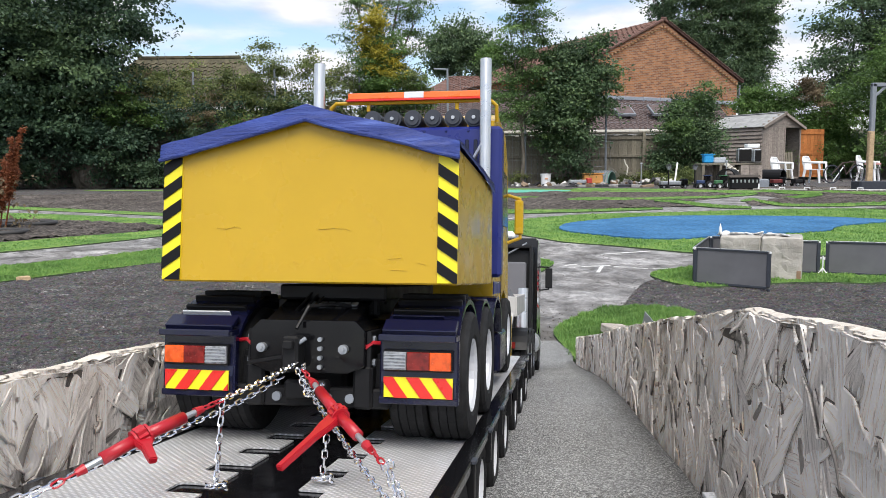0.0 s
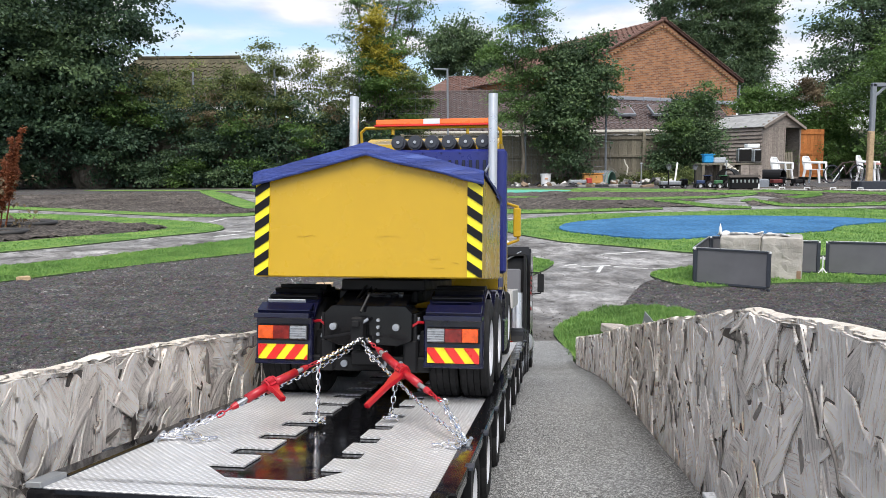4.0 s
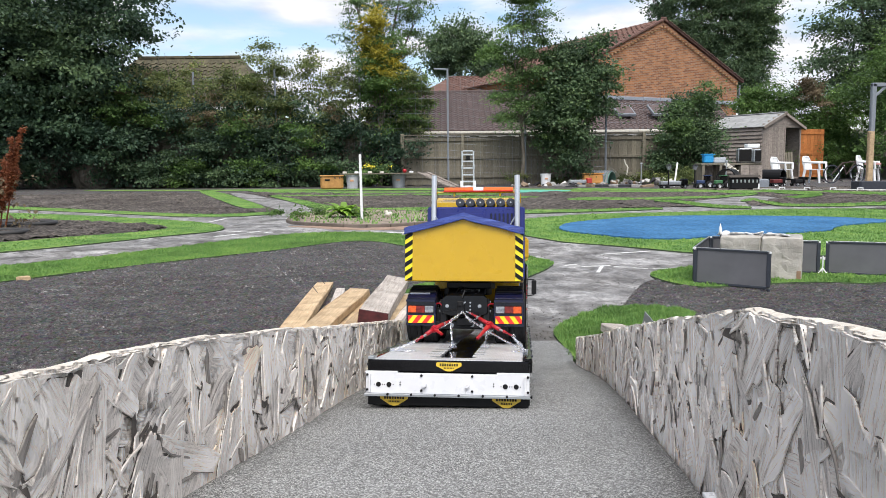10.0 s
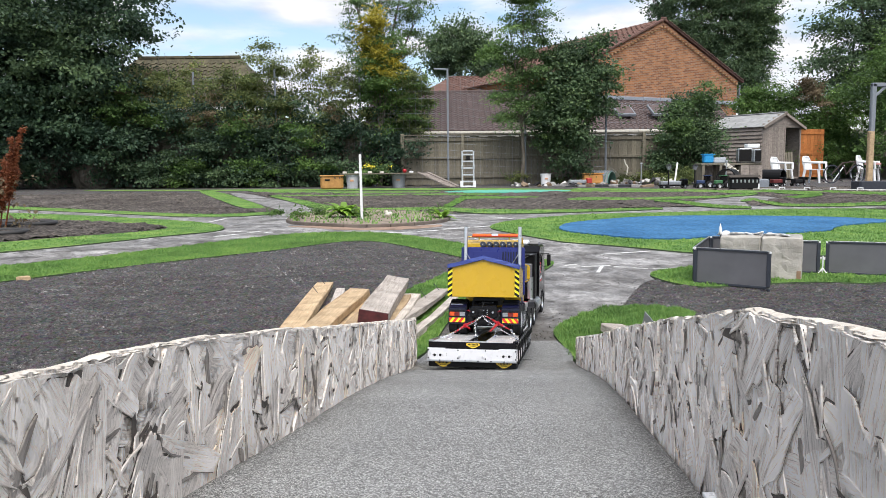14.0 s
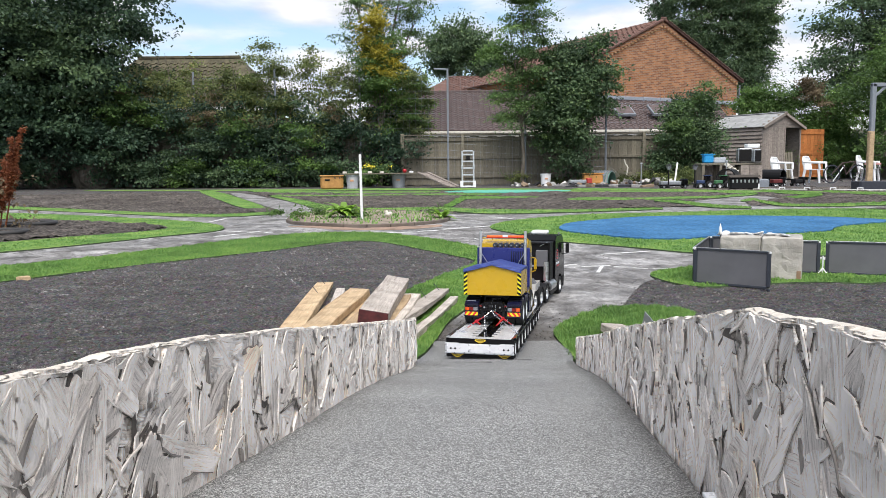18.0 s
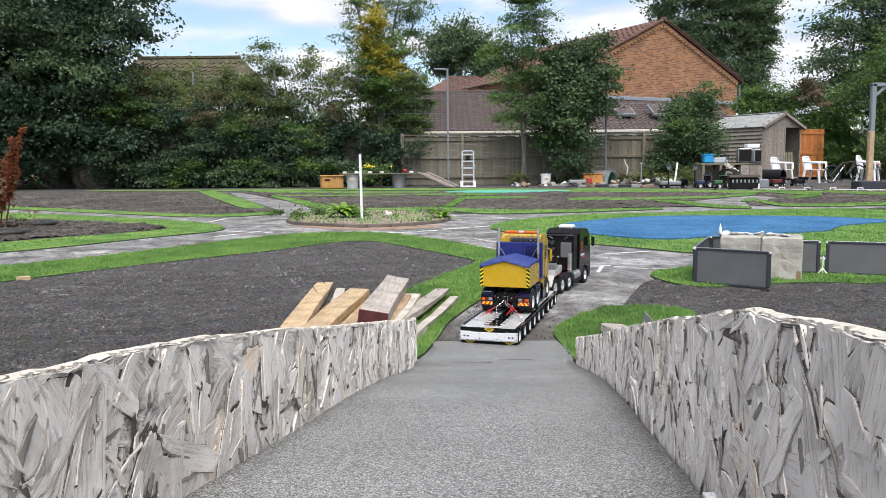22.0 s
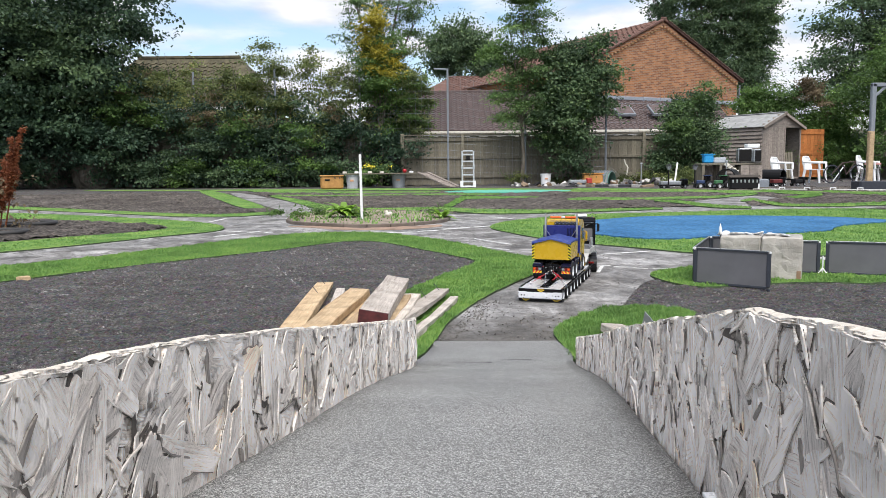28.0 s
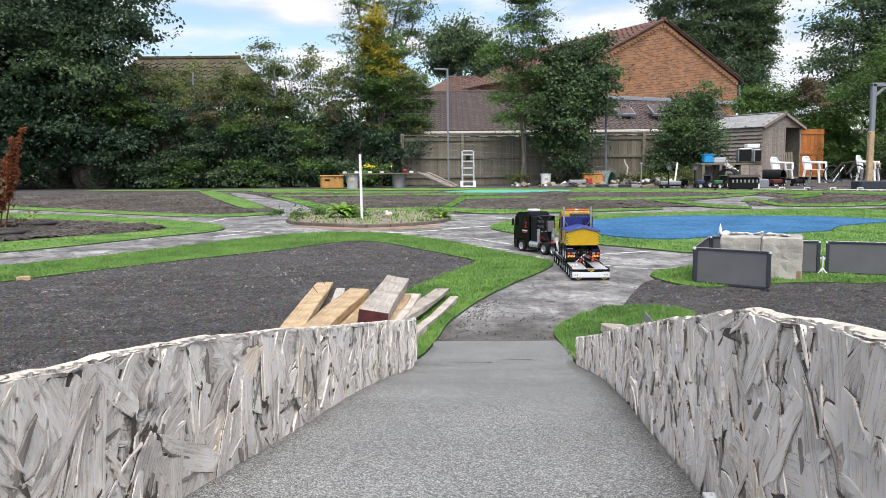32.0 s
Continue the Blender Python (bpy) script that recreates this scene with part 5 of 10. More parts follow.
    part("deck_well", B((0, 0.44, DECK - 0.0034, 0.10, 0.84, 0.004, None, 0)), BLACK_GL, tr, "gloss black deck recess")
    part("loading_lip", B((0, 0.012, DECK - 0.0015, 0.19, 0.020, 0.003)), TREAD, tr)
    for s in (-1, 1):
        # side rails with one post beside each axle
        rail = part("side_rail", B((s * 0.0970, 0.440, DECK - 0.0015, 0.0115, 0.84, 0.0060)), BLACK_GL, tr)
        for i in range(10):
            y = 0.075 + i * 0.09
            part("rail_bracket", B((s * 0.1015, y, DECK - 0.010, 0.005, 0.008, 0.022)), BLACK_P, rail)
            part("bracket_tip", B((s * 0.1025, y, DECK + 0.0005, 0.005, 0.010, 0.002)), DARK_P, rail)
    for s in (-1, 1):
        for i in range(6):
            wheel(tr, s * 0.0855, 0.036 + 0.0955 * i, 0.0285, 0.0285, 0.030, 0.0170, WHITE_M)
        for i in range(3):
            wheel(tr, s * 0.0855, 0.640 + 0.0985 * i, 0.0285, 0.0285, 0.030, 0.0170, WHITE_M)
    for i in range(9):
        y = 0.036 + 0.0955 * i if i < 6 else 0.640 + 0.0985 * (i - 6)
        bm = bmesh.new()
        rod(bm, (-0.08, y, 0.0275), (0.08, y, 0.0275), 0.004, n=8)
        part("axle", bm, BLACK_P, tr)
        for s in (-1, 1):
            part("mudguard", B((s * 0.0855, y, 0.058 - 0.0045, 0.030, 0.070, 0.002)), BLACK_P, tr)
    # gooseneck
    bm = bmesh.new()
    prism(bm, [(0.84, 0.030), (0.84, 0.052), (0.90, 0.060), (0.985, 0.105), (1.22, 0.105), (1.22, 0.086), (1.00, 0.082), (0.93, 0.034)], -0.045, 0.045, "x")
    part("gooseneck", bm, BLACK_GL, tr)
    tray = part("gooseneck_tray", B((0, 1.09, 0.108, 0.150, 0.20, 0.004)), GREY_B, tr, "light grey tray with raised sides")
    for s in (-1, 1):
        part("tray_side", B((s * 0.075, 1.09, 0.122, 0.004, 0.20, 0.030)), GREY_B, tray)
    part("tray_end", B((0, 0.99, 0.122, 0.150, 0.004, 0.030)), GREY_B, tray)
    part("tray_end", B((0, 1.19, 0.122, 0.150, 0.004, 0.030)), GREY_B, tray)
    bm = bmesh.new()
    prism(bm, [(-0.066, 0.124), (0.066, 0.124), (0.05, 0.146), (-0.05, 0.146)], 1.10, 1.185, "y")
    part("tray_hood", bm, GREY_P, tray, "dark grey sloped hood")
    bm = bmesh.new()
    prism(bm, [(0.905, 0.066), (0.985, 0.106), (0.985, 0.112), (0.90, 0.072)], -0.072, 0.072, "x")
    part("slope_plate", bm, GREY_B, tr)
    return tr


trailer = build_trailer()


# ---- the truck carried as load ----


def drawbar_bm(z0):
    """Faceted block with cut corners and a sloped top."""
    bm = bmesh.new()
    prism(bm, [(-0.036, z0 + 0.050), (-0.036, z0 + 0.071), (-0.030, z0 + 0.077), (0.030, z0 + 0.077), (0.036, z0 + 0.071), (0.036, z0 + 0.050), (0.024, z0 + 0.0455), (-0.024, z0 + 0.0455)], 0.247, 0.285, "y")
    prism(bm, [(0.252, z0 + 0.076), (0.300, z0 + 0.092), (0.306, z0 + 0.092), (0.306, z0 + 0.076)], -0.029, 0.029, "x")
    bmesh.ops.bevel(bm, geom=bm.edges[:], offset=0.0006, segments=1, affect="EDGES")
    return bm


def make_tarp():
    """Blue sheet with fine creases that run across."""
    m = Mat("blue_tarpaulin", 0.55)
    n = m.noise(60, 6, 0.7, m.vec((0.35, 1, 3.0), (0, radians(14), 0)), 0.8)
    m.color(m.ramp(n, [(0.3, (0.010, 0.022, 0.125)), (0.52, (0.017, 0.038, 0.205)), (0.70, (0.050, 0.090, 0.32))]))
    m.bump(m.math("ADD", n, m.noise(22, 5, 0.6, m.vec((0.5, 1, 2.0)), 0.6)), 0.0028, 1.0)
    return m.m


def build_load():
    tk = thing("carried_truck", "yellow and blue model truck chained on the trailer", "truck")
    z0 = DECK
    rear, front = 0.264, 0.462
    lo, side, peak, hw = 0.1595, 0.2405, 0.2635, 0.0932
    # ballast body
    bm = bmesh.new()
    prism(bm, [(-hw, lo), (hw, lo), (hw, side), (0, peak), (-hw, side)], rear, front, "y")
    bmesh.ops.bevel(bm, geom=bm.edges[:], offset=0.001, segments=1, affect="EDGES")
    body = part("ballast_body", bm, YELLOW, tk, "creased yellow ballast body")
    for x, z, w, tip in ((-0.054, 0.1925, 0.007, 5), (-0.049, 0.1928, 0.006, -12), (-0.044, 0.1932, 0.004, 20), (0.012, 0.1925, 0.008, -4), (0.019, 0.1929, 0.007, 7), (0.026, 0.1922, 0.004, 25), (-0.006, 0.172, 0.004, 20), (0.055, 0.175, 0.008, -4), (0.072, 0.172, 0.005, 14), (0.058, 0.168, 0.010, 2)):
        part("crease", B((x, rear - 0.0001, z, w, 0.0006, 0.0005, pose(0, 0, 0, 0, tip, 0))), YELLOW, body)
    for s in (-1, 1):
        bars(body, "hazard_plate", s * 0.0872 - 0.006, s * 0.0872 + 0.006, lo + 0.001, side - 0.004, rear - 0.0012, 6, 0.0072, HAZ_K, -0.008 * s, HAZ_Y)
    # blue tarpaulin: two sloped sheets with a turned-down hem
    def tarp_z(x, y):
        return peak + 0.004 - (peak - side) * abs(x) / hw + 0.0010 * noise.noise((x * 60, y * 45, 2)) + 0.0006 * noise.noise((x * 160, y * 90, 5))
    nx, ny = 24, 16
    verts, faces = [], []
    for j in range(ny + 1):
        y = rear - 0.004 + (front - rear + 0.006) * j / ny
        for i in range(nx + 1):
            x = (-1 + 2 * i / nx) * (hw + 0.0012)
            verts.append((x, y, tarp_z(x, y)))
    for j in range(ny):
        for i in range(nx):
            a = j * (nx + 1) + i
            faces.append((a, a + 1, a + nx + 2, a + nx + 1))
    base = len(verts)
    for i in range(nx + 1):
        x, y, z = verts[i]
        verts.append((x * 0.998, y - 0.0012, z - 0.0103 + 0.0008 * noise.noise((x * 90, 3, 1))))
    for i in range(nx):
        faces.append((base + i, base + i + 1, i + 1, i))
    for s in (0, nx):
        b2 = len(verts)
        for j in range(ny + 1):
            x, y, z = verts[j * (nx + 1) + s]
            sag = 0.004 + 0.010 * max(0, (j / ny - 0.3)) ** 1.5
            verts.append((x * 1.01, y, z - sag))
        for j in range(ny):
            a, b = j * (nx + 1) + s, (j + 1) * (nx + 1) + s
            faces.append((a, b, b2 + j + 1, b2 + j))
    tarp_m = make_tarp()
    bm = bmesh.new()
    pts = [verts[i] for i in range(0, nx + 1, 2)]
    for p, q in zip(pts, pts[1:]):
        rod(bm, (p[0], p[1] - 0.0012, p[2] - 0.0098), (q[0], q[1] - 0.0012, q[2] - 0.0098), 0.0014, n=8)
    hem = part("rolled_hem", bm, tarp_m, tk)
    hem.location.x = -0.0022
    t = raw("tarpaulin", verts, faces, tarp_m, tk, smooth=True)
    t["label"] = "wrinkled deep blue tarpaulin with a rolled hem"
    # underbody and chassis
    part("body_subframe", B((0.006, 0.385, lo - 0.006, 0.072, 0.17, 0.010), (0, 0.40, lo - 0.016, 0.07, 0.18, 0.012)), BLACK_P, tk)
    ch = part("chassis", B((-0.022, 0.50, z0 + 0.058, 0.008, 0.50, 0.022), (0.022, 0.50, z0 + 0.058, 0.008, 0.50, 0.022), (0, 0.30, z0 + 0.058, 0.04, 0.02, 0.018), (0, 0.45, z0 + 0.058, 0.04, 0.02, 0.018), (0, 0.36, z0 + 0.04, 0.03, 0.16, 0.02)), BLACK_P, tk)
    # rear drawbar block
    hitch = part("drawbar_block", drawbar_bm(z0), BLACK_GL, tk, "gloss black rear drawbar block")
    for x in (-0.0275, 0.0235):
        bm = bmesh.new()
        rod(bm, (x, 0.243, z0 + 0.0605), (x, 0.248, z0 + 0.0605), 0.0028, n=16)
        rod(bm, (x, 0.2415, z0 + 0.0605), (x, 0.244, z0 + 0.0605), 0.0014, n=8)
        part("polished_bolt", bm, GALV, hitch)
    for i in range(4):
        bm = bmesh.new()
        rod(bm, (0.009, 0.244, z0 + 0.0495 + i * 0.0055), (0.009, 0.248, z0 + 0.0495 + i * 0.0055), 0.0014, n=12)
        part("chrome_stud", bm, GALV, hitch)
    part("hitch_jaw", B((-0.006, 0.241, z0 + 0.0585, 0.010, 0.014, 0.020), (-0.006, 0.234, z0 + 0.0635, 0.006, 0.008, 0.005)), BLACK_P, hitch)
    bm = bmesh.new()
    bent(bm, [(-0.004, 0.24, z0 + 0.0725), (0.0, 0.25, z0 + 0.0855), (0.012, 0.27, z0 + 0.0865), (0.028, 0.29, z0 + 0.0825)], 0.0011, 6)
    part("air_hose", bm, BLACK_P, hitch)
    # raised marks on the block's sloped top, hoses laid over it, and plates with holes below
    for k in range(6):
        o = part("top_mark", B((0, 0, 0, 0.0042, 0.006, 0.0008, None, 0)), GALV if k % 2 else STEEL_G, hitch)
        o.matrix_basis = Matrix.Translation((-0.006 + k * 0.0052, 0.280, z0 + 0.0862)) @ pose(0, 0, 0, 18)
    for k, (x0_, x1_, h) in enumerate(((-0.012, 0.024, 0.010), (-0.016, 0.030, 0.013), (-0.008, 0.034, 0.007))):
        bm = bmesh.new()
        bent(bm, [(x0_, 0.268, z0 + 0.080), (x0_ + 0.006, 0.285, z0 + 0.088 + h * 0.4), (0.010, 0.300, z0 + 0.090 + h * 0.6), (x1_, 0.308, z0 + 0.086)], 0.0009, 6)
        part("cable", bm, BLACK_P, hitch)
    for s in (-1, 1):
        part("side_plate", B((s * 0.0375, 0.266, z0 + 0.060, 0.003, 0.030, 0.022)), BLACK_P, hitch)
        for dz in (0.052, 0.066):
            bm = bmesh.new()
            rod(bm, (s * 0.0385, 0.256, z0 + dz), (s * 0.0405, 0.256, z0 + dz), 0.0022, n=6)
            part("nut", bm, STEEL_G, hitch)
    for x in (-0.02, 0.012, 0.026):
        bm = bmesh.new()
        rod(bm, (x, 0.2505, z0 + 0.0305), (x, 0.2535, z0 + 0.0305), 0.0028, n=14)
        part("beam_boss", bm, STEEL_G, hitch)
    bm = bmesh.new()
    bent(bm, [(-0.034, 0.243, z0 + 0.0515), (-0.018, 0.240, z0 + 0.0545), (-0.002, 0.240, z0 + 0.0575)], 0.0013, 6)
    part("jaw_lever", bm, BLACK_P, hitch)
    bm = bmesh.new()
    rod(bm, (-0.002, 0.238, z0 + 0.064), (0.002, 0.240, z0 + 0.067), 0.0012, n=10)
    part("jaw_pin", bm, STEEL_G, hitch)
    for s in (-1, 1):
        bm = bmesh.new()
        bent(bm, [(s * 0.032, 0.25, z0 + 0.0585), (s * 0.040, 0.252, z0 + 0.0645), (s * 0.047, 0.256, z0 + 0.0635)], 0.0012, 6)
        part("red_wire", bm, RED_P, hitch)
    part("tow_beam", B((0, 0.258, z0 + 0.0305, 0.10, 0.010, 0.012), (-0.034, 0.256, z0 + 0.0375, 0.012, 0.012, 0.026), (0.034, 0.256, z0 + 0.0375, 0.012, 0.012, 0.026), (0, 0.25, z0 + 0.0355, 0.026, 0.012, 0.012)), BLACK_P, tk)
    # mudguards, lamps and striped plates
    for s in (-1, 1):
        cx = s * 0.0690
        seg = 12
        outl, inl = [], []
        for i in range(seg + 1):
            a = radians(-12 + 162 * i / seg)
            outl.append((0.302 - 0.056 * math.cos(a), z0 + 0.041 + 0.049 * math.sin(a)))
            inl.append((0.302 - 0.053 * math.cos(a), z0 + 0.041 + 0.046 * math.sin(a)))
        bm = bmesh.new()
        prism(bm, outl + inl[::-1], cx - 0.0225, cx + 0.0225, "x")
        g = part("rear_mudguard", bm, NAVY, tk, "dark navy ribbed plastic mudguard")
        for i in range(3, 10):
            a = radians(-12 + 162 * i / seg)
            part("rib", B((cx, 0.302 - 0.0565 * math.cos(a), z0 + 0.041 + 0.0495 * math.sin(a), 0.041, 0.003, 0.006, pose(0, 0, 0, 90 - math.degrees(a)))), BLACK_P, g)
        a = radians(-12 + 162 * 4.5 / seg)
        part("reflective_strip", B((cx - 0.004, 0.302 - 0.0568 * math.cos(a), z0 + 0.041 + 0.0498 * math.sin(a), 0.032, 0.0012, 0.006, pose(0, 0, 0, 90 - math.degrees(a)))), WHITE_M if s < 0 else NAVY, g)
        part("lamp_shelf", B((cx, 0.246, z0 + 0.0685, 0.046, 0.014, 0.004), (cx, 0.250, z0 + 0.0745, 0.044, 0.012, 0.003, pose(0, 0, 0, 30))), NAVY, g)
        part("lamp_backing", B((cx, 0.250, z0 + 0.0490, 0.047, 0.006, 0.037)), NAVY, g)
        lamp = part("tail_lamp", B((cx, 0.2455, z0 + 0.0552, 0.041, 0.004, 0.0125)), BLACK_P, g)
        part("amber_lens", B((cx + s * 0.0135, 0.2425, z0 + 0.0552, 0.0125, 0.003, 0.0105)), ORANGE_L, lamp)
        part("red_lens", B((cx + s * 0.0005, 0.2425, z0 + 0.0552, 0.0135, 0.003, 0.0105)), RED_L, lamp)
        part("clear_lens", B((cx - s * 0.0133, 0.2425, z0 + 0.0552, 0.0135, 0.003, 0.0105)), CLEAR_L, lamp)
        for k in range(5):
            z = z0 + 0.0552 + (k - 2) * 0.0019
            part("lens_rib", B((cx - s * 0.0133, 0.2408, z, 0.0128, 0.0008, 0.0006, None, 0)), GALV, lamp)
        part("lower_panel", B((cx, 0.2475, z0 + 0.0315, 0.0475, 0.004, 0.004)), NAVY, g)
        part("inner_bracket", B((cx - s * 0.030, 0.262, z0 + 0.045, 0.014, 0.006, 0.018), (cx - s * 0.026, 0.275, z0 + 0.052, 0.006, 0.03, 0.010)), BLACK_P, g)
        bars(g, "marker_plate", cx - 0.0205, cx + 0.0205, z0 + 0.0335, z0 + 0.0455, 0.2445, 5, 0.0078, HAZ_R, -0.009 * s, HAZ_Y)
        for y in (0.40, 0.50):
            outl, inl = [], []
            for i in range(seg + 1):
                a = radians(15 + 150 * i / seg)
                outl.append((y - 0.050 * math.cos(a), z0 + 0.041 + 0.047 * math.sin(a)))
                inl.append((y - 0.047 * math.cos(a), z0 + 0.041 + 0.044 * math.sin(a)))
            bm = bmesh.new()
            prism(bm, outl + inl[::-1], cx - 0.0225, cx + 0.0225, "x")
            part("mudguard", bm, NAVY, tk)
        for y in (0.302, 0.400, 0.500):
            for dx in ((-0.0125, 0.0125) if y < 0.45 else (0.0,)):
                wheel(tk, cx + dx * (1 if s > 0 else -1) + s * 0.0015, y, z0 + 0.041, 0.041, 0.0235, 0.0235, WHITE_M, False)
        wheel(tk, s * 0.0755, 0.685, z0 + 0.041, 0.041, 0.026, 0.0235, WHITE_M, False)
    # blue rear wall of the cab with vents, stacks and tanks
    wall = part("headboard", B((0, 0.530, 0.235, 0.187, 0.022, 0.140)), BLUE_P, tk, "royal blue headboard with vent slots")
    part("headboard_panel", B((-0.02, 0.5185, 0.255, 0.075, 0.003, 0.075)), BLUE_P, wall)
    for i in range(7):
        part("vent_slot", B((0.030 + i * 0.0078, 0.5180, 0.262, 0.0032, 0.004, 0.060)), NAVY, wall)
    for i in range(9):
        part("rivet", B((-0.085 + i * 0.021, 0.5185, 0.301, 0.002, 0.002, 0.002)), BLUE_P, wall)
    for s in (-1, 1):
        bm = bmesh.new()
        rod(bm, (s * 0.079, 0.508, 0.165), (s * 0.079, 0.508, 0.364), 0.0052, n=20)
        stack = part("exhaust_pipe", bm, ALU, tk, "polished aluminium exhaust stack")
        bm = bmesh.new()
        rod(bm, (s * 0.079, 0.508, 0.3644), (s * 0.079, 0.508, 0.3646), 0.0042, n=16)
        part("stack_mouth", bm, BLACK_P, stack)
        bm = bmesh.new()
        rod(bm, (s * 0.076, 0.505, 0.285), (s * 0.052, 0.514, 0.246), 0.0016, n=8)
        part("stay", bm, ALU, stack)
    for i in range(6):
        x = -0.0304 + i * 0.0194
        bm = bmesh.new()
        rod(bm, (x, 0.522, 0.3135), (x, 0.560, 0.3135), 0.0084, n=18)
        rod(bm, (x, 0.520, 0.3135), (x, 0.523, 0.3135), 0.0064, n=18)
        tank = part("air_tank", bm, DARK_P, tk, "dark grey air tank")
        bm = bmesh.new()
        rod(bm, (x, 0.5185, 0.3135), (x, 0.521, 0.3135), 0.0018, n=8)
        part("tank_plug", bm, GALV, tank)
    # cab
    out = [(0.560, z0 + 0.045), (0.560, 0.318), (0.600, 0.332), (0.690, 0.326), (0.722, 0.300), (0.742, 0.215), (0.748, z0 + 0.06), (0.735, z0 + 0.02), (0.715, z0 + 0.02)]
    arch = [(0.685 - 0.048 * math.cos(radians(a)), z0 + 0.043 + 0.048 * math.sin(radians(a))) for a in (170, 145, 120, 90, 60, 35, 10)]
    bm = bmesh.new()
    prism(bm, out + arch, -0.082, 0.082, "x")
    cab = part("cab", bm, YELLOW, tk, "glossy yellow sleeper cab")
    for s in (-1, 1):
        bm = bmesh.new()
        prism(bm, [(0.655, 0.222), (0.655, 0.282), (0.700, 0.282), (0.722, 0.224)], s * 0.0822, s * 0.0834, "x")
        part("side_window", bm, BLACK_GL, cab)
        part("door_seam", B((s * 0.0823, 0.648, 0.20, 0.001, 0.002, 0.17)), BLACK_P, cab)
        part("blue_stripe", B((s * 0.0825, 0.60, 0.155, 0.001, 0.07, 0.012)), BLUE_P, cab)
        bm = bmesh.new()
        bent(bm, [(s * 0.083, 0.715, 0.262), (s * 0.097, 0.722, 0.258), (s * 0.098, 0.720, 0.212), (s * 0.083, 0.72, 0.206)], 0.0020, 8)
        box(bm, s * 0.0965, 0.720, 0.236, 0.010, 0.009, 0.040)
        part("door_mirror", bm, YELLOW, cab, "yellow door mirror on arms")
        part("step_box", B((s * 0.080, 0.595, z0 + 0.032, 0.020, 0.066, 0.040)), NAVY, tk)
        for k in range(3):
            bm = bmesh.new()
            rod(bm, (s * 0.083, 0.59, 0.13 + 0.03 * k), (s * 0.083, 0.61, 0.13 + 0.03 * k), 0.001, n=6)
            part("grab_rail", bm, CHROME, cab)
    part("bumper", B((0, 0.745, z0 + 0.035, 0.174, 0.012, 0.05)), YELLOW, cab)
    # roof bar with warning light bar
    bm = bmesh.new()
    bent(bm, [(-0.084, 0.565, 0.318), (-0.084, 0.560, 0.333), (-0.078, 0.558, 0.338), (0.078, 0.558, 0.338), (0.084, 0.560, 0.333), (0.084, 0.565, 0.318)], 0.0018, 8)
    part("roof_rail", bm, YELLOW, tk)
    for s in (-1, 1):
        bm = bmesh.new()
        rod(bm, (s * 0.045, 0.560, 0.330), (s * 0.045, 0.560, 0.340), 0.002, n=8)
        part("bar_stalk", bm, YELLOW, tk)
    lb = part("light_bar", B((-0.036, 0.562, 0.3440, 0.058, 0.016, 0.0066), (0.041, 0.562, 0.3440, 0.060, 0.016, 0.0066)), ORANGE_P, tk, "orange warning light bar")
    part("bar_centre", B((0.0025, 0.562, 0.3440, 0.021, 0.0165, 0.0071)), WHITE_M, lb)
    part("bar_base", B((0.0025, 0.562, 0.3399, 0.138, 0.017, 0.002)), HAZ_R, lb)
    # the chassis sits a little further forward on the deck
    for c in tk.children:
        if c.name.split(".")[0] in ("ballast_body", "tarpaulin", "body_subframe"):
            c.location.x -= 0.0022
        if c.name.split(".")[0] in ("rear_mudguard", "mudguard", "tow_beam", "drawbar_block", "chassis") or (c.name.split(".")[0] == "wheel" and c.location.y < 0.6):
            c.location.y += 0.016
    return tk


load = build_load()


# ---- chains and ratchet binders ----


def link_bm(r=0.0010, l=0.0034, w=0.0026):
    bm = bmesh.new()
    n, k = 10, 5
    rings = []
    for i in range(n):
        a = 2 * math.pi * i / n
        c = Vector((w * 0.5 * math.cos(a), 0, l * 0.5 * math.sin(a) + (l * 0.28 if math.sin(a) > 0 else -l * 0.28)))
        d = Vector((math.cos(a), 0, math.sin(a)))
        rings.append([bm.verts.new(c + (d * math.cos(2 * math.pi * j / k) + Vector((0, 1, 0)) * math.sin(2 * math.pi * j / k)) * r * 0.5) for j in range(k)])
    for i in range(n):
        for j in range(k):
            bm.faces.new((rings[i][j], rings[(i + 1) % n][j], rings[(i + 1) % n][(j + 1) % k], rings[i][(j + 1) % k]))
    bmesh.ops.recalc_face_normals(bm, faces=bm.faces)
    return bm


LINK = link_bm()
LINK.verts.ensure_lookup_table()
LINK_V = [v.co.copy() for v in LINK.verts]
LINK_F = [tuple(v.index for v in f.verts) for f in LINK.faces]


def chain_mesh(name, pts, parent, sag=0.0, mat=None):
    """Links along a polyline, alternately turned."""
    pts = [Vector(p) for p in pts]
    verts, faces = [], []
    i = 0
    for a, b in zip(pts, pts[1:]):
        d = b - a
        n = max(1, int(d.length / 0.0041))
        q = d.to_track_quat("Z", "Y")
        for k in range(n):
            f = (k + 0.5) / n
            c = a + d * f - Vector((0, 0, sag * 4 * f * (1 - f)))
            m = Matrix.Translation(c) @ q.to_matrix().to_4x4() @ pose(0, 0, 0, 0, 0, 90 * (i % 2) + 20)
            i += 1
            base = len(verts)
            verts += [m @ v for v in LINK_V]
            faces += [tuple(j + base for j in f2) for f2 in LINK_F]
    ob = raw(name, verts, faces, mat or CHROME, parent)
    ob["kind"] = "stuff"
    return ob


LASHED = [trailer, load]


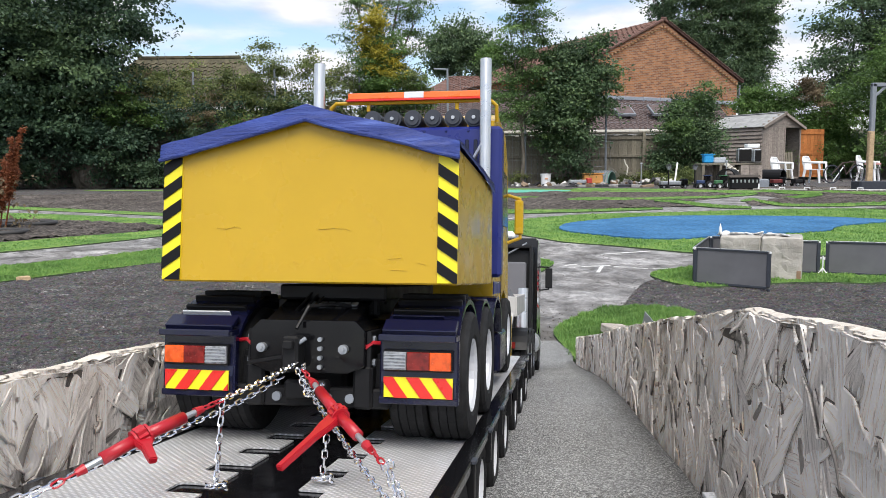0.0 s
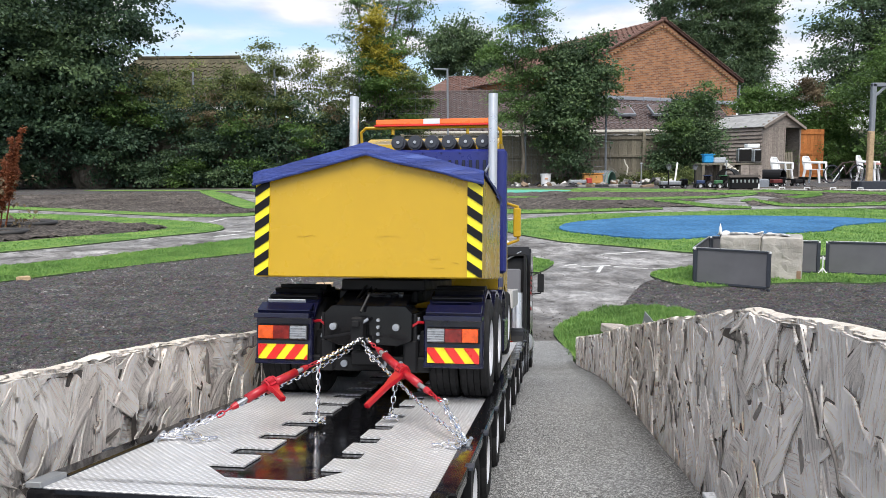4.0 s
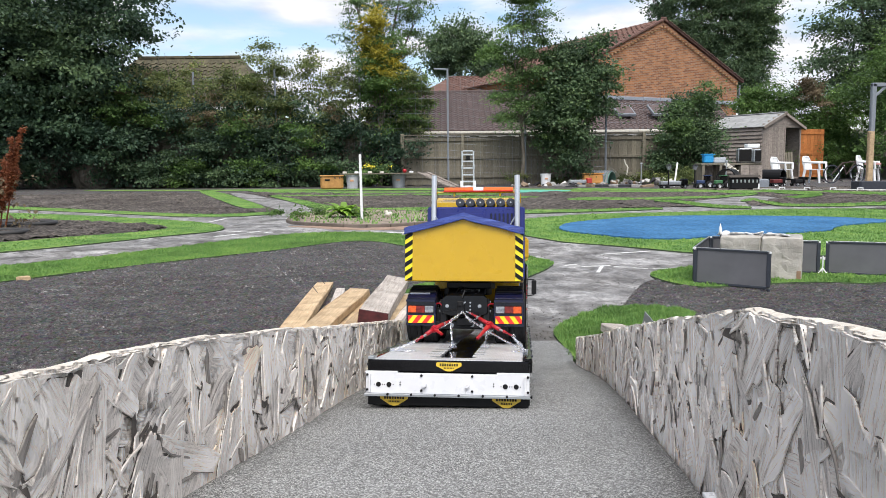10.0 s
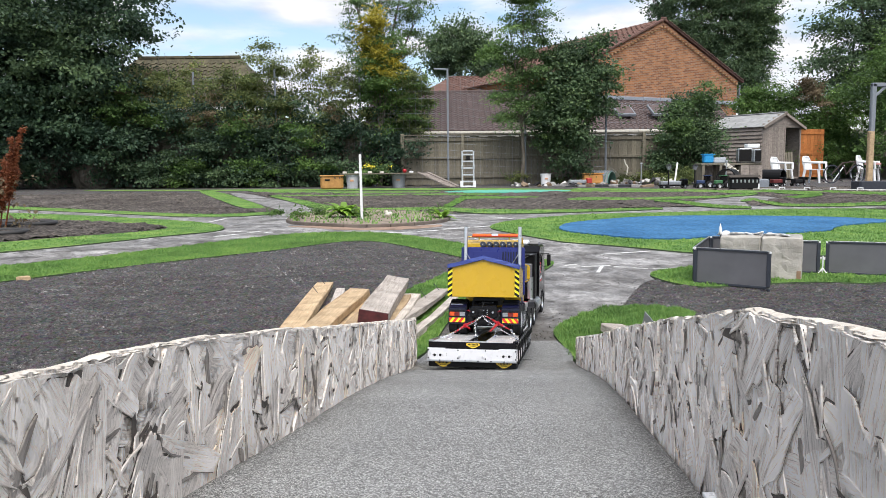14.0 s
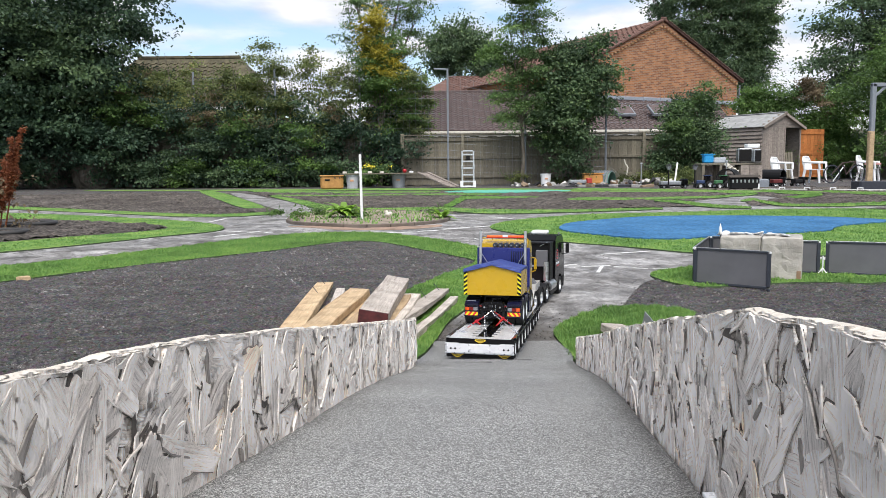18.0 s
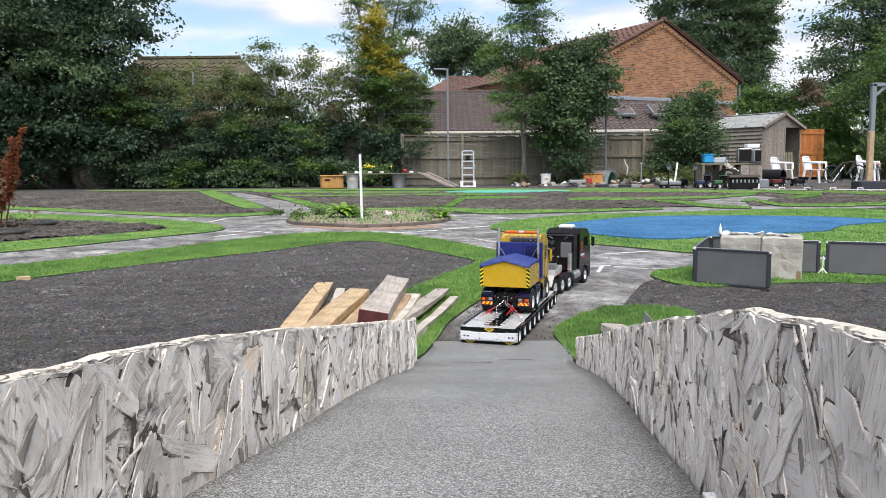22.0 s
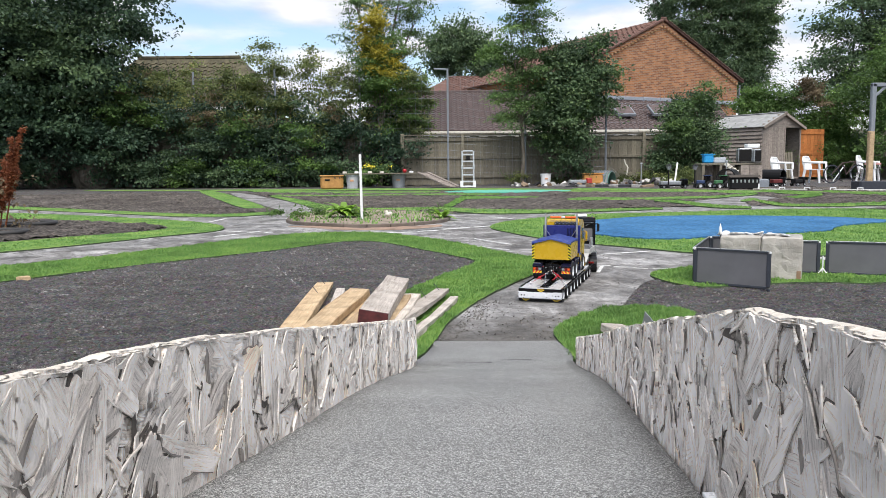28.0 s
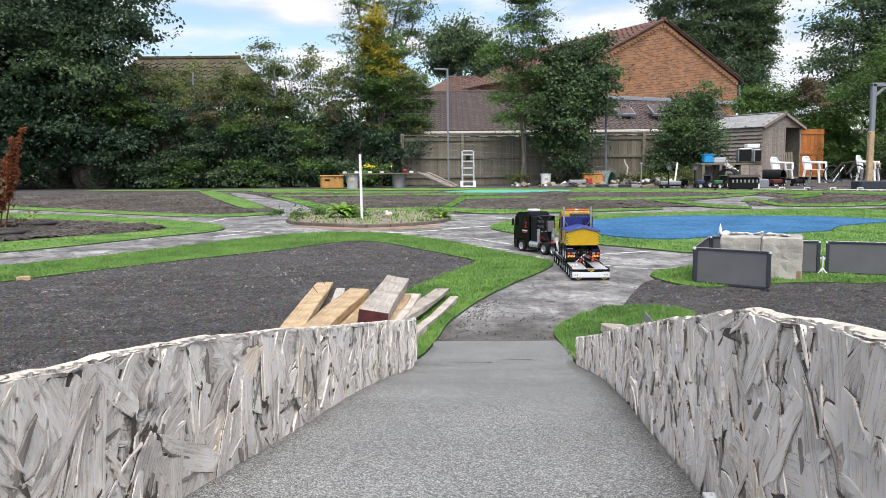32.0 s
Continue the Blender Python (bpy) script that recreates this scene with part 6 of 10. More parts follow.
def lashing(s):
    """One lashing: chains from the hitch to the deck's edge, with a red ratchet binder and loose tails."""
    if s < 0:
        top, a, mid, b, foot = (Vector(p) for p in ((-0.001, 0.250, 0.113), (-0.0138, 0.180, 0.1018), (-0.033, 0.140, 0.0907), (-0.0551, 0.110, 0.075), (-0.088, 0.104, DECK + 0.003)))
        low, hang_at, hang_to, tip = Vector((-0.008, 0.247, 0.105)), a, Vector((-0.0095, 0.166, DECK + 0.002)), Vector((-0.020, 0.128, 0.0835))
        tail = [foot, foot + Vector((0.012, 0.006, -0.001)), foot + Vector((0.022, -0.003, -0.001)), Vector((-0.056, 0.112, DECK + 0.002))]
    else:
        top, a, mid, b, foot = (Vector(p) for p in ((0.003, 0.250, 0.113), (0.0098, 0.230, 0.1117), (0.043, 0.190, 0.0953), (0.076, 0.150, 0.0823), (0.0955, 0.122, DECK + 0.003)))
        low, hang_at, hang_to, tip = Vector((0.004, 0.245, 0.106)), Vector((0.040, 0.181, 0.0870)), Vector((0.035, 0.190, DECK + 0.002)), Vector((0.0265, 0.154, 0.0765))
        tail = [foot, foot + Vector((-0.006, -0.008, -0.001)), foot + Vector((-0.014, -0.002, -0.001)), Vector((0.0745, 0.118, DECK + 0.002))]
    ch = thing("lashing_chain", "bright steel lashing chain hooked to the trailer deck", "chain", group="lashing chains")
    chain_mesh("chain_run", [top, a], ch, 0.0006)
    chain_mesh("chain_run", [low, low.lerp(foot, 0.35) + Vector((0, 0, -0.003)), foot], ch, 0.0015)
    chain_mesh("chain_run", [b, foot], ch, 0.001)
    if s > 0:
        chain_mesh("chain_run", [top + Vector((-0.003, -0.003, -0.003)), Vector((0.012, 0.232, 0.097)), Vector((0.022, 0.222, 0.104)), Vector((0.027, 0.214, 0.106))], ch)
        chain_mesh("chain_run", [b + Vector((0.002, 0.003, 0.002)), Vector((0.088, 0.137, 0.073)), foot + Vector((0.0, 0.008, 0.0))], ch, 0.004)
    for k in range(2):
        chain_mesh("chain_tail", [p + Vector((0.003 * k, 0.005 * k, 0.0015 * k)) for p in (tail if k == 0 else tail[:3])], ch)
    bm = bmesh.new()
    rod(bm, foot + Vector((s * 0.001, -0.004, -0.002)), foot + Vector((s * 0.002, 0.008, 0.001)), 0.0012, n=8)
    part("hook", bm, GALV, ch)
    bd = thing("chain_binder", "red ratchet chain binder with a lever handle", "chain binder", group="chain binders")
    u0, u1 = (a - mid).normalized(), (b - mid).normalized()
    la, lb = (a - mid).length, (b - mid).length
    bm = bmesh.new()
    rod(bm, mid + u0 * la * 0.50, mid, 0.0029, n=16)
    rod(bm, mid, mid + u1 * lb * 0.46, 0.0029, n=16)
    part("barrel", bm, RED_P, bd, "red enamelled barrel", True)
    for u, ll in ((u0, la), (u1, lb)):
        bm = bmesh.new()
        rod(bm, mid + u * ll * 0.44, mid + u * ll * 0.68, 0.0015, n=10)
        part("screw_rod", bm, GALV, bd, "bare steel screw rod")
        bm = bmesh.new()
        rod(bm, mid + u * ll * 0.64, mid + u * ll * 0.74, 0.0024, 0.0017, n=10)
        part("eye_end", bm, RED_P, bd)
        chain_mesh("end_chain", [mid + u * ll * 0.72, mid + u * ll * 1.0], bd, 0, RED_P)
    q = u1.to_track_quat("Z", "Y").to_matrix().to_4x4()
    bm = bmesh.new()
    star = [(math.cos(math.pi * k / 12) * (0.0052 if k % 2 else 0.0042), math.sin(math.pi * k / 12) * (0.0052 if k % 2 else 0.0042)) for k in range(24)]
    prism(bm, star, -0.0022, 0.0022, "z")
    bm.transform(Matrix.Translation(mid) @ q)
    part("ratchet_gear", bm, RED_P, bd)
    for d in (-0.0032, 0.0032):
        bm = bmesh.new()
        prism(bm, [(0.0046 * math.cos(math.pi * k / 8), 0.0046 * math.sin(math.pi * k / 8)) for k in range(16)], d - 0.0006, d + 0.0006, "z")
        bm.transform(Matrix.Translation(mid) @ q)
        part("gear_cheek", bm, RED_P, bd)
    # lever: broad at the gear, a folded channel that narrows to its grip
    ax = (tip - mid).normalized()
    ll = (tip - mid).length
    m = Matrix.Translation((mid + tip) / 2) @ ax.to_track_quat("Z", "Y").to_matrix().to_4x4()
    bm = bmesh.new()
    prism(bm, [(-0.0042, -ll / 2), (0.0042, -ll / 2), (0.0040, -ll * 0.26), (0.0022, -ll * 0.05), (0.0018, ll / 2), (-0.0018, ll / 2), (-0.0022, -ll * 0.05), (-0.0040, -ll * 0.26)], -0.0016, 0.0016, "y")
    bmesh.ops.bevel(bm, geom=bm.edges[:], offset=0.0005, segments=2, affect="EDGES")
    bm.transform(m)
    lever = part("lever", bm, RED_P, bd)
    part("lever_groove", B((0, -0.0017, ll * 0.2, 0.0014, 0.0004, ll * 0.5, None, 0)), HAZ_K, lever).matrix_basis = m
    hang = thing("hanging_chain", "loose chain end hanging to the trailer deck", "chain", group="hanging chains")
    chain_mesh("chain_run", [hang_at, hang_to], hang)
    chain_mesh("chain_coil", [hang_to + Vector((0.005 * math.cos(k), 0.004 * math.sin(k), 0.0004 * k)) for k in range(8)], hang)
    LASHED.extend([ch, bd, hang])


lashing(-1)
lashing(1)


# ---- the tractor unit ----


def build_tractor():
    tx = thing("tractor_unit", "black four-axle model tractor unit pulling the trailer", "truck")
    part("chassis", B((-0.022, 0.12, 0.058, 0.008, 0.58, 0.020), (0.022, 0.12, 0.058, 0.008, 0.58, 0.020), (0, -0.05, 0.055, 0.05, 0.03, 0.016)), BLACK_P, tx)
    part("fifth_wheel", B((0, 0.0, 0.074, 0.08, 0.09, 0.008)), BLACK_GL, tx)
    red = part("deck_plate", B((0, 0.14, 0.072, 0.11, 0.10, 0.006)), RED_P, tx, "red chassis deck")
    for s in (-1, 1):
        for y in (-0.105, 0.0, 0.105):
            wheel(tx, s * 0.072, y, 0.041, 0.041, 0.040, 0.0245)
            outl, inl = [], []
            for i in range(11):
                a = radians(15 + 150 * i / 10)
                outl.append((y - 0.050 * math.cos(a), 0.041 + 0.047 * math.sin(a)))
                inl.append((y - 0.047 * math.cos(a), 0.041 + 0.044 * math.sin(a)))
            bm = bmesh.new()
            prism(bm, outl + inl[::-1], s * 0.0715 - 0.02, s * 0.0715 + 0.02, "x")
            part("mudguard", bm, BLACK_P, tx)
        wheel(tx, s * 0.078, 0.375, 0.041, 0.041, 0.026, 0.0245)
        bm = bmesh.new()
        rod(bm, (s * 0.074, 0.165, 0.062), (s * 0.074, 0.270, 0.062), 0.024, n=20)
        part("fuel_tank", bm, ALU, tx, "polished fuel tank")
        part("side_skirt", B((s * 0.086, 0.24, 0.045, 0.006, 0.13, 0.04)), BLACK_P, tx)
    out = [(0.275, 0.055), (0.275, 0.262), (0.300, 0.284), (0.420, 0.280), (0.455, 0.250), (0.470, 0.170), (0.474, 0.06), (0.466, 0.022), (0.424, 0.022)]
    arch = [(0.375 - 0.049 * math.cos(radians(a)), 0.043 + 0.049 * math.sin(radians(a))) for a in (170, 145, 120, 90, 60, 35, 10)]
    bm = bmesh.new()
    prism(bm, out + arch, -0.0885, 0.0885, "x")
    bmesh.ops.bevel(bm, geom=[e for e in bm.edges if abs(e.verts[0].co.x - e.verts[1].co.x) < 1e-5], offset=0.004, segments=2, affect="EDGES")
    cab = part("cab", bm, BLACK_GL, tx, "gloss black sleeper cab with red markings")
    for s in (-1, 1):
        bm = bmesh.new()
        prism(bm, [(0.360, 0.176), (0.360, 0.236), (0.425, 0.236), (0.452, 0.178)], s * 0.0886, s * 0.0897, "x")
        part("side_window", bm, BLACK_GL, cab)
        for k, (w, z) in enumerate(((0.022, 0.212), (0.022, 0.200), (0.026, 0.188), (0.03, 0.176))):
            part("red_marking", B((s * 0.0889, 0.318, z, 0.001, w, 0.007)), RED_P, cab)
        part("white_marking", B((s * 0.0889, 0.330, 0.152, 0.001, 0.06, 0.010)), WHITE_M, cab)
        part("red_marking", B((s * 0.0889, 0.335, 0.140, 0.001, 0.06, 0.006)), RED_P, cab)
        part("step", B((s * 0.084, 0.445, 0.055, 0.012, 0.03, 0.05)), BLACK_P, cab)
        bm = bmesh.new()
        bent(bm, [(s * 0.089, 0.445, 0.236), (s * 0.108, 0.452, 0.236), (s * 0.108, 0.452, 0.185), (s * 0.089, 0.447, 0.182)], 0.0016, 6)
        box(bm, s * 0.108, 0.450, 0.210, 0.016, 0.010, 0.046)
        part("door_mirror", bm, BLACK_P, cab, "black door mirror")
        part("roof_marker", B((s * 0.07, 0.43, 0.283, 0.008, 0.006, 0.006)), CLEAR_L, cab)
    part("windscreen", B((0, 0.466, 0.206, 0.150, 0.003, 0.058, pose(0, 0, 0, -13))), BLACK_GL, cab)
    part("grille", B((0, 0.474, 0.115, 0.12, 0.004, 0.07)), DARK_P, cab)
    bm = bmesh.new()
    box(bm, 0, 0.345, 0.293, 0.075, 0.060, 0.018, None, 0.006)
    part("roof_unit", bm, WHITE_P, cab, "white roof air unit")
    # equipment tower behind the cab
    tower = part("equipment_rack", B((0, 0.225, 0.165, 0.160, 0.012, 0.17), (-0.078, 0.235, 0.17, 0.006, 0.06, 0.17), (0.078, 0.235, 0.17, 0.006, 0.06, 0.17), (0, 0.24, 0.255, 0.160, 0.07, 0.006)), BLACK_P, tx, "black equipment rack")
    part("control_box", B((0.042, 0.205, 0.185, 0.055, 0.022, 0.075)), GREY_P, tower, "grey control box")
    for k, (x, z) in enumerate(((-0.055, 0.22), (-0.03, 0.22), (-0.055, 0.185), (-0.03, 0.185))):
        bm = bmesh.new()
        rod(bm, (x, 0.195, z), (x, 0.219, z), 0.010, n=14)
        part("cylinder", bm, DARK_P, tower)
    for k in range(3):
        bm = bmesh.new()
        bent(bm, [(-0.06 + k * 0.03, 0.214, 0.14), (-0.065 + k * 0.03, 0.19, 0.12), (-0.02 + k * 0.012, 0.17, 0.095)], 0.0018, 6)
        part("coil_hose", bm, BLACK_P if k else RED_P, tower)
    for s in (-1, 1):
        bm = bmesh.new()
        rod(bm, (s * 0.062, 0.204, 0.085), (s * 0.062, 0.204, 0.17), 0.0125, n=16)
        part("silencer", bm, ALU, tower, "bright vertical silencer")
        bm = bmesh.new()
        rod(bm, (s * 0.03, 0.212, 0.24), (s * 0.07, 0.205, 0.262), 0.0018, n=8)
        part("stay", bm, GALV, tower)
    for k in range(5):
        part("work_lamp", B((-0.06 + k * 0.03, 0.204, 0.150, 0.012, 0.006, 0.008)), CLEAR_L, tower)
    for s in (-1, 1):
        part("rear_lamp", B((s * 0.06, -0.162, 0.06, 0.03, 0.005, 0.01)), RED_L, tx)
    return tx


tractor = build_tractor()


def wheel_rows(rows, place, r):
    """Rows by which a wheel rolls with the way that its vehicle goes."""
    out, ang, prev = [], 0.0, None
    x, y, z = place
    last_t, last_a = rows[0][0], 0.0
    samples = []
    for (t0, m0), (t1, m1) in zip(rows, rows[1:]):
        d = (m1.translation - m0.translation).length
        n = max(1, int(math.ceil(d / r / 1.15)))
        for k in range(n):
            samples.append((t0 + (t1 - t0) * k / n, ang + d / r * k / n))
        ang += d / r
    samples.append((rows[-1][0], ang))
    return [(t, pose(x, y, z, -math.degrees(a))) for t, a in samples]


def motions():
    for ob in LASHED:
        walk(ob, T_ROWS)
    walk(tractor, K_ROWS)
    cache = {}
    for hub, parent, place, r in WHEELS:
        walk(hub, wheel_rows(T_ROWS if parent is trailer else K_ROWS, place, r))


# ---- background: fence, houses, shed ----


def fence_run():
    fc = thing("timber_fence", "weathered close-board timber garden fence", "fence", kind="structure")
    proto = None
    y, x0, x1 = 25.3, -1.3, 8.6
    top = 1.64
    for i in range(6):
        x = x0 + i * (x1 - x0) / 5
        part("fence_post", B((x, y - 0.07, top / 2 + 0.03, 0.11, 0.09, top + 0.06)), FENCE_W, fc)
    n = int((x1 - x0) / 0.148)
    for i in range(n):
        x = x0 + 0.074 + i * 0.148
        if proto is None:
            proto = part("fence_board", B((0, 0, 0.80, 0.150, 0.022, 1.58)), FENCE_W, fc)
            proto.matrix_basis = pose(x, y, 0.02, 0, 0, 4)
        else:
            share("fence_board", proto, fc, pose(x, y, 0.02 + 0.02 * math.sin(i * 1.7), 0, 0, 4))
    for z in (0.3, 0.92, 1.5):
        part("fence_rail", B(((x0 + x1) / 2, y - 0.03, z, x1 - x0, 0.05, 0.09)), FENCE_W, fc)
    part("fence_cap", B(((x0 + x1) / 2, y - 0.03, top + 0.02, x1 - x0, 0.11, 0.035)), FENCE_W, fc)
    return fc


fence_run()


def tiled_roof(parent, corner, along, up, rows, cols, mat, w=0.33, g=0.30):
    """Rows of ribbed tiles over a sloped plane, joined."""
    a, u = Vector(along).normalized(), Vector(up).normalized()
    nrm = a.cross(u).normalized()
    c0 = Vector(corner)
    prof = [(0.0, 0.0), (0.12, 0.045), (0.24, 0.055), (0.36, 0.045), (0.48, 0.0), (0.62, -0.012), (0.76, 0.0), (0.88, 0.012), (1.0, 0.0)]
    verts, faces = [], []
    for r in range(rows):
        for c in range(cols):
            b = len(verts)
            sh = 0.006 * math.sin(r * 12.9 + c * 78.2)
            for k, (fx, fz) in enumerate(prof):
                p = c0 + a * ((c + fx) * w) + u * (r * g) + nrm * (fz + 0.04 + sh)
                verts.append(p)
                verts.append(p + u * (g * 1.08) - nrm * 0.035)
                verts.append(p - nrm * 0.04)
            for k in range(len(prof) - 1):
                i = b + 3 * k
                faces.append((i, i + 3, i + 4, i + 1))
                faces.append((i + 2, i + 5, i + 3, i))
    ob = raw("roof_tiles", verts, faces, mat, parent)
    ob["kind"] = "stuff"
    return ob


def tiled_patch(parent, c00, c10, c01, c11, rows, cols, mat):
    """Ribbed tiles over a patch between four corners (eaves first), joined."""
    c00, c10, c01, c11 = (Vector(c) for c in (c00, c10, c01, c11))
    prof = [(0.0, 0.0), (0.16, 0.05), (0.34, 0.05), (0.5, 0.0), (0.75, -0.01), (1.0, 0.0)]
    verts, faces = [], []

    def at(u, v):
        return (c00 * (1 - u) + c10 * u) * (1 - v) + (c01 * (1 - u) + c11 * u) * v
    for r in range(rows):
        for c in range(cols):
            b = len(verts)
            sh = 0.008 * math.sin(r * 12.9 + c * 78.2)
            for fx, fz in prof:
                p = at((c + fx) / cols, r / rows)
                q = at((c + fx) / cols, (r + 1.1) / rows)
                verts += [p + Vector((0, 0, fz + 0.06 + sh)), q + Vector((0, 0, fz + 0.01)), p + Vector((0, 0, fz - 0.01))]
            for k in range(len(prof) - 1):
                i = b + 3 * k
                faces.append((i, i + 3, i + 4, i + 1))
                faces.append((i + 2, i + 5, i + 3, i))
    ob = raw("roof_tiling", verts, faces, mat, parent)
    ob["kind"] = "stuff"
    return ob


def bungalow():
    h = thing("bungalow", "low house with a ribbed brown tiled roof behind the fence", "house")
    part("wall", B((4.4, 34.8, 1.0, 14.4, 6.0, 2.0)), BRICK, h)
    tiled_patch(h, (-3.2, 31.6, 2.08), (6.4, 31.6, 2.08), (-3.2, 36.0, 4.02), (6.4, 36.0, 4.02), 18, 40, TILE)
    tiled_patch(h, (6.4, 31.6, 2.08), (12.1, 31.6, 2.08), (6.4, 34.0, 3.55), (13.4, 37.7, 3.55), 12, 24, TILE)
    bm = bmesh.new()
    prism(bm, [(31.7, 2.0), (36.0, 3.96), (40.2, 2.0)], -3.1, 6.4, "x")
    part("roof_core", bm, TILE, h)
    part("ridge", B((1.6, 36.05, 4.08, 9.6, 0.24, 0.14)), TILE, h)
    part("gutter", B((4.45, 31.53, 2.02, 15.4, 0.11, 0.10)), CREAM, h, "pale eaves gutter")
    part("fascia", B((4.45, 31.6, 1.88, 15.2, 0.03, 0.18)), CREAM, h)
    for x in (7.75, 9.25):
        m = Matrix.Translation((x, 32.9, 2.93)) @ pose(0, 0, 0, 27, 0, 6)
        w = part("rooflight", B((0, 0, 0, 0.80, 1.0, 0.12)), STEEL_G, h, "tilted grey framed rooflight")
        w.matrix_basis = m
        part("pane", B((0, 0, 0.065, 0.66, 0.84, 0.012)), TILE, w)
    return h


bungalow()


DENTIL = plain("buff_brick", (0.42, 0.25, 0.13), 0.85)


def brick_house():
    h = thing("brick_house", "orange brick house with a steep gable and brown tiled roof", "house", pose(10.2, 36.0, 0, 0, 0, 29))
    hw, eave, apex, deep = 5.1, 4.75, 7.2, 9.0
    bm = bmesh.new()
    prism(bm, [(-hw, 0), (hw, 0), (hw, eave), (0, apex), (-hw, eave)], 0, deep, "y")
    part("wall", bm, BRICK, h, "orange brickwork in weathered courses")
    sl = math.hypot(hw, apex - eave)
    tiled_roof(h, (-hw - 0.25, deep + 0.2, eave - 0.03), (0, -1, 0), (hw, 0, apex - eave), int(sl / 0.3) + 1, 28, TILE_R)
    tiled_roof(h, (hw + 0.25, -0.2, eave - 0.03), (0, 1, 0), (-hw, 0, apex - eave), int(sl / 0.3) + 1, 28, TILE_R)
    a = math.atan2(apex - eave, hw)
    for s in (-1, 1):
        part("verge_course", B((s * hw / 2, -0.03, (eave + apex) / 2 - 0.12, sl, 0.06, 0.14, pose(0, 0, 0, 0, s * math.degrees(a)))), BRICK, h, "projecting dentil course")
        part("verge_trim", B((s * (hw / 2 + 0.1), -0.08, (eave + apex) / 2 + 0.02, sl + 0.5, 0.14, 0.10, pose(0, 0, 0, 0, s * math.degrees(a)))), TILE_R, h)
        for i in range(26):
            f = (i + 0.5) / 26
            part("dentil", B((s * hw * (1 - f), -0.06, eave + (apex - eave) * f - 0.24, 0.11, 0.06, 0.07)), DENTIL, h)
    part("flashing", B((0, -0.06, 3.62, 2 * hw, 0.12, 0.16)), LEAD, h)
    return h


brick_house()


def far_roof(name, label, x0, x1, y, z0, z1, mat):
    h = thing(name, label, "house")
    part("wall", B(((x0 + x1) / 2, y + 3, z0 / 2, x1 - x0 - 0.4, 5.6, z0)), BRICK, h)
    bm = bmesh.new()
    v = [bm.verts.new(p) for p in ((x0, y, z0), (x1, y, z0), (x1, y + 6, z0), (x0, y + 6, z0), (x0 + 2.0, y + 3, z1), (x1 - 2.0, y + 3, z1))]
    for f in ((0, 1, 5, 4), (1, 2, 5), (2, 3, 4, 5), (3, 0, 4), (3, 2, 1, 0)):
        bm.faces.new([v[i] for i in f])
    part("roof", bm, mat, h)
    d = Vector((0, 3, z1 - z0))
    tiled_roof(h, (x0 + 1.9, y, z0), (1, 0, 0), (0, 3, z1 - z0), int(d.length / 0.3), int((x1 - x0 - 3.8) / 0.33), mat)
    part("ridge", B(((x0 + x1) / 2, y + 3, z1 + 0.03, x1 - x0 - 4, 0.2, 0.12)), mat, h)
    part("fascia", B(((x0 + x1) / 2, y - 0.02, z0 - 0.1, x1 - x0, 0.04, 0.2)), WHITE_P, h)
    return h


far_roof("tiled_house", "house with a reddish hipped tile roof", -1.6, 4.2, 42.0, 4.35, 5.75, TILE_R)
far_roof("tiled_house", "house with a reddish tiled roof and white fascia", 1.2, 9.0, 39.0, 4.1, 5.6, TILE_R)
far_roof("tiled_house", "house with a mossy brown tiled roof behind the hedge", -15.6, -7.0, 32.0, 3.2, 5.6, TILE_MOSS)


